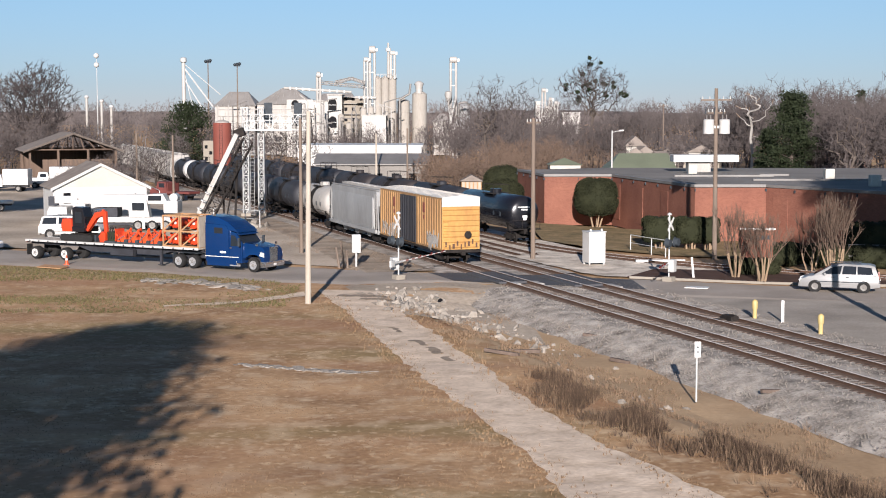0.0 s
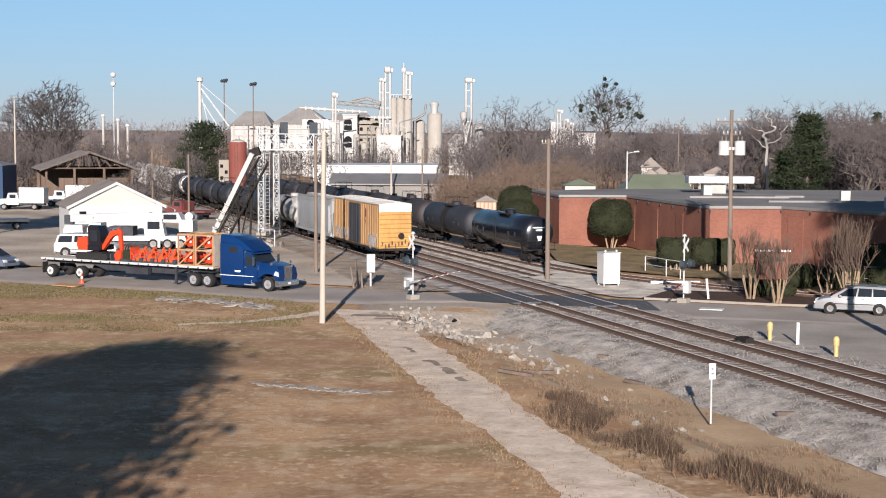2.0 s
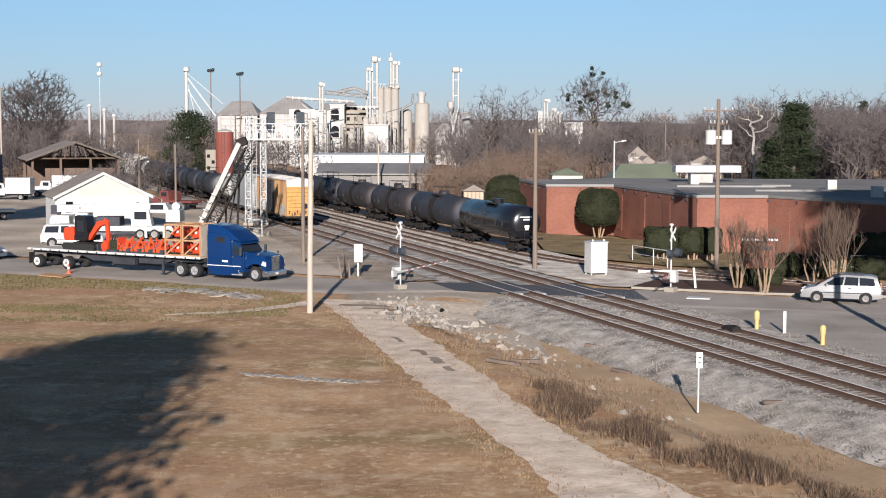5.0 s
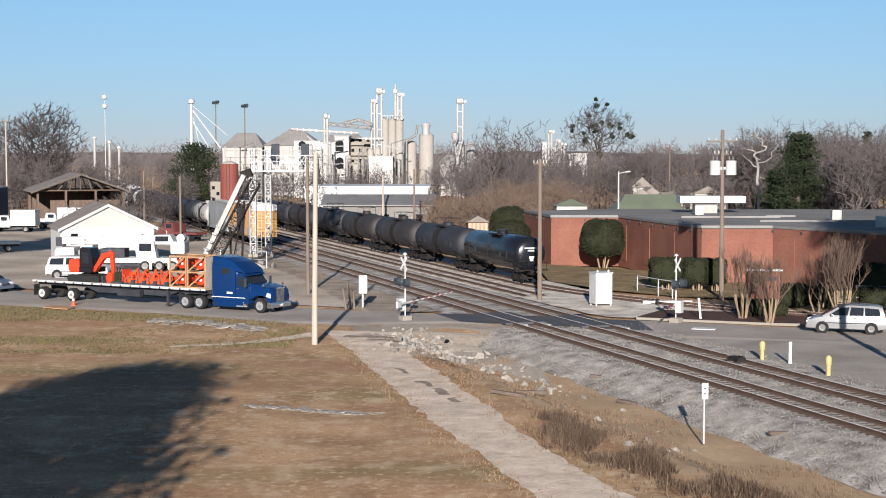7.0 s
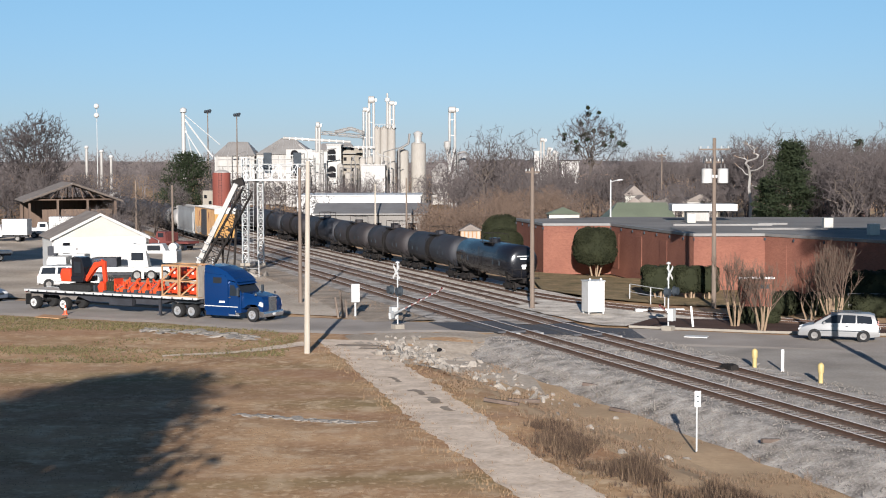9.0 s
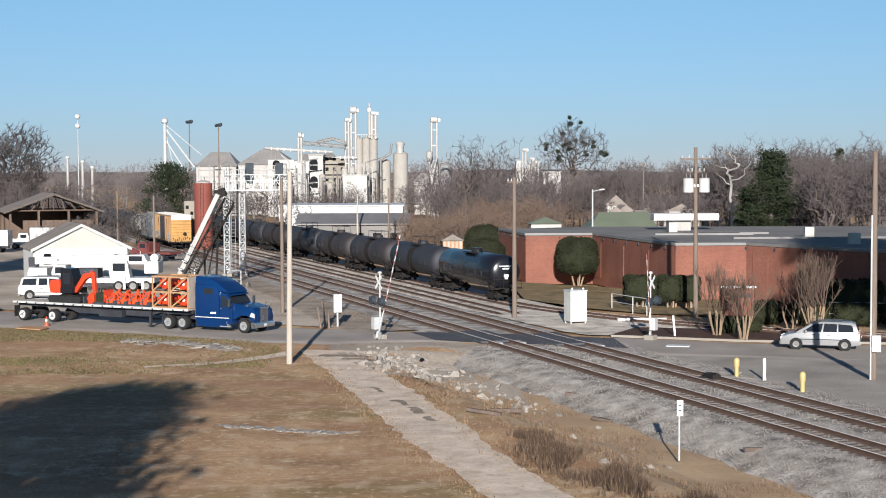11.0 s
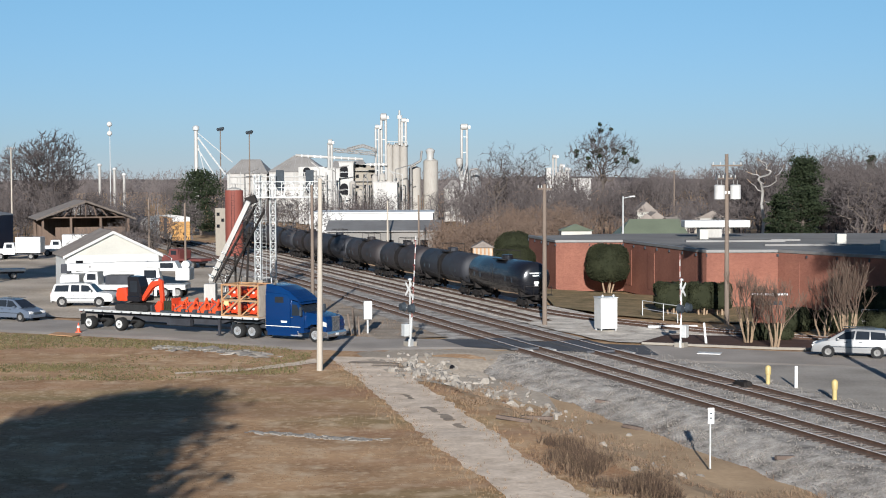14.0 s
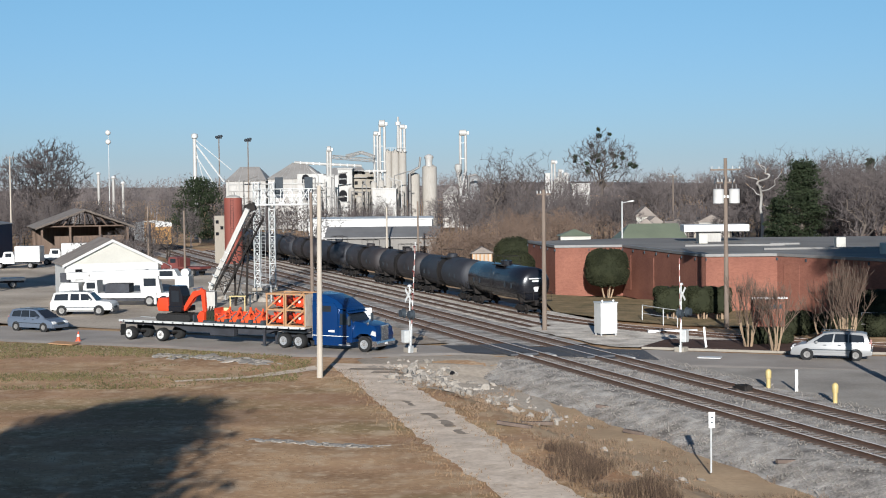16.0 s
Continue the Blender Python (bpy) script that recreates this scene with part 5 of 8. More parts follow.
def crane_truck():
    t = thing("mobile_crane", "white mobile crane truck with lowered telescopic boom", "crane", m=pose(-37.91, 144, 0.02, 0, 0, -3))
    part("carrier", box(B(), (6.3, 0, 1.05), (12.4, 2.3, 0.5)), M["white"], t, bevel=0.05)
    # chassis coloured dark, for the shaded gap under the carrier
    part("chassis_skirt", box(B(), (6.0, 0, 0.7), (10.5, 1.6, 0.35)), M["dark_frame"], t)
    part("road_cab", flank(B(), [(0.1, 0.9), (0.1, 1.9), (0.3, 2.3), (2.0, 2.3), (2.1, 0.9)], lambda z: 1.15), M["white"], t, bevel=0.06)
    part("rear_cab", flank(B(), [(2.5, 0.9), (2.4, 1.9), (2.7, 2.55), (3.8, 2.55), (3.9, 0.9)], lambda z: 1.0), M["white"], t, bevel=0.06)
    part("rear_cab_window", box(B(), (3.2, -1.01, 2.05), (0.85, 0.04, 0.6)), M["glass"], t)
    for k in range(3):
        part("boom_section", box(B(), (4.6 + 1.5 * k, 0, 2.95 + 0.03 * k), (8.0 - 1.8 * k, 0.75 + 0.1 * k, 0.7 + 0.12 * k)), M["white"], t, bevel=0.04)
    part("boom_head", box(B(), (0.4, 0, 2.8), (0.9, 0.6, 0.9)), M["dark_frame"], t, bevel=0.05)
    part("operator_cab", flank(B(), [(8.2, 1.3), (8.1, 2.2), (8.5, 2.95), (9.9, 2.95), (10.2, 1.3)], lambda z: 0.55), M["white"], t, bevel=0.05, m=pose(0, -0.75, 0))
    part("operator_window", box(B(), (9.1, -1.31, 2.35), (1.2, 0.04, 0.75)), M["glass"], t)
    part("upper_cab", flank(B(), [(9.4, 2.6), (9.9, 3.5), (11.4, 3.55), (11.9, 2.6)], lambda z: 0.8), M["white"], t, bevel=0.05)
    part("upper_window", box(B(), (10.6, -0.81, 3.15), (1.3, 0.04, 0.5)), M["glass"], t)
    part("counterweight", box(B(), (12.2, 0, 2.3), (1.4, 2.2, 1.2)), M["white"], t, bevel=0.1)
    part("winch_drum", lathe(B(), [(-0.6, 0.4), (0.6, 0.4)], "y", 16, (12.4, 0, 3.2)), M["galv"], t)
    # dark box added to stand for the shaded gap below the boom
    part("dark_gap_box", box(B(), (5.8, -0.2, 1.75), (2.4, 1.8, 0.9)), M["dark_frame"], t, bevel=0.04)
    for x in (2.2, 9.6, 11.4):
        part("outrigger", box(B(), (x, -1.2, 0.75), (0.25, 0.2, 1.1)), M["white"], t)
    for x in (1.2, 3.0, 9.0, 10.4, 11.7):
        for sg in (-1, 1):
            wheel(t, x, sg * 0.98, 0.52, 0.4, M["fascia"])
    part("boom_mark", box(B(), (3.6, -0.4, 3.0), (1.6, 0.03, 0.2)), M["fascia"], t)


crane_truck()


def old_truck(x, y, turn, paint, label, box_body=None):
    t = thing("work_truck", label, "truck", "parked trucks", pose(x, y, 0.02, 0, 0, turn))
    part("cab", flank(B(), [(3.3, 0.7), (3.3, 1.6), (3.55, 2.4), (4.9, 2.45), (5.1, 1.6), (5.1, 0.7)], lambda z: 1.1 - 0.1 * max(0, z - 1.6)), paint, t, bevel=0.05)
    part("hood", box(B(), (5.7, 0, 1.15), (1.4, 1.7, 0.85)), paint, t, bevel=0.08)
    part("windshield", cross_glass(5.1, 1.65, 4.92, 2.35, 0.95, 0.9), M["glass"], t)
    for sg in (-1, 1):
        part("side_window", box(B(), (4.2, sg * 1.06, 1.95), (0.9, 0.03, 0.55)), M["glass"], t)
    part("frame", box(B(), (2.8, 0, 0.75), (6.2, 0.9, 0.25)), M["dark_frame"], t)
    if box_body:
        part("cargo_box", box(B(), (1.4, 0, 2.1), (3.7, 2.3, 2.3)), box_body, t, bevel=0.04)
    else:
        part("flat_bed", box(B(), (1.4, 0, 1.05), (3.7, 2.2, 0.3)), paint, t, bevel=0.03)
        part("headboard", box(B(), (3.1, 0, 1.7), (0.1, 2.2, 1.1)), paint, t)
    for x_ in (1.0, 5.5):
        for sg in (-1, 1):
            wheel(t, x_, sg * 0.95, 0.45, 0.35, M["fascia"])


old_truck(-31.84, 191.29, 150, M["old_red"], "faded red flatbed truck parked by the tracks")
old_truck(-59.83, 215, 178, M["white"], "white box truck parked in the far yard", M["white"])
old_truck(-55.67, 225, 185, M["white"], "white box truck beside the open barn", M["white"])
old_truck(-50.06, 172, 200, M["white"], "white work truck beside the blue workshop")


def yellow_machine():
    t = thing("forklift", "yellow forklift parked in the yard behind the truck", "forklift", m=pose(-17.50, 122, 0.02, 0, 0, 8))
    part("chassis", box(B(), (0, 0, 0.8), (1.9, 1.1, 0.7)), M["yellow"], t, bevel=0.06)
    part("counterweight", box(B(), (-0.95, 0, 1.05), (0.5, 1.1, 0.9)), M["yellow"], t, bevel=0.1)
    for a in (-0.6, 0.6):
        for b in (-0.5, 0.5):
            part("cage_post", box(B(), (a, b, 1.75), (0.08, 0.08, 1.3)), M["yellow"], t)
    part("cage_roof", box(B(), (0, 0, 2.4), (1.4, 1.1, 0.07)), M["yellow"], t)
    part("mast", box(B(), (1.05, 0, 1.3), (0.14, 0.9, 2.3)), M["mark"], t)
    for x in (-0.65, 0.7):
        for sg in (-1, 1):
            wheel(t, x, sg * 0.5, 0.34, 0.22, M["fascia"])


yellow_machine()


# ---- poles, masts and crossing signals ----
def utility_pole(x, y, h, label, material, arms=((0.4, 2.4),), lean=0.0, r=0.17):
    t = thing("utility_pole", label, "pole", "utility poles", pose(x, y, 0, 0, lean, 0))
    part("shaft", tube(B(), (0, 0, -0.3), (0, 0, h), r, r * 0.68, 12), material, t, smooth=True)
    for d, w in arms:
        b = B()
        box(b, (0, -0.14, h - d), (w, 0.1, 0.12))
        a = part("crossarm", b, M["wood_pole"], t, bevel=0.01)
        for k in (-0.45, -0.22, 0.22, 0.45):
            part("insulator", lathe(B(), [(0, 0.03), (0.06, 0.06), (0.12, 0.03), (0.17, 0.05), (0.22, 0.02)], "z", 8, (k * w, -0.14, h - d + 0.06)), M["galv"], a)
    return t


utility_pole(-7.75, 88.1, 11.5, "tall bleached bare wooden pole standing at the lane", M["pale_pole"], (), 0.6, 0.19)
utility_pole(-11.05, 119.76, 11.0, "dark brown wooden pole behind the bleached one", M["wood_pole"], (), 0, 0.17)
utility_pole(7.57, 114.63, 11.0, "weathered wooden pole with a short crossarm by the siding", M["wood_pole"], ((0.35, 1.1),), 0, 0.2)
pr = utility_pole(21.91, 115.08, 13.3, "tall wooden pole carrying two white transformers", M["wood_pole"], ((0.9, 2.4), (1.9, 1.4)), -0.3, 0.2)
for k in (-0.62, 0.62):
    c = part("transformer", lathe(B(), [(0, 0.36), (0.04, 0.42), (1.05, 0.42), (1.1, 0.44), (1.16, 0.3)], "z", 18, (k, -0.3, 9.75)), M["white"], pr, "white transformer can", smooth=True)
    for q in (-0.15, 0.15):
        part("bushing", tube(B(), (k + q, -0.3, 10.9), (k + q, -0.3, 11.25), 0.05, 0.03), M["fascia"], c)
    part("bracket", box(B(), (k * 0.5, -0.15, 10.3), (0.5, 0.16, 0.2)), M["galv"], pr)
for k in (-0.9, -0.2, 0.5):
    part("cutout", tube(B(), (k, -0.25, 11.3), (k + 0.08, -0.25, 11.85), 0.045), M["mark"], pr)
pe = utility_pole(24.89, 79.52, 12.5, "wooden pole with a meter box beside the gravel lot", M["wood_pole"], (), 0, 0.2)
part("meter_box", box(B(), (0.05, -0.28, 2.0), (0.5, 0.25, 0.9)), M["galv"], pe, "grey meter box", bevel=0.02)
part("conduit", tube(B(), (-0.2, -0.2, 0), (-0.2, -0.2, 9), 0.05), M["galv"], pe)
for x, y, h, lab in ((-41.72, 205, 9.04, "thin wooden pole behind the white shed"), (-33.98, 190, 8.56, "wooden pole beside the tracks"),
                     (-8.17, 200, 8.56, "pale pole behind the parked tank cars"), (-3.73, 190, 9.43, "wooden pole behind the parked tank cars"),
                     (43.17, 280, 13.01, "far wooden pole before the woods"), (-77.16, 260, 17.47, "far pale pole by the bare trees")):
    utility_pole(x, y, h, lab, M["pale_pole"] if "pale" in lab else M["wood_pole"], ((0.3, 1.6),) if "far" in lab else (), 0, 0.16)


def lamp_post(x, y, h, label, heads=1):
    t = thing("street_lamp", label, "lamp post", "lamp posts", pose(x, y, 0))
    part("mast", tube(B(), (0, 0, 0), (0, 0, h), 0.14, 0.08, 8), M["galv"], t)
    if heads == 1:
        part("arm", tube(B(), (0, 0, h - 0.25), (1.0, -0.1, h), 0.05, 0.04, 6), M["galv"], t)
        part("lamp_head", box(B(), (1.15, -0.1, h), (0.75, 0.32, 0.16), (0, -6, 0), 0.7), M["white"], t, "flat cobra lamp head", bevel=0.03)
        return t
    for k in range(heads):
        part("lamp_head", lathe(B(), [(-0.75, 0.2), (-0.45, 0.65), (0.0, 0.8), (0.45, 0.65), (0.75, 0.2)], "z", 12, (0, -0.3, h - k * 2.6)), M["white"], t, "white round lamp head", smooth=True)
    return t


lamp_post(22.10, 185, 9.20, "grey lamp post behind the brick building")
lamp_post(-96.31, 420, 27.61, "tall thin mast with two white floodlights", 2)
for px, py in ((-101.74, 15.7), (-97.4, 14.5), (-94.6, 12.9)):
    b = thing("vent_stack", "white stubby stack above the far trees", "stack", "far stacks", pose(px, 430, 0))
    part("pipe", tube(B(), (0, 0, 0), (0, 0, py), 0.42, 0.36, 12), M["dirty_white"], b, smooth=True)
    part("cap", lathe(B(), [(0, 0.5), (0.3, 0.75), (0.8, 0.4)], "z", 12, (0, 0, py)), M["white"], b, smooth=True)


def lattice(bm, p0, p1, w, n, r=0.05, side=Vector((1, 0, 0)), up=None):
    """A square lattice mast or beam from p0 to p1, w wide."""
    p0, p1 = Vector(p0), Vector(p1)
    d = (p1 - p0).normalized()
    side = (side - d * side.dot(d)).normalized()
    other = d.cross(side)
    cs = [side * (a * w / 2) + other * (b * w / 2) for a, b in ((-1, -1), (1, -1), (1, 1), (-1, 1))]
    for c in cs:
        tube(bm, p0 + c, p1 + c, r, seg=5)
    for i in range(n):
        a, b = p0.lerp(p1, i / n), p0.lerp(p1, (i + 1) / n)
        for k in range(4):
            c, e = cs[k], cs[(k + 1) % 4]
            tube(bm, a + c, b + e if i % 2 == 0 else b + c, r * 0.6, seg=4) if i % 2 == 0 else tube(bm, a + e, b + c, r * 0.6, seg=4)
            tube(bm, b + c, b + e, r * 0.6, seg=4)


def signal_bridge():
    x, y = -20.21, 162.80
    t = thing("signal_bridge", "white galvanised cantilever signal bridge reaching over the tracks", "signal", m=pose(x, y, 0))
    for k in (-0.85, 0.85):
        b = B()
        lattice(b, (k, 0, 0), (k, 0, 12.0), 0.62, 16, 0.055)
        part("mast", b, M["galv"], t, "white lattice mast")
        part("footing", box(B(), (k, 0, 0.1), (1.1, 1.1, 0.5)), M["concrete"], t, bevel=0.04)
    b = B()
    lattice(b, (-1.1, 0, 10.4), (6.2, -0.6, 10.4), 1.7, 7, 0.06, Vector((0, 0, 1)))
    part("cantilever", b, M["galv"], t, "white lattice arm")
    b = B()
    box(b, (2.6, -0.9, 9.5), (7.0, 0.8, 0.06))
    for k in range(8):
        tube(b, (-0.6 + k * 0.95, -1.25, 9.5), (-0.6 + k * 0.95, -1.25, 10.6), 0.025, seg=4)
    tube(b, (-0.6, -1.25, 10.6), (6.1, -1.25, 10.6), 0.025, seg=4)
    part("walkway", b, M["galv"], t)
    for k in (1.6, 4.9):
        b = B()
        box(b, (k, 0.7, 11.4), (0.9, 0.2, 2.3))
        s = part("signal_head", b, M["mark"], t, "dark signal head", bevel=0.05)
        for z in (10.7, 11.4, 12.1):
            part("lens", lathe(B(), [(0.8, 0.16), (0.84, 0.16)], "y", 12, (k, 0, z)), M["lamp_red"], s)
    ladder(t, -0.1, -0.45, 0.2, 11.8, True, M["galv"])


signal_bridge()


def crossbuck_board(bm, x, z, y=-0.12):
    for a in (-45, 45):
        box(bm, (x, y + (0.02 if a > 0 else 0), z), (1.22, 0.02, 0.17), (0, a, 0))


def crossing_signal(x, y, label, turn):
    t = thing("crossing_signal", label, "crossing signal", "crossing signals", pose(x, y, 0, 0, 0, turn))
    part("foundation", box(B(), (0, 0, 0.12), (0.7, 0.7, 0.4)), M["concrete"], t, bevel=0.03)
    part("mast", tube(B(), (0, 0, 0.2), (0, 0, 4.5), 0.055, seg=10), M["galv"], t, smooth=True)
    b = B()
    crossbuck_board(b, 0, 3.9)
    part("crossbuck", b, M["sign_white"], t, "white crossed boards")
    b = B()
    box(b, (0, -0.1, 2.65), (1.5, 0.06, 0.06))
    arm = part("light_arm", b, M["galv"], t)
    for k in (-0.62, 0.62):
        part("hood", lathe(B(), [(-0.32, 0.26), (-0.1, 0.27), (-0.05, 0.34), (0.0, 0.34), (0.1, 0.15)], "y", 16, (k, -0.1, 2.65)), M["mark"], arm, "black flasher hood", smooth=True)
        part("lens", lathe(B(), [(-0.12, 0.15), (-0.09, 0.15)], "y", 14, (k, -0.12, 2.65)), M["lamp_red"], arm)
    b = B()
    box(b, (-0.1, -0.3, 1.1), (0.5, 0.42, 0.85))
    part("gate_motor", b, M["galv"], t, "silver gate machine", bevel=0.04)
    part("bell", lathe(B(), [(4.5, 0.05), (4.52, 0.16), (4.62, 0.14), (4.68, 0.03)], "z", 12), M["galv"], t, smooth=True)
    return t


def gate_arm(x, y, z, length, m):
    """Striped arm along +x from its pivot, with its short counterweight behind."""
    t = thing("gate_arm", "red and white striped crossing gate arm", "barrier", "crossing gates", m)
    n = int(length / 0.4)
    for i in range(n):
        b = B()
        k = 1 - 0.45 * i / n
        box(b, (0.35 + (i + 0.5) * 0.4, 0, 0), (0.4, 0.04, 0.09 * k))
        part("stripe", b, M["red"] if i % 2 else M["sign_white"], t)
    for q in (0.45, 0.7, 0.97):
        part("gate_lamp", lathe(B(), [(0.0, 0.06), (0.12, 0.06)], "z", 8, (length * q, 0, 0.03)), M["lamp_red"], t)
    b = B()
    box(b, (-0.35, 0, 0), (1.4, 0.09, 0.14))
    box(b, (-1.0, 0, -0.02), (0.5, 0.16, 0.45))
    part("counterweight", b, M["galv"], t, "silver counterweight", bevel=0.02)
    return t


SIG_L = (-2.60, 100.50)
SIG_R = (15.79, 99.14)
crossing_signal(*SIG_L, "railway crossing signal with crossed white boards, lane side", -60)
crossing_signal(*SIG_R, "railway crossing signal with crossed white boards, far side", 55)
GATES = [(gate_arm(0, 0, 0, 6.2, pose(SIG_L[0] + 0.1, SIG_L[1] - 0.35, 1.25)), (SIG_L[0] + 0.1, SIG_L[1] - 0.35, 1.25), 60),
         (gate_arm(0, 0, 0, 5.0, pose(SIG_R[0] - 0.1, SIG_R[1] - 0.35, 1.25)), (SIG_R[0] - 0.1, SIG_R[1] - 0.35, 1.25), -105)]


def equipment():
    x, y = 11.89, 110.32
    t = thing("signal_bungalow", "white steel signal equipment cabinet on short legs", "cabinet", m=pose(x, y, 0, 0, 0, 18))
    b = part("body", box(B(), (0, 0, 1.32), (1.35, 1.25, 2.3)), M["white"], t, bevel=0.03)
    part("door", box(B(), (-0.1, -0.64, 1.3), (1.0, 0.03, 2.0)), M["white"], b, bevel=0.01)
    part("lid", box(B(), (0, 0, 2.5), (1.45, 1.35, 0.08)), M["galv"], t, bevel=0.02)
    for k in (-0.45, 0.45):
        part("lifting_eye", lathe(B(), [(0, 0.05), (0.06, 0.1), (0.14, 0.08), (0.2, 0.02)], "z", 8, (k, -0.4, 2.54)), M["galv"], t)
        for q in (-0.5, 0.5):
            part("leg", box(B(), (k * 1.3, q, 0.1), (0.1, 0.1, 0.3)), M["galv"], t)
    x, y = -5.96, 108.69
    t = thing("relay_case", "small white relay case on a post beside the tracks", "cabinet", m=pose(x, y, 0, 0, 0, 10))
    part("case", box(B(), (0, 0, 1.75), (0.62, 0.5, 1.35)), M["white"], t, bevel=0.03)
    part("post", tube(B(), (0, 0, -0.1), (0, 0, 1.2), 0.08), M["galv"], t)
    for k, hh in ((-0.9, 1.9), (-0.62, 1.3), (-1.25, 1.5)):
        q = thing("fence_stake", "weathered leaning timber stake beside the relay case", "stake", "timber stakes", pose(x + k, y - 0.2, 0, 0, 7 * k, 0))
        part("stake", tube(B(), (0, 0, -0.1), (0, 0, hh), 0.09, 0.07, 7), M["wood_pole"], q)
    for gx, gy, hh, mt, lab in ((17.73, 81.03, 1.25, M["yellow"], "yellow domed gas marker post in the gravel"), (18.91, 79.49, 1.2, M["sign_white"], "slim white marker post in the gravel"),
                            (19.88, 75.19, 1.2, M["yellow"], "yellow domed gas marker post in the gravel")):
        q = thing("marker_post", lab, "post", "marker posts", pose(gx, gy, 0))
        if mt is M["yellow"]:
            part("post", tube(B(), (0, 0, -0.1), (0, 0, 0.7), 0.12, seg=12), mt, q, smooth=True)
            part("dome", lathe(B(), [(0.55, 0.16), (0.9, 0.17), (1.0, 0.13), (1.06, 0.04)], "z", 14), mt, q, smooth=True)
        else:
            part("post", box(B(), (0, 0, 0.55), (0.16, 0.1, 1.3)), mt, q, bevel=0.01)
    gx, gy = 10.79, 60.13
    q = thing("mile_sign", "white rectangular trackside sign on a thin steel post", "sign", m=pose(gx, gy, -0.15))
    part("post", tube(B(), (0, 0, -0.4), (0, 0, 2.1), 0.04, seg=8), M["galv"], q)
    part("board", box(B(), (0.02, -0.06, 1.8), (0.26, 0.02, 0.66)), M["sign_white"], q)
    for z in (1.7, 1.9):
        part("mark_bar", box(B(), (0.02, -0.074, z), (0.1, 0.006, 0.06)), M["mark"], q)
    for gx, gy, hh in ((17.84, 101.19, 1.5),):
        q = thing("marker_post", "leaning white flexible marker post by the mulch bed", "post", "marker posts", pose(gx, gy, 0, 0, -6, 0))
        part("post", box(B(), (0, 0, 0.7), (0.14, 0.06, 1.5)), M["sign_white"], q)
    gx, gy = 16.22, 80.36
    q = thing("switch_stand", "dark trackside switch machine between the rails", "switch machine", m=pose(gx, gy, 0, 0, 0, RAIL_TURN))
    part("case", box(B(), (0, 0, 0.12), (1.1, 0.5, 0.3)), M["under"], q, bevel=0.04)
    part("throw_rod", tube(B(), (0.2, 0, 0.06), (0.2, 1.3, 0.06), 0.03), M["under"], q)
    part("motor_cover", lathe(B(), [(0.0, 0.16), (0.45, 0.16)], "x", 10, (-0.6, 0, 0.2)), M["under"], q)


equipment()


# ---- brick building with stepped front ----
def brick_mat():
    m = mat("red_brick", (0.265, 0.115, 0.076), (0.17, 0.07, 0.05), 0.9, 0, 0.35, 5, 0.0, 0.6, spec=0.1)
    nd, ln = m.node_tree.nodes, m.node_tree.links
    b = nd["Principled BSDF"]
    old = b.inputs["Base Color"].links[0].from_socket
    co, mp, br = nd.new("ShaderNodeTexCoord"), nd.new("ShaderNodeMapping"), nd.new("ShaderNodeTexBrick")
    mp.inputs["Rotation"].default_value = (radians(90), 0, 0)
    ln.new(co.outputs["Object"], mp.inputs[0])
    ln.new(mp.outputs[0], br.inputs["Vector"])
    br.inputs["Scale"].default_value = 1.0
    br.inputs["Brick Width"].default_value, br.inputs["Row Height"].default_value, br.inputs["Mortar Size"].default_value = 0.21, 0.075, 0.008
    br.inputs["Color1"].default_value, br.inputs["Color2"].default_value, br.inputs["Mortar"].default_value = (1, 1, 1, 1), (0.78, 0.78, 0.78, 1), (1.15, 1.2, 1.25, 1)
    mx = nd.new("ShaderNodeMix")
    mx.data_type, mx.blend_type = "RGBA", "MULTIPLY"
    mx.inputs[0].default_value = 1.0
    ln.new(old, mx.inputs[6])
    ln.new(br.outputs[0], mx.inputs[7])
    ln.new(mx.outputs[2], b.inputs["Base Color"])
    return m


M["brick"] = brick_mat()
FRONT = [(9.2, 166), (11.2, 152), (18.2, 152), (22.3, 131.5), (22.9, 129.8), (29.2, 129.8), (36.5, 117.5), (52, 112), (75, 112)]


def wall_seg(parent, a, b, z0, z1, thick, material, name="wall", sink=0.0):
    a, b = Vector((*a, 0)), Vector((*b, 0))
    d = b - a
    bm = B()
    box(bm, (d.length / 2, thick / 2 - sink, (z0 + z1) / 2), (d.length, thick, z1 - z0))
    return part(name, bm, material, parent, m=pose(a.x, a.y, 0, 0, 0, math.degrees(math.atan2(d.y, d.x))))


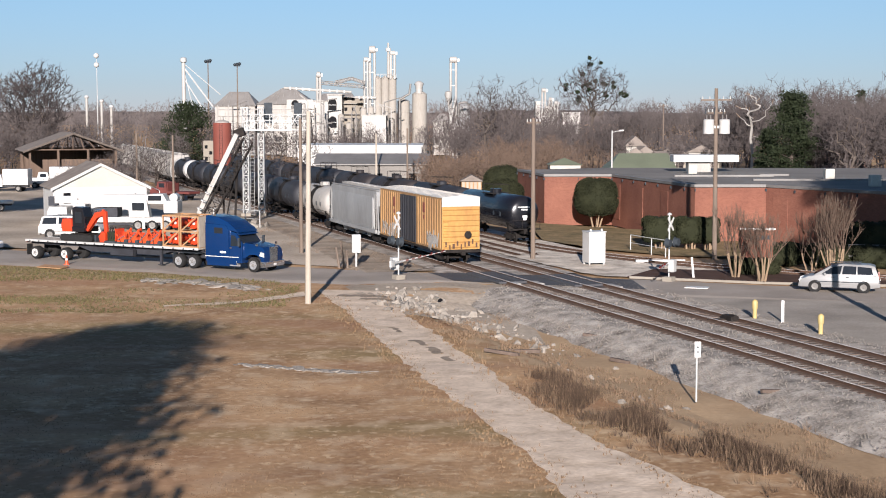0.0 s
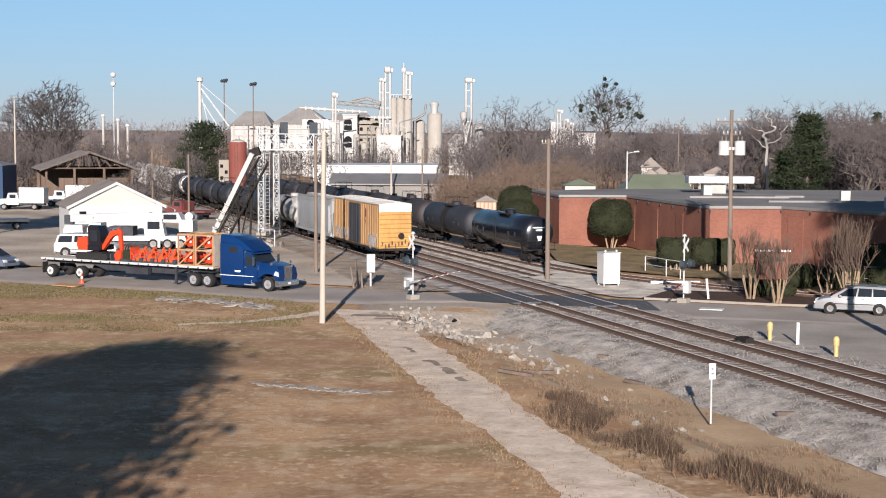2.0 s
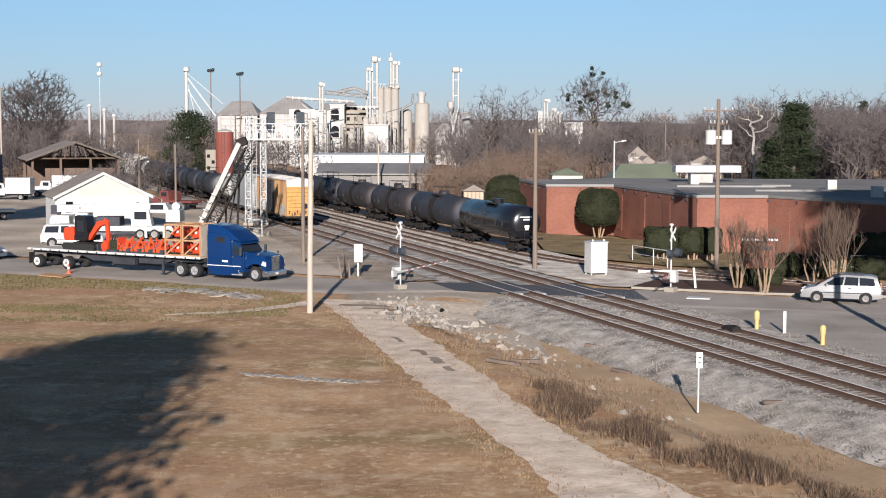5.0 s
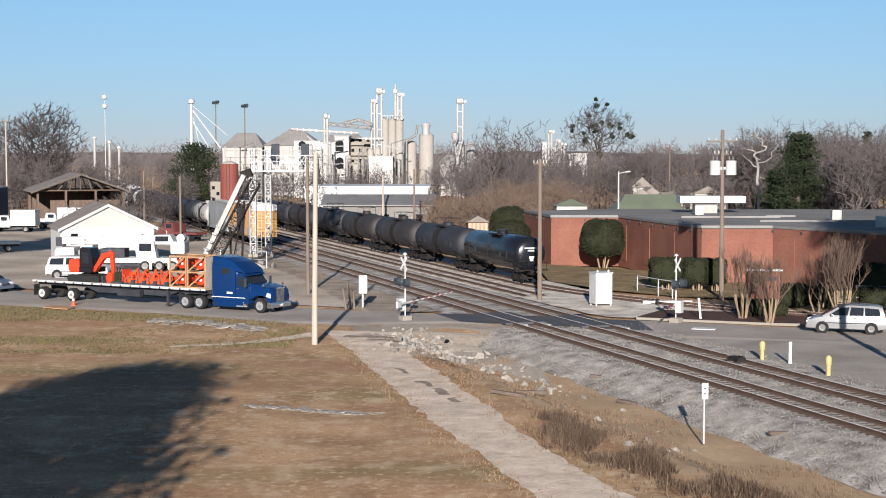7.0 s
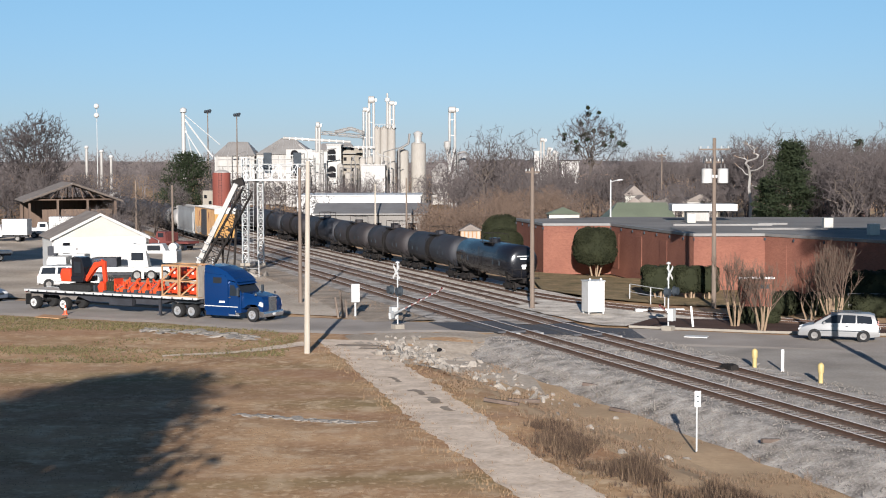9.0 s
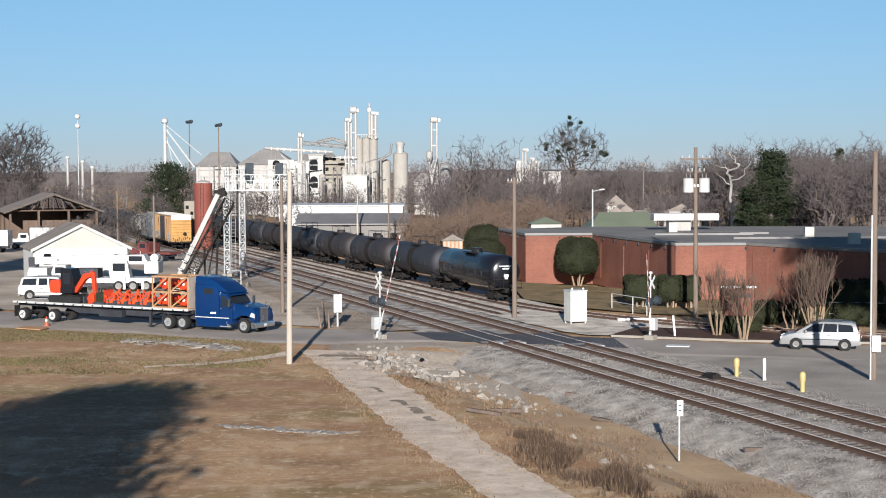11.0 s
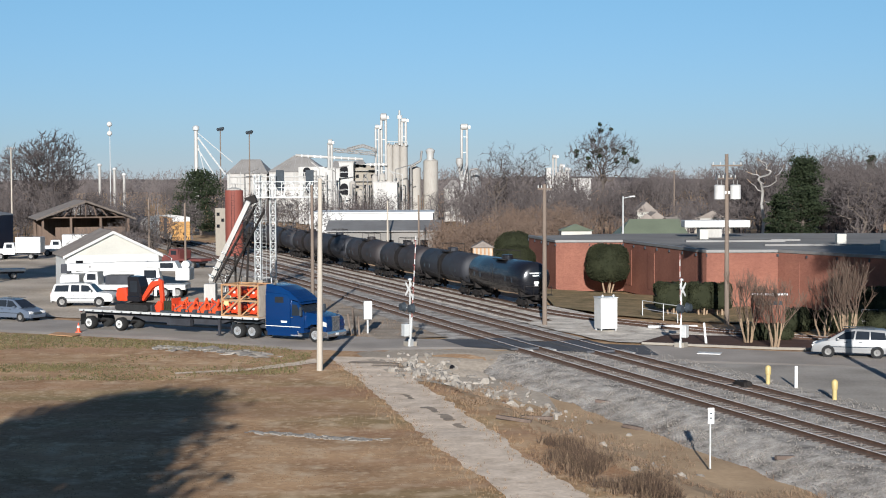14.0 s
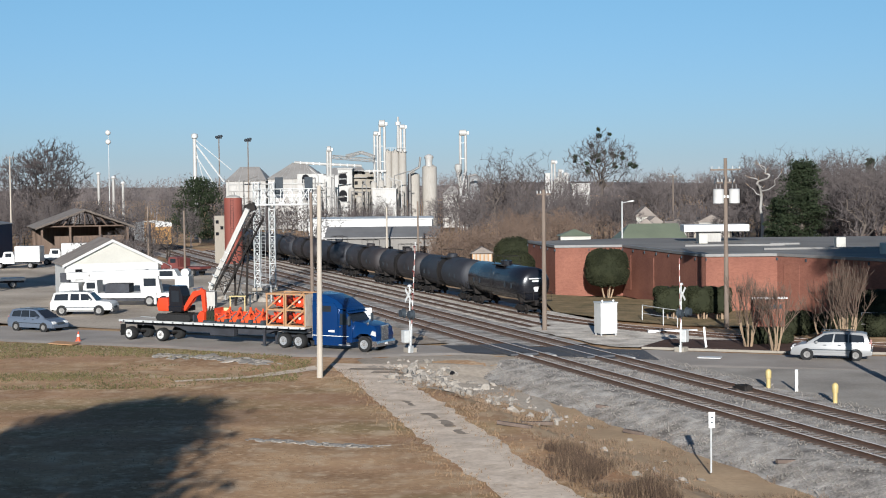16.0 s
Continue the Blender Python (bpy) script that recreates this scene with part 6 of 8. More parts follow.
def brick_building():
    t = thing("brick_building", "long low red brick building with flat grey roof", "building")
    for k, (a, b) in enumerate(zip(FRONT, FRONT[1:])):
        w = wall_seg(t, a, b, -0.2, 4.85, 0.3, M["brick"])
        f = wall_seg(t, a, b, 4.85, 5.1, 0.42, M["fascia"], "roof_edge", 0.08)
        d = (Vector(b) - Vector(a)).length
        if d > 5:
            n = int(d / 3.2)
            for i in range(n):
                x = (i + 0.5) * d / n
                if k in (1, 2, 5, 6) and i % 2 == 0:
                    q = B()
                    box(q, (x, -0.02, 2.35), (1.9, 0.05, 3.6))
                    part("recess_panel", q, M["brick"], w, bevel=0.01)
            for i in range(n + 1):
                q = B()
                box(q, (i * d / n, -0.06, 4.6), (0.09, 0.12, 0.25))
                part("scupper", q, M["mark"], w)
    q = B()
    tube(q, (10.4, 156.4, 0), (10.4, 156.4, 4.7), 0.1)
    part("downpipe", q, M["mark"], t)
    bm = B()
    vs = [bm.verts.new((x, y, 5.0)) for x, y in FRONT] + [bm.verts.new((85, 168, 5.0)), bm.verts.new((20, 172, 5.0))]
    bm.faces.new(vs)
    r = bmesh.ops.extrude_face_region(bm, geom=bm.faces[:])
    for v in [e for e in r["geom"] if isinstance(e, bmesh.types.BMVert)]:
        v.co.z -= 0.2
    part("roof", bm, M["roof_grey"], t)
    for x0, x1, y in ((24, 34, 148), (30, 52, 139), (33, 36, 150)):
        part("roof_curb", box(B(), ((x0 + x1) / 2, y, 5.08), (x1 - x0, 0.3, 0.2)), M["fascia"], t)
    for x, y in ((38.28, 128), (38, 142), (27, 155)):
        part("roof_vent", box(B(), (x, y, 5.5), (0.9, 0.9, 1.0)), M["cream"], t, bevel=0.04)
    for x in (29.17,):
        c = B()
        box(c, (x, 160, 6.49), (7.08, 2.6, 0.75))
        part("canopy", c, M["white"], t, "white flat roof hood", bevel=0.05)
        c = B()
        box(c, (x - 0.6, 160.3, 5.5), (2.4, 1.8, 1.2))
        part("canopy_base", c, M["dirty_white"], t)
    # windows near the far end
    for i in range(3):
        q = B()
        box(q, (40 + i * 5, 115.9 - 1.0 * i * 1.75, 2.6), (2.2, 0.12, 1.4), (0, 0, -19.5))
        part("window", q, M["dark_hole"], t)


brick_building()


def sign_wall():
    x, y = 22.99, 105
    t = thing("brick_sign", "brick monument sign with white cap behind bare shrubs", "sign", m=pose(x, y, 0))
    part("wall", box(B(), (0, 0, 1.5), (2.3, 0.4, 3.1)), M["brick"], t, bevel=0.02)
    part("cap", box(B(), (0, 0, 3.1), (2.6, 0.55, 0.12)), M["sign_white"], t)
    for k in range(5):
        part("letter_bar", box(B(), (-0.8 + 0.4 * k, -0.215, 2.5), (0.26, 0.03, 0.3)), M["mark"], t)
    x, y = 17.18, 112
    t = thing("concrete_barrier", "low white concrete barrier before the hedge", "barrier", m=pose(x, y, 0, 0, 0, 4))
    prism_b = prism(B(), [(-0.2, 0), (0.2, 0), (0.12, 0.2), (-0.12, 0.2)], -1.9, 1.9, "yz")
    part("block", prism_b, M["white"], t)


sign_wall()


def pipe_fence(pts, h, label, steel="galv"):
    t = thing("pipe_fence", label, "fence", "fences")
    for a, b in zip(pts, pts[1:]):
        q = B()
        tube(q, (*a, h), (*b, h), 0.035, seg=6)
        part("top_rail", q, M[steel], t)
        q = B()
        tube(q, (*a, h * 0.5), (*b, h * 0.5), 0.025, seg=6)
        part("mid_rail", q, M[steel], t)
    for p in pts:
        part("post", tube(B(), (*p, -0.1), (*p, h), 0.045, seg=7), M[steel], t)


pipe_fence([(16.17, 121.75), (17.41, 118.32), (18.26, 116.44)], 1.3, "grey pipe rail fence at the lawn's foot")
pipe_fence([(30.5 + 2.4 * i, 108 - 0.7 * i) for i in range(9)], 1.7, "grey chain-link fence posts and rails behind the bare trees", "fascia")
pipe_fence([(-24.6, 151.5), (-22.8, 150.2), (-21.0, 149.0), (-19.2, 147.6), (-17.6, 146.2)], 1.7, "grey steel fence by the conveyor's foot")
pipe_fence([(-44.11, 216.52), (-41.22, 207.40), (-37.98, 196.37), (-35.13, 186.46)], 1.6, "grey timber-rail fence by the yard")


# ---- white shed, open barn and yard buildings on the works side ----
def gable_building(name, label, m, W, L, eave, apex, wall, roof, gable=None, over=0.4, open_front=False, category="building"):
    t = thing(name, label, category, m=m)
    if not open_front:
        for y in (0, L):
            part("end_wall", box(B(), (0, y, eave / 2), (W, 0.2, eave)), wall, t)
            part("gable", prism(B(), [(-W / 2, eave), (W / 2, eave), (0, apex)], y - 0.12, y + 0.12), gable or wall, t)
        for x in (-W / 2, W / 2):
            part("side_wall", box(B(), (x, L / 2, eave / 2), (0.2, L - 0.2, eave)), wall, t)
    else:
        for x in (-W / 2 + 0.3, -W / 6, W / 6, W / 2 - 0.3):
            for y in (0.3, L - 0.3):
                part("post", box(B(), (x, y, eave / 2), (0.35, 0.35, eave)), wall, t)
        part("back_wall", box(B(), (0, L, eave / 2), (W, 0.2, eave)), wall, t)
        part("front_wall", box(B(), (0.8, 1.2, eave * 0.36), (W - 3.0, 0.2, eave * 0.72)), wall, t)
        part("side_wall", box(B(), (W / 2 - 0.3, L / 2, eave / 2), (0.2, L - 1, eave)), wall, t)
        for y in (0.3, L / 2):
            b = B()
            tube(b, (-W / 2, y, eave), (W / 2, y, eave), 0.12, seg=5)
            for k in range(-3, 4):
                x = k * W / 8
                tube(b, (x, y, eave), (x * 0.6, y, apex - (apex - eave) * abs(x * 0.6) / (W / 2)), 0.09, seg=5)
            part("truss", b, wall, t)
    s = (apex - eave) / (W / 2)
    for sg in (-1, 1):
        b = B()
        x1 = W / 2 + over
        prism(b, [(0, apex + 0.14), (sg * x1, apex + 0.14 - s * x1), (sg * x1, apex - s * x1), (0, apex)], -over, L + over)
        part("roof_slope", b, roof, t)
        b = B()
        prism(b, [(0, apex + 0.12), (sg * x1, apex + 0.12 - s * x1), (sg * x1, apex - 0.16 - s * x1), (0, apex - 0.16)], -over - 0.06, -over)
        part("barge_board", b, M["white"] if not open_front else M["bark"], t)
    return t


gb = gable_building("shed", "white painted shed with cream gable and brown-grey shingle roof", pose(-34.3, 150.2, 0, 0, 0, 22), 9.3, 8.0, 3.9, 6.2, M["white"], M["shingle"], M["cream"])
for k in range(10):
    if k == 4:
        continue
    part("letter_bar", box(B(), (-1.2 + 0.4 * k, -0.12, 2.75), (0.3, 0.03, 0.22)), M["fascia"], gb)
part("wall_emblem", lathe(B(), [(-0.15, 0.32), (-0.11, 0.32)], "y", 10, (3.5, 0, 2.85)), M["mark"], gb)
part("side_window", box(B(), (-3.4, -0.12, 2.8), (0.7, 0.04, 1.1)), M["dark_hole"], gb)
gable_building("open_barn", "old dark brown open-fronted timber barn", pose(-57.9, 235, 0, 0, 0, 20), 14.0, 16, 5.6, 8.16, M["barn_wood"], M["shingle"], None, 0.8, True, "barn")


def warehouse():
    t = thing("warehouse", "long white flat-roofed warehouse beyond the tank cars", "building", "works buildings")
    Y = 235
    x0, x1 = -22.10, -2.35
    part("wall", box(B(), ((x0 + x1) / 2, Y + 8, 6.08 / 2), (x1 - x0, 16, 6.08)), M["white"], t, bevel=0.05)
    part("roof", box(B(), ((x0 + x1) / 2, Y + 8, 6.17), (x1 - x0 + 0.4, 16.4, 0.2)), M["white"], t)
    t = thing("low_building", "low building with grey metal roof behind the tank cars", "building", "works buildings")
    Y = 205
    x0, x1 = -17.07, -0.95
    zt, ze = 5.58, 4.16
    part("wall", box(B(), ((x0 + x1) / 2, Y + 5, ze / 2), (x1 - x0 - 0.6, 10, ze)), M["roof_grey"], t)
    r = B()
    prism(r, [(Y - 0.5, ze), (Y - 0.5, ze + 0.18), (Y + 5, zt + 0.1), (Y + 10.5, ze + 0.18), (Y + 10.5, ze)], x0, x1, "yz")
    part("roof", r, M["fascia"], t)
    for k in range(6):
        part("window", box(B(), (x0 + 1.8 + k * 2.4, Y - 0.02, 2.4), (1.1, 0.1, 1.2)), M["dark_hole"], t)
    t = thing("green_roofed_building", "building with pale green hipped metal roof", "building", "works buildings")
    Y = 200
    x0, x1, ze, zt = 23.20, 33.22, 3.3, 5.80
    part("wall", box(B(), ((x0 + x1) / 2, Y + 5, ze / 2), (x1 - x0 - 1, 9, ze)), M["cream"], t)
    r = B()
    b0 = [r.verts.new(p) for p in ((x0, Y, ze), (x1, Y, ze), (x1, Y + 10, ze), (x0, Y + 10, ze))]
    b1 = [r.verts.new(p) for p in ((x0 + 2.2, Y + 5, zt), (x1 - 1, Y + 5, zt))]
    for f in ((b0[0], b0[1], b1[1], b1[0]), (b0[1], b0[2], b1[1]), (b0[2], b0[3], b1[0], b1[1]), (b0[3], b0[0], b1[0]), (b0[3], b0[2], b0[1], b0[0])):
        r.faces.new(f)
    part("roof", r, M["green_roof"], t)
    r = B()
    x = 16.98
    b0 = [r.verts.new(p) for p in ((x - 2.3, 193, 4.6), (x + 2.3, 193, 4.6), (x + 2.3, 197, 4.6), (x - 2.3, 197, 4.6))]
    ap = r.verts.new((x, 195, 5.49))
    for i in range(4):
        r.faces.new((b0[i], b0[(i + 1) % 4], ap))
    r.faces.new(b0[::-1])
    g = thing("green_gazebo", "small building with pointed green roof", "building", "works buildings")
    part("roof", r, M["green_roof"], g)
    part("wall", box(B(), (x, 195, 2.3), (4, 3.4, 4.6)), M["cream"], g)
    t = thing("tan_house", "small tan house behind clipped shrubs", "building", "works buildings")
    x, Y = 3.85, 185
    x = 4.4
    part("wall", box(B(), (x, Y, 1.4), (2.5, 3, 2.9)), M["crate"], t)
    part("roof", prism(B(), [(x - 1.5, 2.9), (x + 1.5, 2.9), (x, 3.7)], Y - 1.8, Y + 1.8), M["shingle"], t)
    for k in range(5):
        part("board", box(B(), (x - 1.0 + 0.5 * k, Y - 1.53, 1.4), (0.3, 0.06, 2.8)), M["pale_pole"], t)
    t = thing("blue_building", "blue metal-sided workshop at the far yard's edge", "building", "works buildings")
    part("wall", box(B(), (-73.0, 221, 3.2), (13, 7, 6.4)), M["blue_wall"], t)
    part("roof", prism(B(), [(-79.9, 6.4), (-66.1, 6.4), (-73.0, 7.6)], 217.2, 224.8), M["fascia"], t)
    part("door", box(B(), (-69, 217.46, 2.0), (3.6, 0.1, 4.0)), M["dark_hole"], t)
    t = thing("white_hut", "small white block hut beside the red silo", "building", "works buildings")
    part("wall", box(B(), (-34.48, 224, 7.23 / 2), (1.6, 2, 7.23)), M["concrete"], t)
    for k in range(3):
        part("window", box(B(), (-34.85 + 0.7 * (k % 2), 222.98, 6.3 - 0.9 * k), (0.45, 0.06, 0.5)), M["dark_hole"], t)


warehouse()


def silo_and_conveyor():
    Y = 222
    x, zt = -32.25, 9.95
    t = thing("red_silo", "tall rust-red steel silo with white top", "silo", m=pose(x, Y, 0))
    part("shell", lathe(B(), [(0, 1.36), (zt * 0.3, 1.36), (zt * 0.6, 1.36), (zt - 0.1, 1.36), (zt, 1.3)], "z", 28), M["rust_red"], t, smooth=True)
    for k in range(1, 5):
        part("hoop", lathe(B(), [(zt * k / 5 - 0.04, 1.38), (zt * k / 5 + 0.04, 1.38)], "z", 28), M["rust_red"], t)
    part("cap", lathe(B(), [(zt, 1.1), (zt + 0.15, 1.1), (zt + 0.45, 0.3), (zt + 0.9, 0.25)], "z", 20), M["dirty_white"], t, smooth=True)
    ladder(t, 0, -1.4, 0, zt, True)
    # inclined conveyor with a pale cover and a truss coloured dark, as in shade
    Y = 140
    p0, p1 = Vector((-22.77, Y, 1.97)), Vector((-19.25, Y + 3, 9.14))
    t = thing("inclined_conveyor", "steep loading conveyor with pale cover and dark truss", "conveyor")
    d = p1 - p0
    n = Vector((d.z, 0, -d.x)).normalized()
    b = B()
    ang = -math.degrees(math.atan2(d.z, d.x))
    box(b, (p0 + p1) / 2, (d.length, 0.8, 0.44), (0, ang, 0))
    cv = part("cover", b, M["dirty_white"], t, "pale sheet-metal cover", bevel=0.03)
    for k in range(10):
        part("cover_joint", box(B(), p0.lerp(p1, (k + 0.5) / 10), (0.05, 0.84, 0.48), (0, ang, 0)), M["galv"], cv)
    b = B()
    lattice(b, p0 + n * 1.05 + Vector((0, 0.3, 0)), p1 + n * 1.05 + Vector((0, 0.3, 0)), 1.0, 10, 0.07, Vector((0, 1, 0)))
    part("truss", b, M["under"], t, "steel truss coloured dark for its shade")
    part("leg", tube(B(), p0.lerp(p1, 0.75) + n, (p0.lerp(p1, 0.75).x + 0.6, Y + 2, 0), 0.12, seg=6), M["under"], t)
    part("leg", tube(B(), p0.lerp(p1, 0.4) + n, (p0.lerp(p1, 0.4).x + 0.8, Y + 2, 0), 0.12, seg=6), M["under"], t)
    part("brace", tube(B(), p0.lerp(p1, 0.75) + n, (p0.lerp(p1, 0.4).x + 0.8, Y + 2, 0), 0.08, seg=6), M["under"], t)
    b = B()
    box(b, p1 + Vector((0.15, 0, 0.35)), (1.0, 1.0, 0.8), (0, -20, 0))
    part("head_box", b, M["under"], t, bevel=0.05)
    b = B()
    box(b, (p0.x + 0.1, p0.y, p0.z / 2 - 0.2), (1.1, 1.4, p0.z - 0.4))
    part("boot", b, M["dirty_white"], t, bevel=0.05)


silo_and_conveyor()


# ---- the grain works far behind ----
def works():
    G0 = "grain works"

    def block(name, label, x0, x1, z0, z1, y, dep, material, category="building", cap=True):
        t = thing(name, label, category, G0)
        part("wall", box(B(), ((x0 + x1) / 2, y + dep / 2, (z0 + z1) / 2), (x1 - x0, dep, z1 - z0)), material, t)
        if cap:
            part("roof", box(B(), ((x0 + x1) / 2, y + dep / 2, z1 + 0.12), (x1 - x0 + 0.4, dep + 0.4, 0.25)), M["works_white"], t)
        return t

    def hall(label, x0, x1, xa, xb, eave, top, y, dep):
        """A broad storage hall under a hipped pale metal roof, ridge from xa to xb."""
        t = thing("storage_hall", label, "building", G0)
        part("wall", box(B(), ((x0 + x1) / 2, y + dep / 2, eave / 2), (x1 - x0, dep, eave)), M["dirty_white"], t)
        r = B()
        b0 = [r.verts.new(p) for p in ((x0 - 0.4, y - 0.4, eave), (x1 + 0.4, y - 0.4, eave), (x1 + 0.4, y + dep + 0.4, eave), (x0 - 0.4, y + dep + 0.4, eave))]
        b1 = [r.verts.new(p) for p in ((xa, y + dep / 2, top), (xb, y + dep / 2, top))]
        for f in ((b0[0], b0[1], b1[1], b1[0]), (b0[1], b0[2], b1[1]), (b0[2], b0[3], b1[0], b1[1]), (b0[3], b0[0], b1[0]), (b0[3], b0[2], b0[1], b0[0])):
            r.faces.new(f)
        roof = part("roof", r, M["pale_roof"], t, "pale ribbed metal roof")
        n = int((x1 - x0) / 1.6)
        for i in range(1, n):
            x = x0 + (x1 - x0) * i / n
            xr = min(max(x, xa), xb)
            part("seam", tube(B(), (x, y - 0.4, eave + 0.04), (xr, y + dep / 2, top + 0.04), 0.05, seg=4), M["works_white"], roof)
        for i in range(n):
            part("wall_post", box(B(), (x0 + (i + 0.5) * (x1 - x0) / n, y - 0.1, eave / 2), (0.22, 0.2, eave)), M["dirty_white"], t)
        return t

    def round_silo(label, x, r, z1, y, material, cone=1.0, seg=24):
        t = thing("silo", label, "silo", G0, pose(x, y, 0))
        part("shell", lathe(B(), [(0, r), (z1 * 0.5, r), (z1, r)], "z", seg), material, t, smooth=True)
        part("cone", lathe(B(), [(z1, r * 1.03), (z1 + cone, 0.35), (z1 + cone + 0.3, 0.3)], "z", seg), material, t)
        for k in range(1, 5):
            part("hoop", lathe(B(), [(z1 * k / 5, r + 0.05), (z1 * k / 5 + 0.15, r + 0.05)], "z", seg), material, t)
        return t

    def leg(label, x, y, z0, z1, w=1.2, r=0.42, cap=0.9):
        """Two round trunks side by side under one rounded head, tied by thin rings."""
        t = thing("elevator_leg", label, "elevator leg", G0, pose(x, y, 0))
        for k in (-0.5, 0.5):
            part("trunk", tube(B(), (k * w, 0, z0), (k * w, 0, z1), r, r, 10), M["works_white"], t, smooth=True)
        for i in range(max(2, int((z1 - z0) / 4))):
            part("tie_plate", box(B(), (0, 0, z0 + (i + 0.6) * 4), (w * 1.15, r * 1.4, 0.12)), M["galv"], t)
        part("head", lathe(B(), [(-w * 0.75, cap * 0.5), (-w * 0.6, cap), (w * 0.6, cap), (w * 0.75, cap * 0.5)], "x", 16, (0, 0, z1 + cap * 0.3)), M["works_white"], t, smooth=True)
        part("drive", box(B(), (w * 0.95, 0.2, z1 + cap * 0.2), (0.7, 0.9, 0.8)), M["galv"], t, bevel=0.08)
        return t

    def arch(t, xx, zc, y, hw, hh):
        b = B()
        pts = [(-hw, -hh), (hw, -hh)] + [(hw * math.cos(a), hh - hw + hw * math.sin(a)) for a in [math.pi * i / 8 for i in range(9)]]
        prism(b, [(xx + a, zc + c) for a, c in pts], y - 0.25, y + 0.1)
        w = part("arched_window", b, M["dark_hole"], t, "dark arched window")
        part("bar", box(B(), (xx, y - 0.28, zc - hh * 0.1), (hw * 2, 0.06, 0.12)), M["galv"], w)
        part("sill", box(B(), (xx, y - 0.3, zc - hh - 0.12), (hw * 2.5, 0.4, 0.22)), M["works_white"], w)

    # storage halls along the back
    hall("broad pale storage hall with hipped roof", -60.22, -49.40, -57.37, -52.11, 13.27, 17.28, 402, 16)
    hall("broad pale storage hall with pointed roof", -49.02, -33.79, -43.04, -39.62, 13.74, 18.39, 404, 18)
    hall("pale storage hall behind the mill", -33.98, -22.00, -32.04, -23.85, 13.77, 16.92, 410, 16)
    # concrete silos with their legs and spire
    for x in (-15.12, -13.21, -11.31):
        round_silo("tall pale concrete grain silo joined in a row", x, 1.0, 20.49, 382, M["concrete_pale"], 0.2)
    block("head_house", "pale concrete head house over the grain silos", -15.90, -10.46, 0, 20.22, 383, 5, M["concrete_pale"])
    leg("tall white elevator leg with rounded head on the silos", -16.46, 381, 11.44, 27.36, 1.15, 0.34, 0.95)
    leg("slim white elevator leg beside the silos", -18.05, 380, 11.46, 24.87, 0.8, 0.3, 0.6)
    leg("white elevator leg with tall spire on the silos", -11.20, 381, 20.15, 26.57, 0.95, 0.35, 0.6)
    t = thing("vent_stack", "slim white spire above the grain silos", "stack", G0)
    part("pipe", tube(B(), (-12.33, 381, 20.46), (-12.33, 381, 29.36), 0.45, 0.25, 10), M["works_white"], t, smooth=True)
    part("collar", lathe(B(), [(27.17, 0.7), (28.05, 0.7)], "z", 12, (-12.33, 381, 0)), M["galv"], t)
    b = B()
    for k in range(9):
        x = -15.61 + k * (-10.36 - -15.61) / 8
        tube(b, (x, 380.2, 20.30), (x, 380.2, 21.32), 0.06, seg=4)
    tube(b, (-15.61, 380.2, 21.32), (-10.36, 380.2, 21.32), 0.07, seg=4)
    rl = thing("roof_railing", "white railing round the top of the silos", "railing", G0)
    part("rail", b, M["works_white"], rl)
    leg("white elevator leg beside the mill", -30.22, 380, 14.23, 20.93, 0.75, 0.36, 0.8)
    # lone twin tower with cyclone and dryer
    leg("tall twin white elevator tower standing alone", 4.41, 380, 0, 24.75, 1.35, 0.34, 0.8)
    t = thing("dryer", "white grain dryer at the foot of the tower", "dryer", G0)
    part("case", box(B(), (4.77, 377, 8.74 / 2), (2.3, 2, 8.74)), M["works_white"], t, bevel=0.1)
    part("cyclone", lathe(B(), [(13.82, 0.25), (15.56, 0.9), (16.72, 0.9), (17.01, 0.3)], "z", 14, (3.12, 377, 0)), M["works_white"], t, smooth=True)
    part("spout", tube(B(), (3.10, 377, 13.82), (3.91, 377, 8.31), 0.28, seg=8), M["works_white"], t)
    part("spout", tube(B(), (5.15, 377, 15.54), (3.33, 377, 8.03), 0.22, seg=8), M["works_white"], t)
    # white mill with arched windows
    t = block("mill", "white mill building with dark arched windows", -31.77, -27.83, 0, 14.37, 380, 10, M["works_white"])
    t = block("mill", "white mill tower with dark arched windows", -28.02, -24.36, 0, 15.94, 381, 9, M["works_white"])
    for py in (13.61, 9.07):
        arch(t, -26.74, py, 381, 1.0, 1.5)
    t = block("mill", "white low mill wing with dark arched windows", -38.89, -32.10, 0, 14.90, 384, 9, M["works_white"], cap=False)
    for py in (13.44, 9.31):
        arch(t, -36.70, py, 384, 0.95, 1.35)
    b = B()
    for k in range(10):
        x = -55.92 + k * (-31.13 - -55.92) / 9
        tube(b, (x, 377.5, 0), (x, 377.5, 13.47), 0.13, seg=5)
    for z in (12.33, 10.60, 8.86):
        tube(b, (-55.92, 377.5, z), (-31.13, 377.5, z), 0.18, seg=5)
    fr = thing("pipe_rack", "white steel pipe rack before the mill wing", "pipe rack", G0)
    part("frame", b, M["works_white"], fr)
    # bins to the side of the silos
    round_silo("small weathered storage bin", -8.69, 1.6, 14.51, 392, M["concrete_pale"], 0.6)
    round_silo("pale round-topped storage bin", -4.43, 1.95, 16.42, 392, M["concrete_pale"], 1.0)
    t = thing("bin_head", "white rounded machine head on the storage bin", "machine", G0)
    part("head", lathe(B(), [(16.55, 0.9), (18.20, 0.95), (19.10, 1.3), (19.55, 0.9), (19.85, 0.2)], "z", 14, (-4.55, 391, 0)), M["works_white"], t, smooth=True)
    round_silo("grey storage bin with cone roof", 7.34, 1.7, 13.29, 396, M["grey_car"], 0.8)
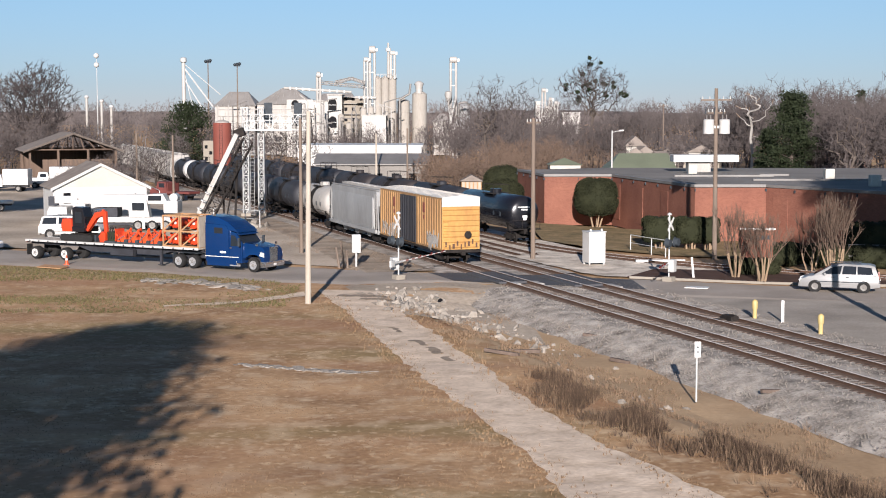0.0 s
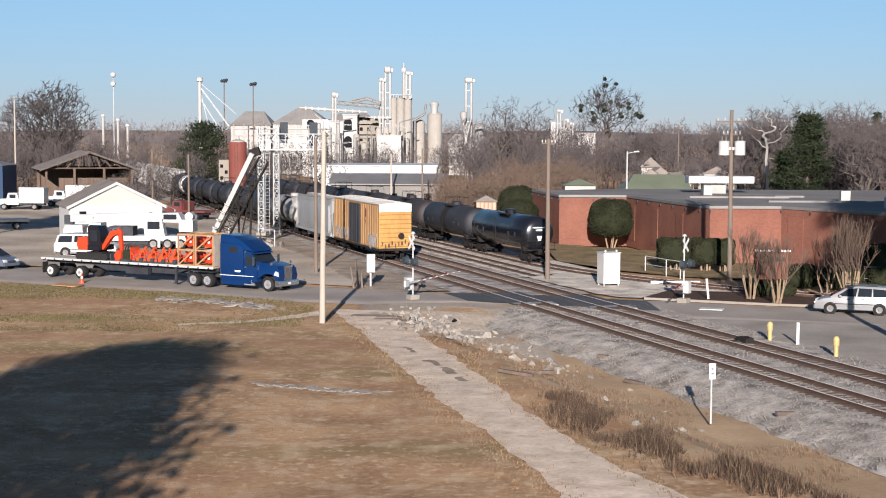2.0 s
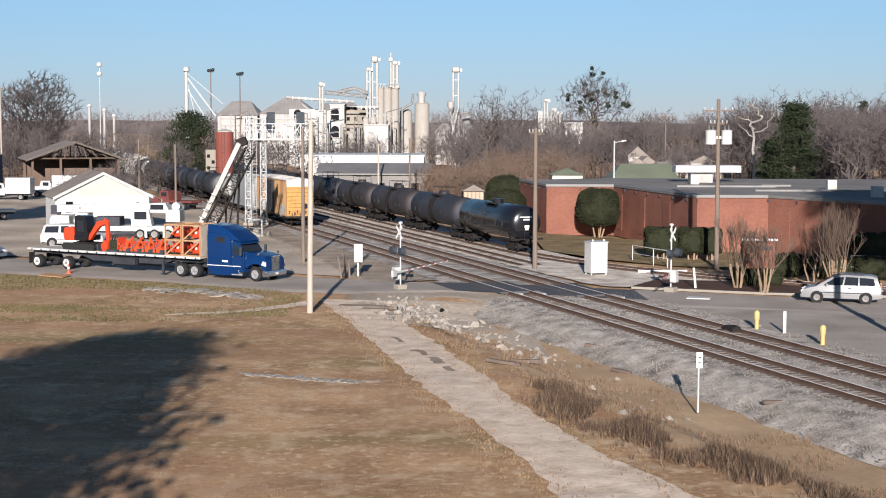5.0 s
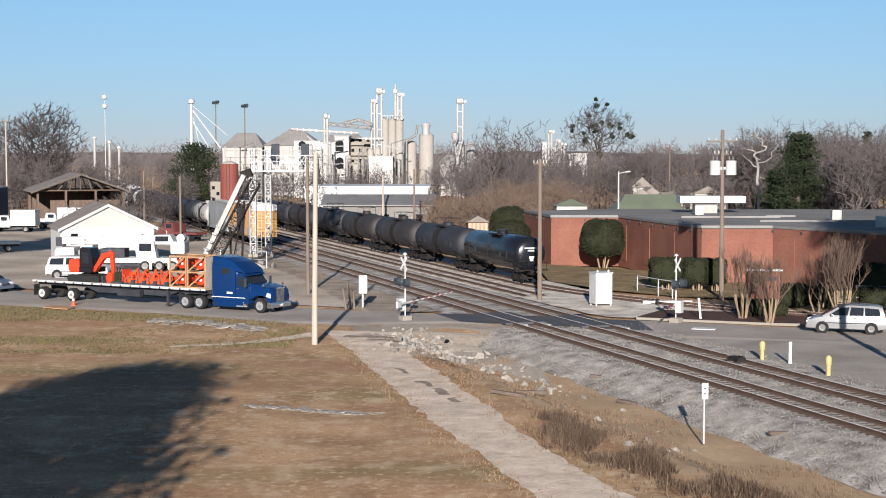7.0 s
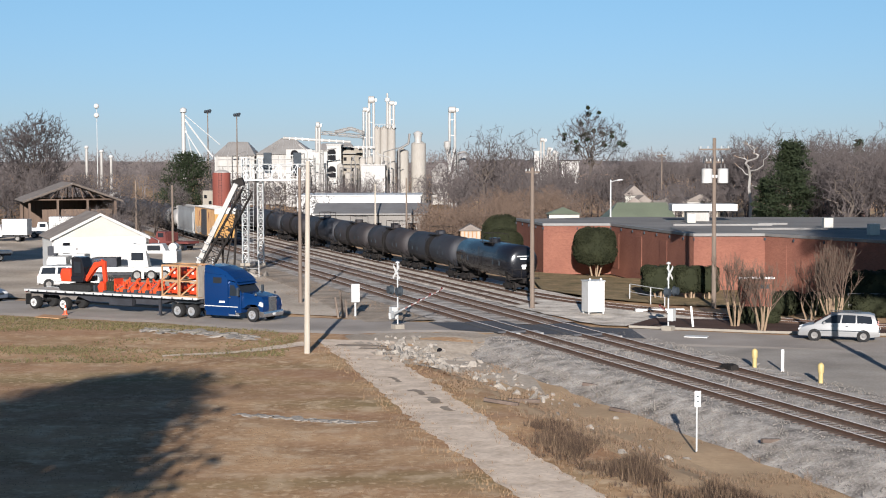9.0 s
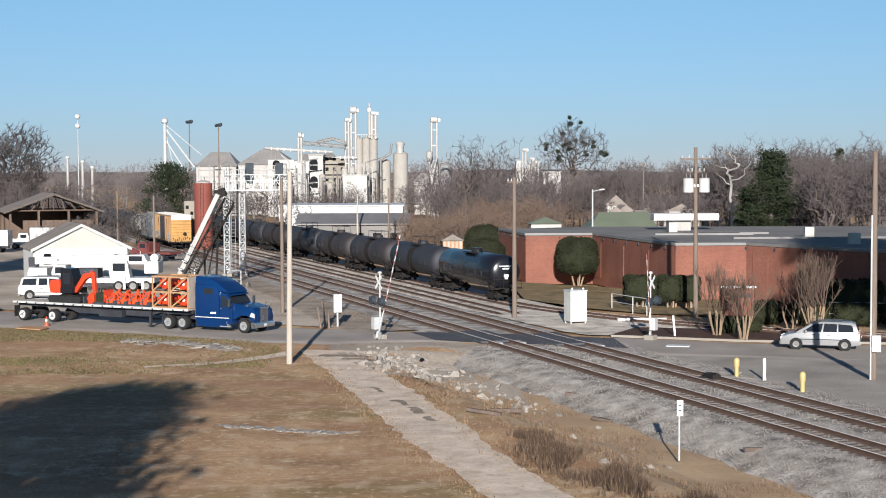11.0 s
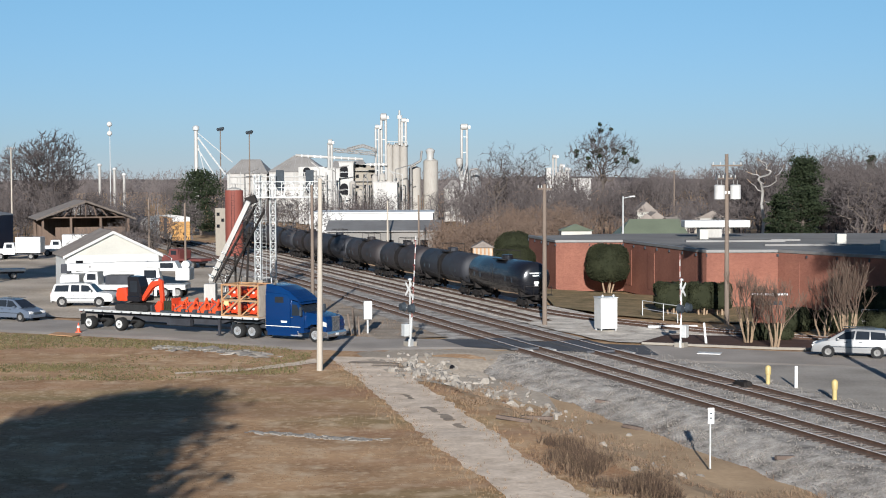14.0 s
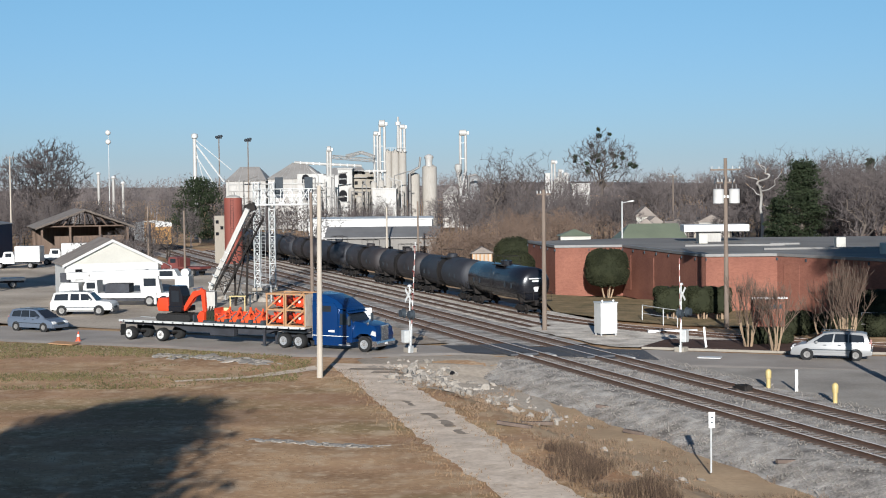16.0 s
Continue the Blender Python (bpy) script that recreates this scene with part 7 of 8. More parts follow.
    for pts in (((-9.62, 14.94), (-7.06, 16.40), (-6.73, 19.07)),
                ((5.88, 13.86), (7.82, 14.29), (8.70, 13.24))):
        d = thing("spout_pipe", "dark bent spout over the storage bins", "pipe", G0)
        for (xa, za), (xb, zb) in zip(pts, pts[1:]):
            part("run", tube(B(), (xa, 388, za), (xb, 388, zb), 0.3, seg=7), M["fascia"], d)
        part("run", tube(B(), (pts[0][0], 388, 0), (pts[0][0], 388, pts[0][1]), 0.3, seg=7), M["fascia"], d)
    hall("low grey hall beside the bins", -0.91, 3.39, 0.96, 2.49, 8.92, 11.23, 400, 8)
    block("white_store", "white boxy process building", -18.56, -12.60, 0, 10.73, 369, 6, M["works_white"])
    t = block("process_house", "brown-grey steel process house with catwalks", -24.69, -18.61, 0, 15.36, 386, 6, M["concrete"])
    for k in range(5):
        part("catwalk", box(B(), (-21.58, 385.4, 3.0 + 2.7 * k), (6.4, 1.0, 0.14)), M["fascia"], t)
        for q in range(3):
            part("window", box(B(), (-23.65 + 2.0 * q, 385.96, 4.3 + 2.7 * k), (0.8, 0.1, 0.9)), M["dark_hole"], t)
    gal = thing("conveyor_gallery", "overhead conveyor gallery leading to the silos", "conveyor", G0)
    for a, c, w in (((-29.29, 19.15), (-18.53, 18.16), 0.9), ((-25.79, 19.26), (-21.70, 20.23), 0.7), ((-21.70, 20.23), (-18.22, 19.03), 0.7)):
        b = B()
        lattice(b, (a[0], 379, a[1]), (c[0], 379, c[1]), w, 9, 0.11)
        box(b, ((a[0] + c[0]) / 2, 379, (a[1] + c[1]) / 2), (abs(c[0] - a[0]), 0.4, 0.3), (0, -math.degrees(math.atan2(c[1] - a[1], c[0] - a[0])), 0))
        part("gallery_span", b, M["fascia"], gal)
    for a, c in (((-39.17, 17.83), (-31.00, 17.30)), ((-31.00, 17.30), (-21.81, 16.76)), ((-20.87, 15.39), (-15.53, 15.33))):
        h = thing("conveyor_tube", "pale covered conveyor tube between the roofs", "conveyor", G0)
        part("tube", tube(B(), (a[0], 380, a[1]), (c[0], 380, c[1]), 0.35, seg=8), M["works_white"], h, smooth=True)
        for k in range(1, 5):
            part("collar", box(B(), (a[0] + (c[0] - a[0]) * k / 5, 380, a[1] + (c[1] - a[1]) * k / 5), (0.2, 0.75, 0.75)), M["galv"], h)
    # slim white mast with stays and floodlight masts
    t = thing("vent_stack", "tall slim white stack with slanting spouts", "stack", G0)
    x = -56.34
    part("pipe", tube(B(), (x, 330, 0), (x, 330, 23.13), 0.5, 0.42, 12), M["works_white"], t, smooth=True)
    part("head", lathe(B(), [(22.6, 0.5), (22.8, 0.75), (23.5, 0.75), (23.8, 0.3)], "z", 12, (x, 330, 0)), M["galv"], t, smooth=True)
    b = B()
    for z0, x1, z1, r in ((21.2, -49.86, 12.8, 0.2), (18.7, -52.4, 12.8, 0.15), (22.2, -48.2, 15.5, 0.1), (20.0, -54.4, 12.8, 0.1)):
        tube(b, (x + 0.3, 330, z0), (x1, 330, z1), r, seg=6)
    part("spout", b, M["galv"], t)
    for px, pz in ((-52.42, 22.96), (-45.73, 22.19)):
        f = thing("floodlight_mast", "dark slim floodlight mast at the works", "lamp post", "lamp posts", pose(px, 340, 0))
        part("mast", tube(B(), (0, 0, 0), (0, 0, pz), 0.16, 0.12, 8), M["wood_pole"], f)
        part("lamp_bar", box(B(), (0, 0, pz), (1.3, 0.4, 0.25)), M["mark"], f)
        for k in (-0.5, 0.05, 0.55):
            part("lamp", lathe(B(), [(-0.35, 0.15), (0.1, 0.38)], "y", 10, (k, -0.2, pz + 0.35 + 0.2 * k)), M["mark"], f)
    # second white plant further off
    for px, z, w in ((31.31, 17.80, 0.9), (33.29, 15.14, 0.7), (34.94, 14.13, 0.8)):
        leg("white elevator tower of the farther plant", px, 430, 0, z, w, 0.3, 0.6)
    for k, (a, c, z) in enumerate(((29.12, 30.45, 14.54), (32.26, 34.92, 13.17), (36.90, 42.21, 11.44))):
        block("white_store", "white store of the farther plant", a, c, 0, z, 432, 6, M["works_white"])
    rng = random.Random(15)
    for k in range(34):
        x = rng.choice((-54.22 + rng.uniform(0, 22), -32.82 + rng.uniform(0, 8), -24.25 + rng.uniform(0, 13)))
        z = rng.uniform(6, 14.5)
        pr_ = thing("process_pipe", "pale process pipe with elbow at the works", "pipe", G0)
        b = B()
        tube(b, (x, 371, 0), (x, 371, z), 0.14, seg=6)
        tube(b, (x, 371, z), (x + rng.uniform(-4, 4), 371, z + rng.uniform(-0.6, 1.8)), 0.14, seg=6)
        part("run", b, M["works_white"] if k % 2 else M["fascia"], pr_)
        part("flange", lathe(B(), [(z * 0.7, 0.32), (z * 0.7 + 0.3, 0.32)], "z", 10, (x, 371, 0)), M["fascia"], pr_)
    for k in range(7):
        x = -24.16 + k * 1.9
        z = 8 + 5 * rng.random()
        tk = thing("process_tank", "small pale process tank on a steel frame", "tank", G0, pose(x, 373 + rng.uniform(0, 4), 0))
        part("shell", lathe(B(), [(z - 4, 0.3), (z - 3, 0.8), (z, 0.8), (z + 0.5, 0.3)], "z", 14), M["concrete_pale"], tk, smooth=True)
        b = B()
        lattice(b, (0, 0, 0), (0, 0, z - 3), 1.4, 4, 0.08)
        part("frame", b, M["fascia"], tk)


works()


# ---- trees, shrubs and woods ----
def strips(name, segs, material, parent=None, kind="", smooth=False):
    """Many thin three-sided tapering twigs in one mesh: segs holds (from, to, radius, end radius)."""
    verts, faces = [], []
    for p, q, r0, r1 in segs:
        d = (q - p)
        if d.length < 1e-6:
            continue
        d.normalize()
        a = d.orthogonal().normalized()
        b = d.cross(a)
        k = len(verts)
        for c, r in ((p, r0), (q, r1)):
            for i in range(3):
                t = 2.0944 * i
                verts.append(tuple(c + (a * math.cos(t) + b * math.sin(t)) * r))
        for i in range(3):
            j = (i + 1) % 3
            faces.append((k + i, k + j, k + 3 + j, k + 3 + i))
    ob = raw(name, verts, faces, material)
    ob.parent = parent
    if kind:
        ob["kind"] = kind
    return ob


def grow(rng, p, d, length, r, depth, out, spread=0.55, up=0.12, kids=(2, 3), thin=0.62):
    """A branch of a few bends that forks again and again; the list out gets its pieces with their depth."""
    n = 3
    for i in range(n):
        d2 = (d + Vector((rng.uniform(-1, 1), rng.uniform(-1, 1), rng.uniform(-0.6, 1) * 0.8)) * 0.16 + Vector((0, 0, up * 0.4))).normalized()
        q = p + d2 * (length / n)
        r2 = r * (1 - 0.28 * (i + 1) / n)
        out.append((depth, p.copy(), q.copy(), r * (1 - 0.28 * i / n), r2))
        if depth > 0 and i > 0 and rng.random() < 0.7:
            side = (d2 + Vector((rng.uniform(-1, 1), rng.uniform(-1, 1), rng.uniform(-0.3, 0.8))) * 0.9).normalized()
            grow(rng, q, side, length * 0.6, r2 * 0.5, depth - 1, out, spread, up, kids, thin)
        p, d = q, d2
    if depth > 0:
        for k in range(rng.randint(*kids)):
            nd = (d + Vector((rng.uniform(-1, 1), rng.uniform(-1, 1), rng.uniform(-0.5, 0.7))) * spread * 1.3 + Vector((0, 0, up))).normalized()
            grow(rng, p, nd, length * rng.uniform(0.62, 0.82), r2 * thin * 1.1, depth - 1, out, spread, up, kids, thin)


def branching(seed, n, w=0.8, base=0.3, lump=0.22):
    """A bare tree of height 1: every new twig tip grows from the nearest wood. Gives starts, ends and each piece's share of the crown."""
    rs = np.random.RandomState(seed)
    v = rs.normal(size=(n, 3))
    v /= np.linalg.norm(v, axis=1)[:, None]
    k = 1 + lump * np.sin(3.1 * v[:, 0] + seed) * np.cos(2.7 * v[:, 2] + 2 * seed) + lump * 0.6 * np.sin(5.3 * v[:, 1] + 4 * v[:, 2])
    tips = v * (rs.uniform(0.05, 1, n) ** 0.42 * k)[:, None] * np.array((w / 2, w / 2, (1 - base) / 2)) + np.array((0, 0, (1 + base) / 2))
    tips = tips[tips[:, 2] > base * 0.8]
    tips = tips[np.argsort(np.linalg.norm(tips - np.array((0, 0, base)), axis=1))]
    at = np.zeros((2 * len(tips) + 6, 3))
    up = [-1, 0, 1, 2, 3]
    at[:5] = [(0.01 * rs.normal(), 0.01 * rs.normal(), (base + 0.1) * i / 4) for i in range(5)]
    c = 5
    for p in tips:
        d = np.linalg.norm(at[2:c] - p, axis=1) + 0.6 * np.maximum(0, at[2:c, 2] - p[2] + 0.03) + 0.9 * np.maximum(0, np.hypot(at[2:c, 0], at[2:c, 1]) - math.hypot(p[0], p[1]))
        j = int(np.argmin(d)) + 2
        if d[j - 2] > 0.07:
            at[c] = at[j] * 0.45 + p * 0.55 + rs.normal(0, 0.012, 3) + np.array((0, 0, -0.012))
            up.append(j)
            j = c
            c += 1
        at[c] = p
        up.append(j)
        c += 1
    load = np.ones(c)
    for i in range(c - 1, 0, -1):
        load[up[i]] += load[i]
    up = np.array(up)
    return at[up[1:]], at[1:c], load[1:] / load[0]


def bare_tree(name, label, m, h, seed, bark, twig, r0=0.4, n=500, w=0.8, base=0.3, minr=0.03, group="bare trees", clumps=0, fuzz=3, lump=0.22):
    """A bare tree of its own: trunk and limbs, a crown of fine twigs, and clumps of evergreen where it has them."""
    rng = random.Random(seed)
    p, q, load = branching(seed, n, w, base, lump)
    t = thing(name, label, "tree", group, m)
    limbs, fine = [], []
    for a, b, k in zip(p, q, load):
        a, b = Vector(a) * h, Vector(b) * h
        r = max(minr, r0 * k ** 0.5)
        (limbs if k > 0.035 else fine).append((a, b, r, r * 0.85))
        if k < 0.004:
            for _ in range(fuzz):
                g = a.lerp(b, rng.uniform(0.3, 1))
                fine.append((g, g + (b - a).normalized() * h * 0.025 + Vector((rng.gauss(0, 1), rng.gauss(0, 1), rng.gauss(0.4, 1))) * h * 0.018, minr * 0.7, minr * 0.4))
    strips("trunk", limbs, bark, t)
    strips("crown", fine, twig, t)
    tips = [Vector(b) * h for b, k in zip(q, load) if k < 0.01 and (abs(b[0]) + abs(b[1]) > w * 0.2 or b[2] > 0.9)]
    rng.shuffle(tips)
    for i in range(clumps):
        r = rng.uniform(0.4, 0.75)
        c = leaves("evergreen_clump", [(tips[i % len(tips)], (r, r, r * 0.85))], 150, 0.16, M["leaf"], rng)
        c.parent = t
        c["label"] = "dark evergreen clump in the crown"
    return t


def leaves(name, lobes, per, size, material, rng, shell=0.0, flat=1.0):
    """Small two-triangle leaves scattered in round lobes (centre, radius or three radii)."""
    verts, faces = [], []
    for c, r in lobes:
        rr = r if isinstance(r, tuple) else (r, r, r)
        for _ in range(per):
            while True:
                v = Vector((rng.uniform(-1, 1), rng.uniform(-1, 1), rng.uniform(-1, 1)))
                if shell < v.length < 1:
                    break
            p = Vector((v.x * rr[0], v.y * rr[1], v.z * rr[2])) + c
            a = Vector((rng.gauss(0, 1), rng.gauss(0, 1), rng.gauss(0, 1) * flat)).normalized()
            b = a.orthogonal().normalized()
            s = size * rng.uniform(0.6, 1.4)
            k = len(verts)
            verts += [tuple(p - a * s), tuple(p + b * s * 0.5), tuple(p + a * s), tuple(p - b * s * 0.5)]
            faces.append((k, k + 1, k + 2, k + 3))
    return raw(name, verts, faces, material)


def evergreen(name, label, m, h, w, seed, n=60, per=170, size=0.16, material=None, base=0.12, pointed=0.5, group="evergreen trees"):
    rng = random.Random(seed)
    t = thing(name, label, "tree", group, m)
    part("trunk", tube(B(), (0, 0, -0.2), (rng.uniform(-0.2, 0.2), 0, h * 0.9), 0.05 * h * 0.35 + 0.1, 0.05, 8), M["bark"], t)
    lobes, segs = [], []
    for i in range(n):
        f = (i + rng.random()) / n
        z = h * (base + (0.97 - base) * f)
        prof = (1 - f) ** pointed * min(1.0, 0.45 + 3.0 * f)
        a = rng.uniform(0, 6.283)
        d = w / 2 * prof * rng.uniform(0.25, 0.9)
        c = Vector((math.cos(a) * d, math.sin(a) * d, z))
        r = max(0.35, w * 0.13 * rng.uniform(0.6, 1.3))
        lobes.append((c, (r * 1.35, r * 1.35, r * 0.55)))
        segs.append((Vector((0, 0, z - 0.3 * d)), c, 0.06, 0.03))
    strips("branchwork", segs, M["bark"], t)
    ob = leaves("crown", lobes, per, size, material or M["leaf"], rng)
    ob.parent = t
    return t


def clipped_shrub(label, m, w, d, z0, z1, seed, trunk=True, power=3.2, count=5000, name="clipped_shrub", size=0.09):
    """A rounded block of leaves round a dark core, on bare stems."""
    rng = random.Random(seed)
    t = thing(name, label, "shrub", "clipped shrubs", m)
    zc, hz = (z0 + z1) / 2, (z1 - z0) / 2

    def surf(u, v, k=1.0):
        def sp(x):
            return math.copysign(abs(x) ** (2 / power), x)
        cu, su, cv, sv = math.cos(u), math.sin(u), math.cos(v), math.sin(v)
        p = Vector((w / 2 * sp(cv) * sp(cu), d / 2 * sp(cv) * sp(su), hz * sp(sv)))
        f = 1 + 0.05 * noise.noise(p * 1.3 + Vector((seed, 0, 0))) + 0.03 * noise.noise(p * 3.5)
        return p * k * f + Vector((0, 0, zc))
    bm = B()
    nu, nv = 28, 14
    g = [[bm.verts.new(surf(2 * math.pi * i / nu, -math.pi / 2 + math.pi * (j + 0.02) / (nv + 0.04), 0.94)) for i in range(nu)] for j in range(nv + 1)]
    for j in range(nv):
        for i in range(nu):
            bm.faces.new((g[j][i], g[j][(i + 1) % nu], g[j + 1][(i + 1) % nu], g[j + 1][i]))
    part("core", bm, M["hedge"], t, smooth=True)
    verts, faces = [], []
    for _ in range(count):
        p = surf(rng.uniform(0, 6.283), math.asin(rng.uniform(-1, 1)), rng.uniform(0.93, 1.01))
        a = Vector((rng.gauss(0, 1), rng.gauss(0, 1), rng.gauss(0, 1))).normalized()
        b = a.orthogonal().normalized()
        s = size * rng.uniform(0.6, 1.3)
        k = len(verts)
        verts += [tuple(p - a * s), tuple(p + b * s * 0.55), tuple(p + a * s), tuple(p - b * s * 0.55)]
        faces.append((k, k + 1, k + 2, k + 3))
    ob = raw("foliage", verts, faces, M["hedge"])
    ob.parent = t
    if trunk:
        for k in range(5):
            a = 6.283 * k / 5
            part("stem", tube(B(), (0.35 * math.cos(a), 0.35 * math.sin(a), -0.2), (w * 0.2 * math.cos(a), d * 0.2 * math.sin(a), z0 + 0.5), 0.09, 0.07, 6), M["pale_bark"], t)
    return t


clipped_shrub("large clipped evergreen shrub with flat top on pale stems", pose(16.14, 148.2, 0), 4.3, 4.0, 1.05, 4.85, 3, count=9000)
clipped_shrub("broad rounded clipped shrub behind the tank cars", pose(7.25, 158, 0), 4.6, 4.2, 0.2, 4.4, 5, False, 2.4, 7000)
clipped_shrub("broad rounded clipped shrub behind the tank cars", pose(8.02, 176, 0), 5.0, 4.2, 0.2, 5.2, 6, False, 2.4, 6000)
for k, (px, w) in enumerate(((18.77, 2.9), (21.24, 2.5), (22.66, 1.8))):
    clipped_shrub("boxy clipped hedge block on bare stems", pose(px, 123 - k * 0.5, 0), w, 2.0, 0.55, 2.75, 8 + k, True, 5.5, 5000)
for k in range(6):
    clipped_shrub("dark hedge before the brick wall", pose(25.78 + 3.3 * k, 109.5 - 0.9 * k, 0), 3.4, 1.8, 0.0, 1.75, 14 + k, False, 4, 3500)
clipped_shrub("low clipped hedge before the brick sign", pose(22.6, 103.4, 0), 3.6, 1.3, 0.0, 1.15, 23, False, 4, 3000)
clipped_shrub("dense dark hedge beside the parked cars", pose(33.28, 111, 0), 4.4, 2.2, 0.2, 3.2, 21, False, 4, 5000)


def crape_myrtle(x, y, h, seed, stems=7):
    rng = random.Random(seed)
    t = thing("crape_myrtle", "bare crape myrtle with many pale upright stems", "tree", "crape myrtles", pose(x, y, 0))
    out = []
    for k in range(stems):
        a = 6.283 * k / stems + rng.uniform(-0.3, 0.3)
        d = Vector((math.cos(a) * 0.30, math.sin(a) * 0.30, 1)).normalized()
        o = []
        grow(rng, Vector((math.cos(a) * 0.2, math.sin(a) * 0.2, -0.1)), d, h * 0.42, 0.085, 3, o, 0.38, 0.22, (2, 3), 0.6)
        out += o
        strips("stem", [(p, q, r0, r1) for dp, p, q, r0, r1 in o if dp == 3], M["pale_bark"], t)
    strips("crown", [(p, q, max(0.012, r0), max(0.010, r1)) for dp, p, q, r0, r1 in out if dp < 3], M["twig_red"], t)


crape_myrtle(20.85, 101.54, 4.4, 31)
crape_myrtle(22.08, 98.81, 4.2, 32)
crape_myrtle(27.53, 100.85, 5.2, 33, 9)
crape_myrtle(26.80, 104.44, 4.0, 34, 4)

# single trees, near to far
bare_tree("bare_tree", "big spreading bare oak beyond the yard", pose(-82.6, 300, 0), 20.9, 41, M["bark"], M["twig"], 0.85, 1800, 0.86, 0.3, 0.055, fuzz=4)
bare_tree("bare_tree", "tall bare tree before the works", pose(9.84, 290, 0), 18.6, 42, M["bark"], M["twig"], 0.36, 420, 0.55, 0.3, 0.035, lump=0.35)
bare_tree("bare_tree", "tall bare tree before the works", pose(15.4, 300, 0), 18.2, 43, M["bark"], M["twig"], 0.36, 420, 0.55, 0.3, 0.035, lump=0.35)
bare_tree("oak_tree", "tall oak with dark evergreen clumps in its bare crown", pose(34.0, 320, 0), 21.9, 52, M["bark"], M["twig"], 0.5, 800, 0.58, 0.54, 0.045, clumps=24, lump=0.3, fuzz=4)
bare_tree("sycamore_tree", "bare sycamore with white upper limbs", pose(54.84, 255, 0), 17.35, 45, M["dirty_white"], M["pale_bark"], 0.34, 26, 0.42, 0.42, 0.05, fuzz=1, lump=0.3)
bare_tree("bare_tree", "bare tree at the wood's edge", pose(53.90, 190, 0), 14.38, 46, M["bark"], M["twig"], 0.25, 350, 0.6, 0.3, 0.02)
bare_tree("bare_tree", "bare tree beside the signal bridge", pose(-19.80, 215, 0), 7.69, 47, M["bark"], M["twig"], 0.22, 500, 1.3, 0.35, 0.025)
bare_tree("bare_tree", "crooked bare tree behind the warehouse", pose(-27.6, 262, 0), 9.6, 59, M["bark"], M["twig"], 0.25, 420, 0.9, 0.35, 0.028)
for k, (px, Yd, top) in enumerate(((-41.24, 205, 7.55), (-40.14, 212, 6.81), (-49.34, 225, 6.05), (-45.6, 226, 7.0), (-44.3, 232, 6.4))):
    bare_tree("bare_tree", "small bare tree behind the white shed", pose(px, Yd, 0), top, 48 + k, M["bark"], M["twig"], 0.17, 260, 0.65, 0.3, 0.022)
evergreen("pine_tree", "dense dark green pine before the woods", pose(54.4, 225, 0), 14.7, 11.0, 61, 120, 120, 0.2, base=0.10, pointed=0.58)
evergreen("pine_tree", "lower dark pine beside the tall one", pose(51.4, 228, 0), 9.0, 5.6, 62, 50, 110, 0.2, pointed=0.6)
evergreen("cedar_tree", "broad dark cedar beside the silo", pose(-52.43, 312, 0), 13.6, 17.0, 63, 90, 80, 0.25, base=0.1, pointed=0.6)
evergreen("pine_tree", "small round-topped pine above the woods", pose(86.60, 300, 0), 16.56, 5, 64, 40, 150, 0.2)


def woods(name, label, spots, seed, twig, wid=0.055, n=190, wide=0.6, fuzz=4):
    """A belt of bare trees: trunks, limbs and a haze of fine twigs, all thin blades in one mesh."""
    rs = np.random.RandomState(seed)
    kinds = [branching(seed * 7 + k, n, 0.85, 0.22 + 0.02 * k) for k in range(6)]
    P, Q, W = [], [], []
    for i, (x, y, h) in enumerate(spots):
        p, q, load = kinds[i % 6]
        a, f = rs.uniform(0, 6.283), wide * rs.uniform(0.75, 1.3)
        turn = np.array(((math.cos(a), math.sin(a), 0), (-math.sin(a), math.cos(a), 0), (0, 0, 1))) * np.array((f, f, 1))
        p, q = (p @ turn) * h + np.array((x, y, -0.2)), (q @ turn) * h + np.array((x, y, -0.2))
        tip = load < 0.012
        P.append(p), Q.append(q), W.append(np.maximum(wid * 0.45, h * 0.018 * load ** 0.5))
        for _ in range(fuzz):
            g = p[tip] + (q[tip] - p[tip]) * rs.uniform(0.2, 1, (tip.sum(), 1))
            P.append(g), Q.append(g + rs.normal(0, 0.032, g.shape) * h + np.array((0, 0, 0.02 * h))), W.append(np.full(len(g), wid * 0.3))
    P, Q, W = np.concatenate(P), np.concatenate(Q), np.concatenate(W)[:, None]
    s = np.cross(Q - P, rs.normal(0, 0.6, P.shape) + np.array((0, -1, 0)))
    s = s / np.maximum(1e-6, np.linalg.norm(s, axis=1))[:, None] * W
    V = np.stack((P - s, P + s, Q + s * 0.5, Q - s * 0.5), 1).reshape(-1, 3)
    me = bpy.data.meshes.new(name)
    c = len(P)
    me.vertices.add(4 * c)
    me.vertices.foreach_set("co", V.ravel())
    me.loops.add(4 * c)
    me.loops.foreach_set("vertex_index", np.arange(4 * c))
    me.polygons.add(c)
    me.polygons.foreach_set("loop_start", np.arange(0, 4 * c, 4))
    me.update(calc_edges=True)
    me.materials.append(twig)
    return tagged(new(name, me), label, "woods", kind="stuff")


rw = random.Random(71)


def belt(x0, x1, y0, y1, n, h0, h1):
    spots = [(rw.uniform(x0, x1), rw.uniform(y0, y1), rw.uniform(h0, h1)) for _ in range(n)]
    return [p for p in spots if not (-6 < rail_so(p[0], p[1])[1] < (16 if rail_so(p[0], p[1])[0] < 175 else 7))]


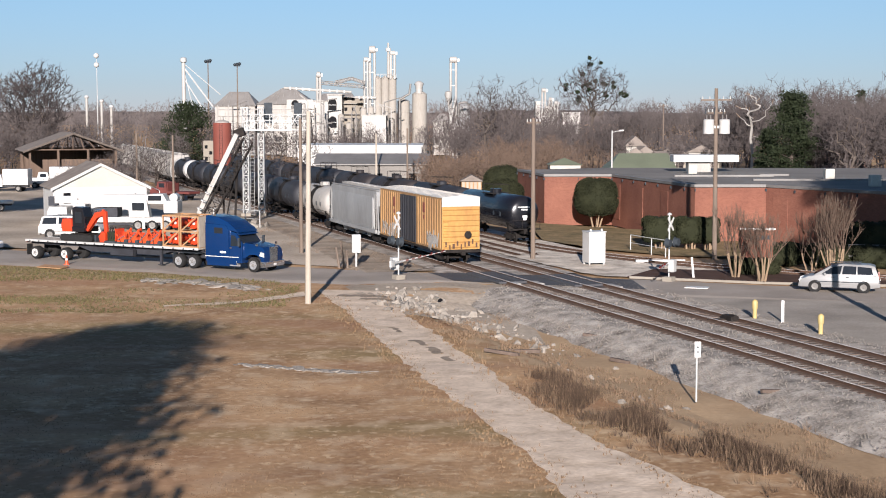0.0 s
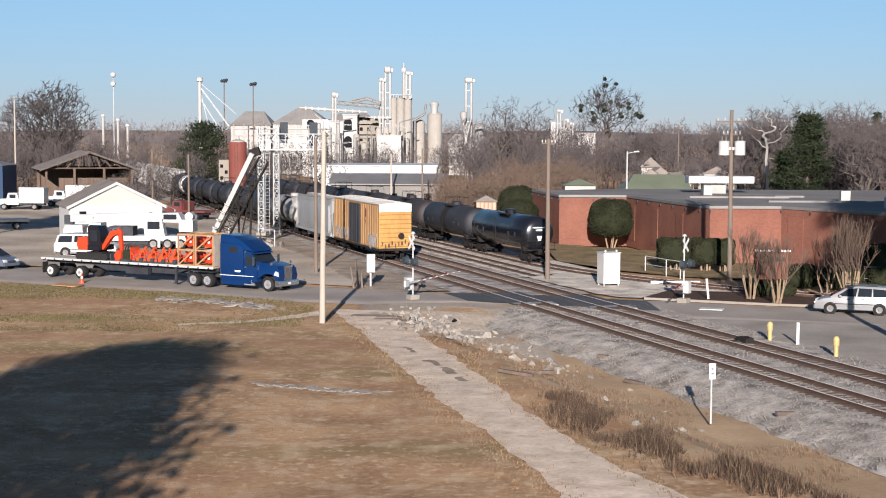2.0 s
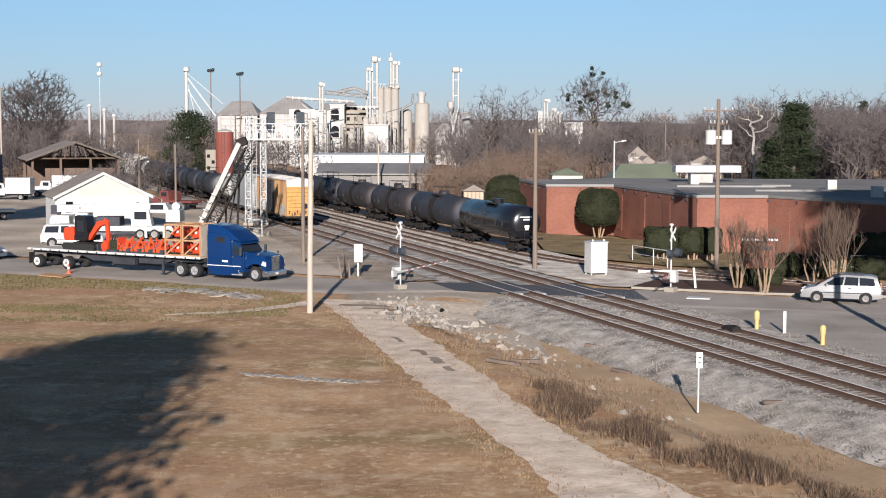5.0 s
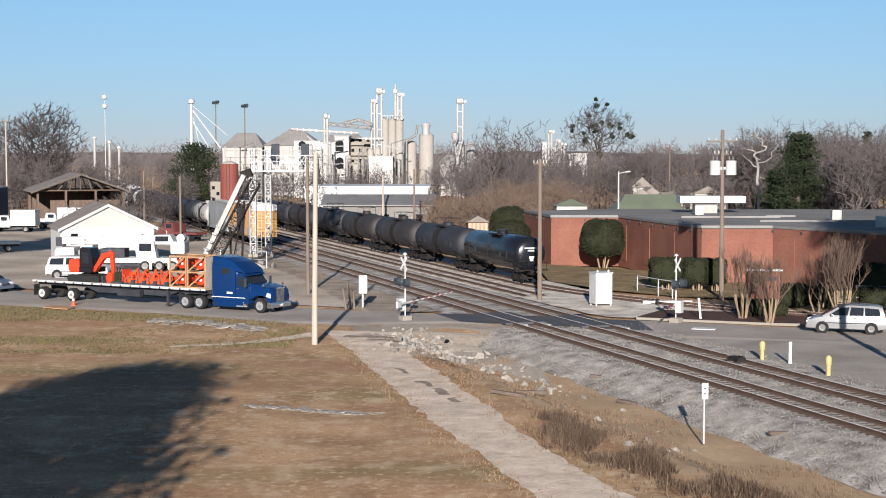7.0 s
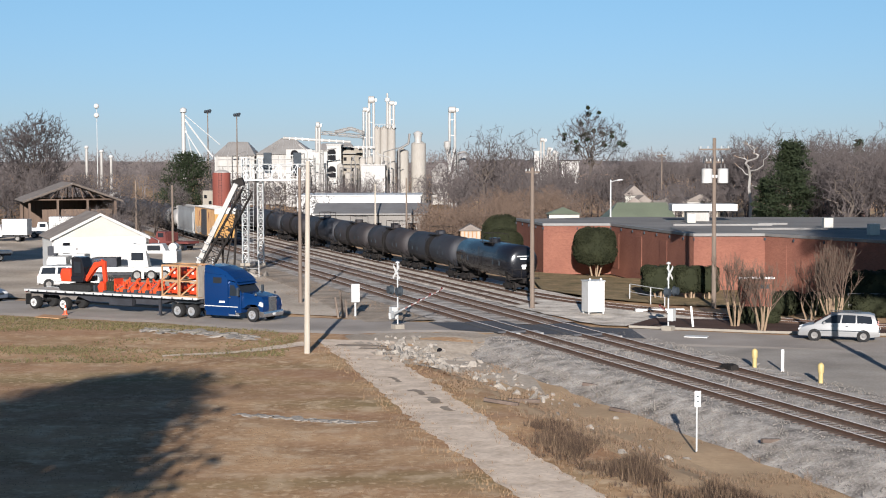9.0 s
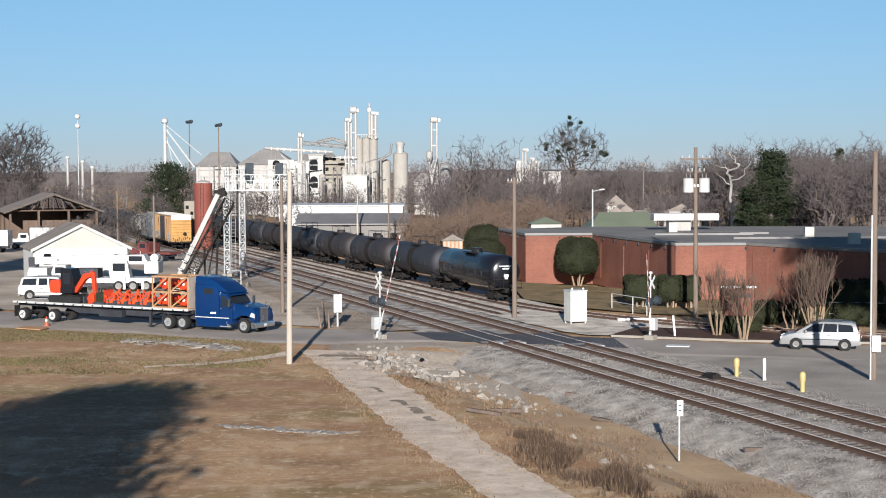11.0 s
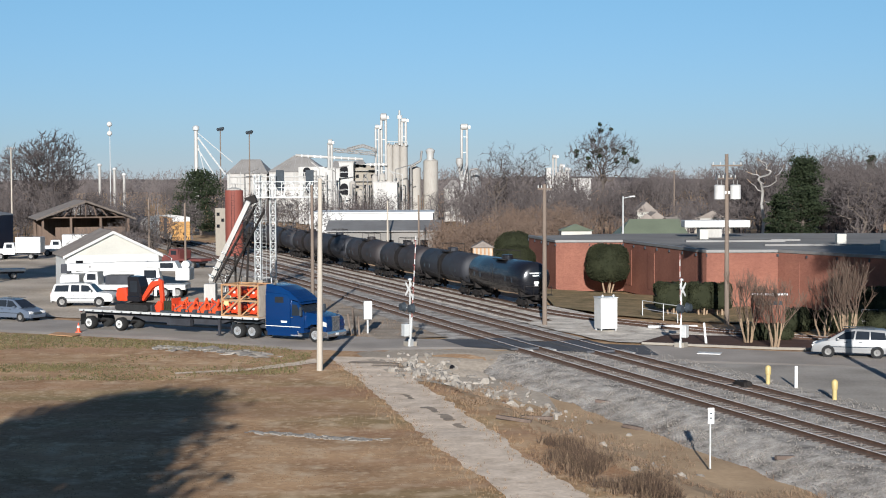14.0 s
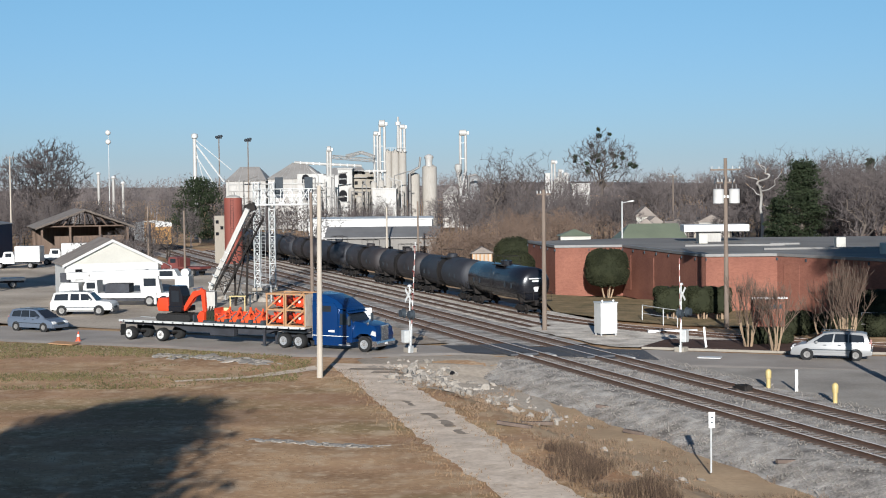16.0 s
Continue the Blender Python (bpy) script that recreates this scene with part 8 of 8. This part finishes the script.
woods("woods", "belt of bare grey-brown winter trees on the works side", belt(-110, -62, 265, 330, 75, 7, 11) + belt(-62, -38, 250, 320, 44, 6, 9.5) + belt(-130, -64, 330, 420, 60, 8, 12), 72, M["twig"], 0.08)
woods("woods", "low reddish brush behind the tank cars", belt(-2, 13, 186, 212, 60, 3.5, 7.0) + belt(8, 26, 215, 250, 40, 5, 8.5), 73, M["twig_red"], 0.045, 130, 0.9)
woods("woods", "bare grey trees behind the brick building", belt(2, 34, 262, 330, 80, 7, 11.5) + belt(34, 60, 262, 310, 34, 6, 9.5) + belt(4, 30, 300, 330, 12, 12, 16) + belt(40, 66, 320, 380, 30, 11, 15), 74, M["twig"], 0.08)
woods("woods", "tall bare woods on the far side of the lots", belt(57, 78, 205, 250, 60, 10, 15) + belt(60, 95, 262, 340, 80, 12, 18), 75, M["twig"], 0.08)
woods("woods", "distant bare woods under the horizon", belt(-260, 300, 480, 760, 400, 11, 18), 76, M["far_hill"], 0.15, 90, 0.8)
woods("woods", "bare brush between the barn and the tracks", belt(-52.29, -43.05, 196, 226, 34, 3.0, 5.6), 78, M["twig"], 0.04, 130, 0.8)
woods("woods", "bare brush round the grain works", belt(-50, -8, 335, 366, 46, 6, 9.5) + belt(-6, 24, 335, 372, 36, 6, 11), 77, M["twig"], 0.06, 130, 0.8)


def far_ridge():
    rng = random.Random(5)
    verts, faces = [], []
    n = 160
    for i in range(n + 1):
        x = -1400 + 2800 * i / n
        h = 7.0 + 5 * noise.noise(Vector((x * 0.004, 0, 0))) + 3.0 * noise.noise(Vector((x * 0.05, 2, 0)))
        for j, (yy, zz) in enumerate(((1500, -1), (1560, h * 0.7 + 4), (1700, h + 5), (2000, h * 0.5))):
            verts.append((x, yy, zz + (1.5 * noise.noise(Vector((x * 0.3, j, 0))) if j else 0)))
    for i in range(n):
        for j in range(3):
            k = i * 4 + j
            faces.append((k, k + 4, k + 5, k + 1))
    tagged(raw("backdrop", verts, faces, M["far_hill"]), "low wooded ridge on the horizon", "hills", kind="structure")


far_ridge()


def far_lots():
    """Pale houses, sheds and parked cars half hidden by the woods."""
    rng = random.Random(9)
    for x, y, w, h, mt, lab in ((38.22, 285, 3.5, 7.0, M["cream"], "cream house among bare trees"), (45.38, 290, 4.5, 4.6, M["dirty_white"], "white building among bare trees"),
                            (48.67, 282, 4.0, 4.8, M["cream"], "cream shed among bare trees"), (72.30, 262, 9.0, 6.6, M["teal"], "brick house behind the woods"),
                            (69.31, 268, 5.0, 5.4, M["cream"], "cream house behind the woods"), (-87.63, 330, 6.0, 5.0, M["cream"], "cream house behind the barn")):
        t = thing("house", lab, "building", "far houses", pose(x, y, 0))
        part("wall", box(B(), (0, 0, h * 0.36), (w, 5, h * 0.72)), mt, t)
        part("roof", prism(B(), [(-w / 2 - 0.4, h * 0.72), (w / 2 + 0.4, h * 0.72), (0, h)], -2.9, 2.9), M["shingle"], t)
        for k in range(int(w / 1.6)):
            part("window", box(B(), (-w / 2 + 1.0 + 1.6 * k, -2.52, h * 0.42), (0.8, 0.06, 1.2)), M["dark_hole"], t)
    for k in range(9):
        x, y, w = 35.59 + 2.0 * k + rng.uniform(-0.9, 0.9), 252 + rng.uniform(0, 26), rng.uniform(2.4, 5.0)
        h = rng.uniform(3.0, 5.6)
        t = thing("house", "pale little house half hidden by bare trees", "building", "far houses", pose(x, y, 0, 0, 0, rng.choice((0, 90)) + rng.uniform(-25, 25)))
        part("wall", box(B(), (0, 0, h * 0.38), (w, 3, h * 0.76)), (M["cream"], M["dirty_white"], M["concrete"])[k % 3], t)
        part("roof", prism(B(), [(-w / 2 - 0.3, h * 0.76), (w / 2 + 0.3, h * 0.76), (0, h)], -1.8, 1.8), M["shingle"], t)
        part("window", box(B(), (0, -1.52, h * 0.45), (0.8, 0.06, 1.1)), M["dark_hole"], t)
    for k in range(9):
        x, y = 38.61 + 1.5 * k + rng.uniform(-0.4, 0.4), 212 + rng.uniform(-3, 10)
        t = thing("parked_car", ("white car in the far lot", "dark car in the far lot", "silver car in the far lot")[k % 3] + " before the woods", "car", "far parked cars", pose(x, y, 0, 0, 0, rng.uniform(-20, 20)))
        p = (M["white"], M["mark"], M["silver"])[k % 3]
        part("body", flank(B(), VAN_LOW, lambda z: 0.92), p, t, bevel=0.05)
        part("cabin", flank(B(), VAN_UP, lambda z: 0.8), M["glass"], t, bevel=0.05)
        part("roof", box(B(), (1.5, 0, 1.78), (1.8, 1.4, 0.05)), p, t)
        for xx in (0.95, 3.95):
            part("wheels", tube(B(), (xx, -0.9, 0.34), (xx, 0.9, 0.34), 0.34, seg=14), M["tyre"], t)


far_lots()

# a broad evergreen oak beside the camera, which throws its shade on the lawn
evergreen("shade_tree", "broad dense tree standing on the lawn", pose(-18.2, 11.5, 0), 19.0, 16.5, 81, 135, 140, 0.3, base=0.36, pointed=0.36)
# added out of view, to shade the right part of the brick wall and hedges
evergreen("shade_tree", "unseen tall dense tree added to shade the brick wall", pose(36.0, 60, 0), 28.0, 17.5, 83, 130, 130, 0.32, base=0.5, pointed=0.3)
# also out of view, added to cast the shadow on the far yard
evergreen("shade_tree", "unseen tall dense tree added to shade the far yard", pose(-52.5, 131, 0), 22.5, 11.0, 84, 80, 120, 0.32, base=0.55, pointed=0.35)


# ---- grass, weeds, stones and rubble ----
def tufts(name, label, count, place, hgt, wid, material, seed, blades=4):
    rng = random.Random(seed)
    verts, faces = [], []
    made = 0
    while made < count:
        p = place(rng)
        if p is None:
            continue
        made += 1
        x, y = p
        z = height(x, y) - 0.01
        for _ in range(blades):
            a, l = rng.uniform(0, 6.283), rng.uniform(0.1, 0.7)
            h = hgt * (0.25 + 1.5 * rng.random() ** 2)
            dx, dy = rng.gauss(0, hgt * 0.35), rng.gauss(0, hgt * 0.35)
            ox, oy = math.cos(a) * wid, math.sin(a) * wid
            k = len(verts)
            verts += [(x + dx * 0.4 - ox, y + dy * 0.4 - oy, z), (x + dx * 0.4 + ox, y + dy * 0.4 + oy, z), (x + dx * (1 + l), y + dy * (1 + l), z + h)]
            faces.append((k, k + 1, k + 2))
    return tagged(raw(name, verts, faces, material), label, "grass", kind="stuff")


def lane_x(y):
    pts = [(35, 8.0), (42, 6.3), (50, 4.1), (60.3, 1.5), (68, -0.05), (77, -2.0), (88, -4.4), (95, -5.1)]
    for (a, p), (b, q) in zip(pts, pts[1:]):
        if a <= y <= b:
            return p + (q - p) * (y - a) / (b - a)
    return -5.0


def on_lawn(rng):
    y = 40 + 58 * rng.random() ** 1.5
    x = rng.uniform(-0.34 * y - 2, lane_x(y) - 1.8)
    if noise.noise(Vector((x * 0.35, y * 0.35, 7))) + rng.uniform(-0.4, 0.4) < 0:
        return None
    return x, y


def in_ditch(rng, lo=-10.5, hi=-3.4, keep=0.0):
    s, o = rng.uniform(-75, -14), rng.uniform(lo, hi)
    p = on_rail(s, o)
    if p.x < lane_x(p.y) + 1.9 or p.y > 88:
        return None
    if noise.noise(Vector((p.x * 0.3, p.y * 0.3, 11))) + rng.uniform(-0.25, 0.25) < keep:
        return None
    return p.x, p.y


tufts("lawn_tufts", "short dry tan grass tufts on the lawn", 15000, on_lawn, 0.04, 0.016, M["lawn_blade"], 91)


def by_road(rng):
    y = rng.uniform(84, 112)
    x = rng.uniform(-0.34 * y, -9)
    edge = 104.6 - (x + 19.6) * 0.46 if x < -10.5 else 98
    if y > edge - 0.4 or noise.noise(Vector((x * 0.1, y * 0.22, 21))) + rng.uniform(-0.2, 0.2) < 0.02 - 0.25 * (y > edge - 5):
        return None
    return x, y


def by_lane(rng):
    y = rng.uniform(42, 92)
    side = rng.choice((-1, 1))
    return lane_x(y) + side * (1.75 + 0.0 * y) + rng.gauss(0, 0.5), y


tufts("green_tufts", "low green grass along the road", 7000, by_road, 0.10, 0.03, M["green_blade"], 94)
tufts("lane_edge_tufts", "ragged dry grass along the lane", 2400, by_lane, 0.10, 0.022, M["lawn_blade"], 95)
tufts("ditch_weeds", "tall dry tan weeds in the ditch", 3600, lambda r: in_ditch(r, -12, -3.9, 0.12), 0.17, 0.014, M["weed"], 92, 8)


def on_bank(rng):
    p = on_rail(rng.uniform(-2, 55), rng.uniform(-8.2, -2.8))
    if noise.noise(Vector((p.x * 0.3, p.y * 0.2, 17))) + rng.uniform(-0.25, 0.25) < 0.05:
        return None
    return p.x, p.y


tufts("bank_weeds", "low dry weeds on the gravel bank by the tracks", 2600, on_bank, 0.13, 0.02, M["weed"], 97, 6)


def brush_line(rng):
    y = rng.uniform(40, 63)
    x = lane_x(y) + 3.3 + 0.2 * max(0.0, 57 - y) + rng.gauss(0.3, 0.8)
    if noise.noise(Vector((x * 0.5, y * 0.35, 3))) + rng.uniform(-0.2, 0.3) < 0.02:
        return None
    return x, y


tufts("dark_brush", "dark brown dead brush along the lane", 2000, brush_line, 0.34, 0.014, M["dark_weed"], 93, 8)
tufts("tan_brush", "tan seed-headed weeds along the lane", 1500, brush_line, 0.30, 0.013, M["weed"], 96, 7)


def rock_mesh(seed, r=1.0):
    rng = random.Random(seed)
    bm = B()
    bmesh.ops.create_icosphere(bm, subdivisions=1, radius=r)
    for v in bm.verts:
        v.co *= rng.uniform(0.72, 1.15)
        v.co.z *= 0.7
    return finish(bm, "stone", M["stone"])


ROCKS = [rock_mesh(k) for k in range(6)]


def rubble(name, label, count, place, size, seed, flat=False):
    """Loose stones, or flat broken slabs lying almost level."""
    rng = random.Random(seed)
    t = thing(name, label, "rubble", "rubble heaps")
    for k in range(count):
        x, y = place(rng)
        s = size * rng.choice((0.4, 0.5, 0.7, 0.8, 1.0, 1.5))
        if flat:
            m = pose(x, y, height(x, y) + 0.16 * s, rng.uniform(-9, 9), rng.uniform(-9, 9), rng.gauss(-18, 30))
            m = m @ Matrix.Diagonal((s * rng.uniform(1.6, 3.0), s * rng.uniform(1.0, 1.6), s * 0.45, 1))
        else:
            m = pose(x, y, height(x, y) + 0.1 * s, rng.uniform(0, 360), rng.uniform(0, 360), rng.uniform(0, 360))
            m = m @ Matrix.Diagonal((s * rng.uniform(0.8, 1.4), s, s * 0.7, 1))
        piece("stone", ROCKS[k % 6], t, m)
    return t


def spot(pts, sx, sy):
    def f(rng):
        i = rng.randrange(len(pts) - 1)
        a, b = Vector(pts[i]), Vector(pts[i + 1])
        p = a.lerp(b, rng.random())
        return p.x + rng.gauss(0, sx), p.y + rng.gauss(0, sy)
    return f


rubble("rubble_heap", "broken pale concrete and stones beside the crossing", 210, spot([(-2.31, 93.16), (-0.49, 91.13), (1.69, 85.54), (-2.83, 87.06)], 0.9, 1.8), 0.25, 101)
rubble("rubble_heap", "pale rocks spilled along the ditch", 75, spot([(2.16, 84.55), (3.61, 80.36), (5.13, 75.19), (6.18, 73.86)], 0.5, 1.3), 0.19, 102)
rubble("scrap_heap", "grey broken concrete and scrap at the foot of the conveyor", 90, spot([(-23.6, 154.0), (-21.0, 149.5), (-18.6, 149.0)], 0.8, 1.2), 0.42, 106)
rubble("rubble_strip", "broken white concrete edging along the road", 190, spot([(-20.04, 100.85), (-15.82, 98.81), (-11.61, 95.59)], 0.5, 0.6), 0.17, 103, True)
rubble("rubble_strip", "line of broken pale concrete in the lawn", 220, spot([(-9.10, 66.60), (-6.46, 65.55), (-3.22, 64.25)], 0.2, 0.16), 0.10, 104, True)
rubble("rubble_heap", "scattered stones on the dirt slope", 26, spot([(5.92, 70.64), (7.57, 63.69), (9.02, 55.74)], 1.0, 1.5), 0.14, 105)


p3 = sheet("rubble_bed", [(-6.2, 97.2), (-2.40, 98.7), (1.2, 99.0), (5.0, 96.9)], [(-2.73, 83.82), (0.19, 82.17), (2.74, 82.17), (5.79, 76.17)], None, M["yard"], "pale crushed stone beside the crossing", "patch", 0.8, 0.5)
for k, (a_, b_, w_) in enumerate((((-1.0, 73.5), (-0.4, 71.6), 0.3), ((-0.2, 71.0), (0.4, 69.2), 0.34), ((0.5, 68.4), (0.9, 67.2), 0.25), ((-4.6, 90.6), (-1.6, 90.0), 0.9), ((-6.2, 92.2), (-3.0, 91.6), 0.7), ((-2.3, 78.0), (-1.7, 76.2), 0.22))):
    q_ = Vector((b_[1] - a_[1], a_[0] - b_[0])).normalized() * w_
    o_ = sheet("damp_patch", [a_, b_], [(a_[0] + q_.x, a_[1] + q_.y), (b_[0] + q_.x, b_[1] + q_.y)], None, M["damp"], "dark damp patch on the gravel lane", "patch", 0.5, 0.25)
    for v in o_.data.vertices:
        v.co.z += 0.045
p4 = sheet("worn_path", [(-16.31, 87.06), (-12.56, 89.18), (-8.56, 93.75)], [(-16.17, 86.29), (-12.41, 88.11), (-7.97, 91.99)], None, M["lane"], "faint worn footpath across the lawn", "patch", 0.35, 0.4)
for o_ in (p3, p4):
    for v in o_.data.vertices:
        v.co.z += 0.03


def loose_ballast():
    rng = random.Random(111)
    verts, faces = [], []
    for _ in range(15000):
        s = -14.4 - 56 * rng.random()
        o = rng.choice((rng.uniform(-4.6, -1.3), rng.uniform(-4.6, -1.3), rng.uniform(-0.6, 0.6), rng.uniform(1.3, 2.8), rng.uniform(5.3, 7.4), rng.uniform(-5.2, -3.6)))
        z = 0.0 if o > -2.6 else 0.0 - 0.30 * (-2.6 - o) / 1.2
        p = on_rail(s, o, z + 0.01)
        r = rng.uniform(0.02, 0.055)
        k = len(verts)
        for v in ((1, 0, 0), (-0.5, 0.87, 0), (-0.5, -0.87, 0), (0, 0, 1), (0, 0, -0.7)):
            verts.append((p.x + v[0] * r * rng.uniform(0.7, 1.3), p.y + v[1] * r * rng.uniform(0.7, 1.3), p.z + v[2] * r * 0.8))
        for f in ((0, 1, 3), (1, 2, 3), (2, 0, 3), (1, 0, 4), (2, 1, 4), (0, 2, 4)):
            faces.append(tuple(k + i for i in f))
    tagged(raw("loose_ballast", verts, faces, M["small_stone"]), "loose grey ballast stones on the shoulder", "gravel", kind="stuff")


loose_ballast()


def small_things():
    x, y = -27.88, 110.32
    t = thing("traffic_cone", "orange traffic cone with white band at the road edge", "cone", m=pose(x, y, 0))
    part("base", box(B(), (0, 0, 0.03), (0.4, 0.4, 0.06)), M["orange"], t)
    part("cone", lathe(B(), [(0.05, 0.16), (0.72, 0.035), (0.74, 0.02)], "z", 16), M["orange"], t, smooth=True)
    part("band", lathe(B(), [(0.36, 0.11), (0.52, 0.083)], "z", 16), M["sign_white"], t, smooth=True)
    x, y = -28.41, 108.29
    t = thing("plywood_sheet", "tan plywood sheet lying at the road edge", "board", m=pose(x, y, 0.02, 0, 0, -18))
    part("sheet", box(B(), (0, 0, 0.06), (2.0, 1.1, 0.06), (3, 2, 0)), M["crate"], t)
    for o_, s_ in ((0.75, -13.6), (-0.75, -13.2), (4.85, -17.0)):
        p = on_rail(s_, o_ + 0.3)
        t = thing("crossing_plank", "pale worn concrete block beside the rail", "slab", "crossing blocks", pose(p.x, p.y, 0.06, 0, 0, RAIL_TURN))
        part("block", box(B(), (0, 0, 0.03), (1.9, 0.34, 0.12)), M["dirty_white"], t, bevel=0.02)
    x, y = 17.03, 95.28
    t = thing("concrete_slab", "pale concrete slab set in the road", "slab", m=pose(x, y, 0.02, 0, 0, -18))
    part("slab", box(B(), (0, 0, 0.02), (1.5, 0.9, 0.06)), M["white"], t, bevel=0.01)
    for k, (px, py, ln, a) in enumerate(((14.19, 60.76, 1.3, 20), (8.93, 70.64, 1.1, -40), (3.10, 68.97, 1.8, -28), (4.27, 70.64, 1.6, 15), (8.25, 77.18, 1.0, -30))):
        t = thing("old_tie", "broken dark timber lying on the slope", "timber", "discarded timbers", pose(px, py, height(px, py) + 0.12, 0, 4, a))
        part("timber", box(B(), (0, 0, 0), (ln, 0.2, 0.16)), M["tie"], t, bevel=0.015)
    x, y = 0.14, 92.57
    t = thing("culvert_pipe", "dark open end of a concrete culvert pipe", "pipe", m=pose(x, y, height(x, y) + 0.05, 0, 0, 20))
    b = B()
    lathe(b, [(-0.3, 0.2), (0.6, 0.2), (0.6, 0.18), (-0.3, 0.17)], "y", 20)
    part("pipe", b, M["concrete"], t, smooth=True)
    # black disc before the closed end, painted for the unlit inside
    part("mouth", lathe(B(), [(-0.32, 0.18), (-0.3, 0.18)], "y", 20), M["dark_hole"], t)


small_things()


# ---- movement ----
def smooth_rows(rows, at):
    """The way d at each time, straight between the rows."""
    for (a, p), (b, q) in zip(rows, rows[1:]):
        if a <= at <= b:
            return p + (q - p) * (at - a) / (b - a)
    return rows[-1][1]


def roll_wheels(owner, way, sign=1):
    """Turns every wheel of a vehicle by the way that it has gone."""
    for ob, x, y, r in WHEELS[owner.name]:
        rows, last = [], None
        n = 64
        for i in range(n + 1):
            t = 16.0 * i / n
            a = math.degrees(smooth_rows(way, t) / r)
            if last is None or abs(a - last) > 35 or i in (0, n):
                rows.append((t, pose(x, y, r, 0, a, 0)))
                last = a
        walk(ob, rows)


TRUCK_WAY = [(0, 0.0), (9.0, 0.0), (9.6, 0.1), (10.3, 0.4), (10.5, 0.5), (11.0, 0.82), (11.5, 1.22), (12.0, 1.67), (12.5, 2.17), (13.0, 2.75),
             (13.5, 3.45), (14.0, 4.35), (14.5, 5.4), (15.0, 6.25), (15.5, 7.25), (16.0, 8.4)]
GREY_WAY = [(0, -0.5), (5.0, -0.3), (8.0, 0.0), (10.3, 0.4), (12.0, 1.1), (12.5, 1.45), (13.5, 2.2), (14.0, 2.85), (14.5, 3.5), (15.0, 4.15), (15.5, 4.75), (16.0, 5.4)]
VAN_WAY = [(0, -0.45), (14.3, -0.45), (14.6, -0.42), (15.0, -0.3), (15.5, 0.05), (16.0, 0.87)]
GATE_WAY = [(0, 2.0), (8.4, 2.0), (9.0, 10.0), (10.3, 48.0), (10.5, 52.0), (11.0, 66.0), (11.5, 76.0), (12.0, 81.0), (12.5, 84.0), (16.0, 84.0)]


def motions():
    v, s0 = 10.6, -1.3
    for ob, d in TRAIN:
        rows = []
        for t in (0, 4, 8, 12, 16):
            p = on_rail(s0 + v * t + d, 0)
            rows.append((t, pose(p.x, p.y, RAIL_TOP, 0, 0, RAIL_TURN)))
        walk(ob, rows)
    for ob in TRUCK_THINGS:
        walk(ob, [(t, truck_pose(d)) for t, d in TRUCK_WAY])
    walk(VAN, [(t, van_pose(d)) for t, d in VAN_WAY])
    walk(GREY_VAN, [(t, grey_pose(d)) for t, d in GREY_WAY])
    for owner, way in ((TRUCK_THINGS[0], TRUCK_WAY), (TRUCK_THINGS[1], TRUCK_WAY), (VAN, VAN_WAY), (GREY_VAN, GREY_WAY)):
        roll_wheels(owner, way)
    for ob, (x, y, z), turn in GATES:
        walk(ob, [(t, pose(x, y, z, 0, 0, turn) @ pose(0, 0, 0, 0, -a, 0)) for t, a in GATE_WAY])


motions()
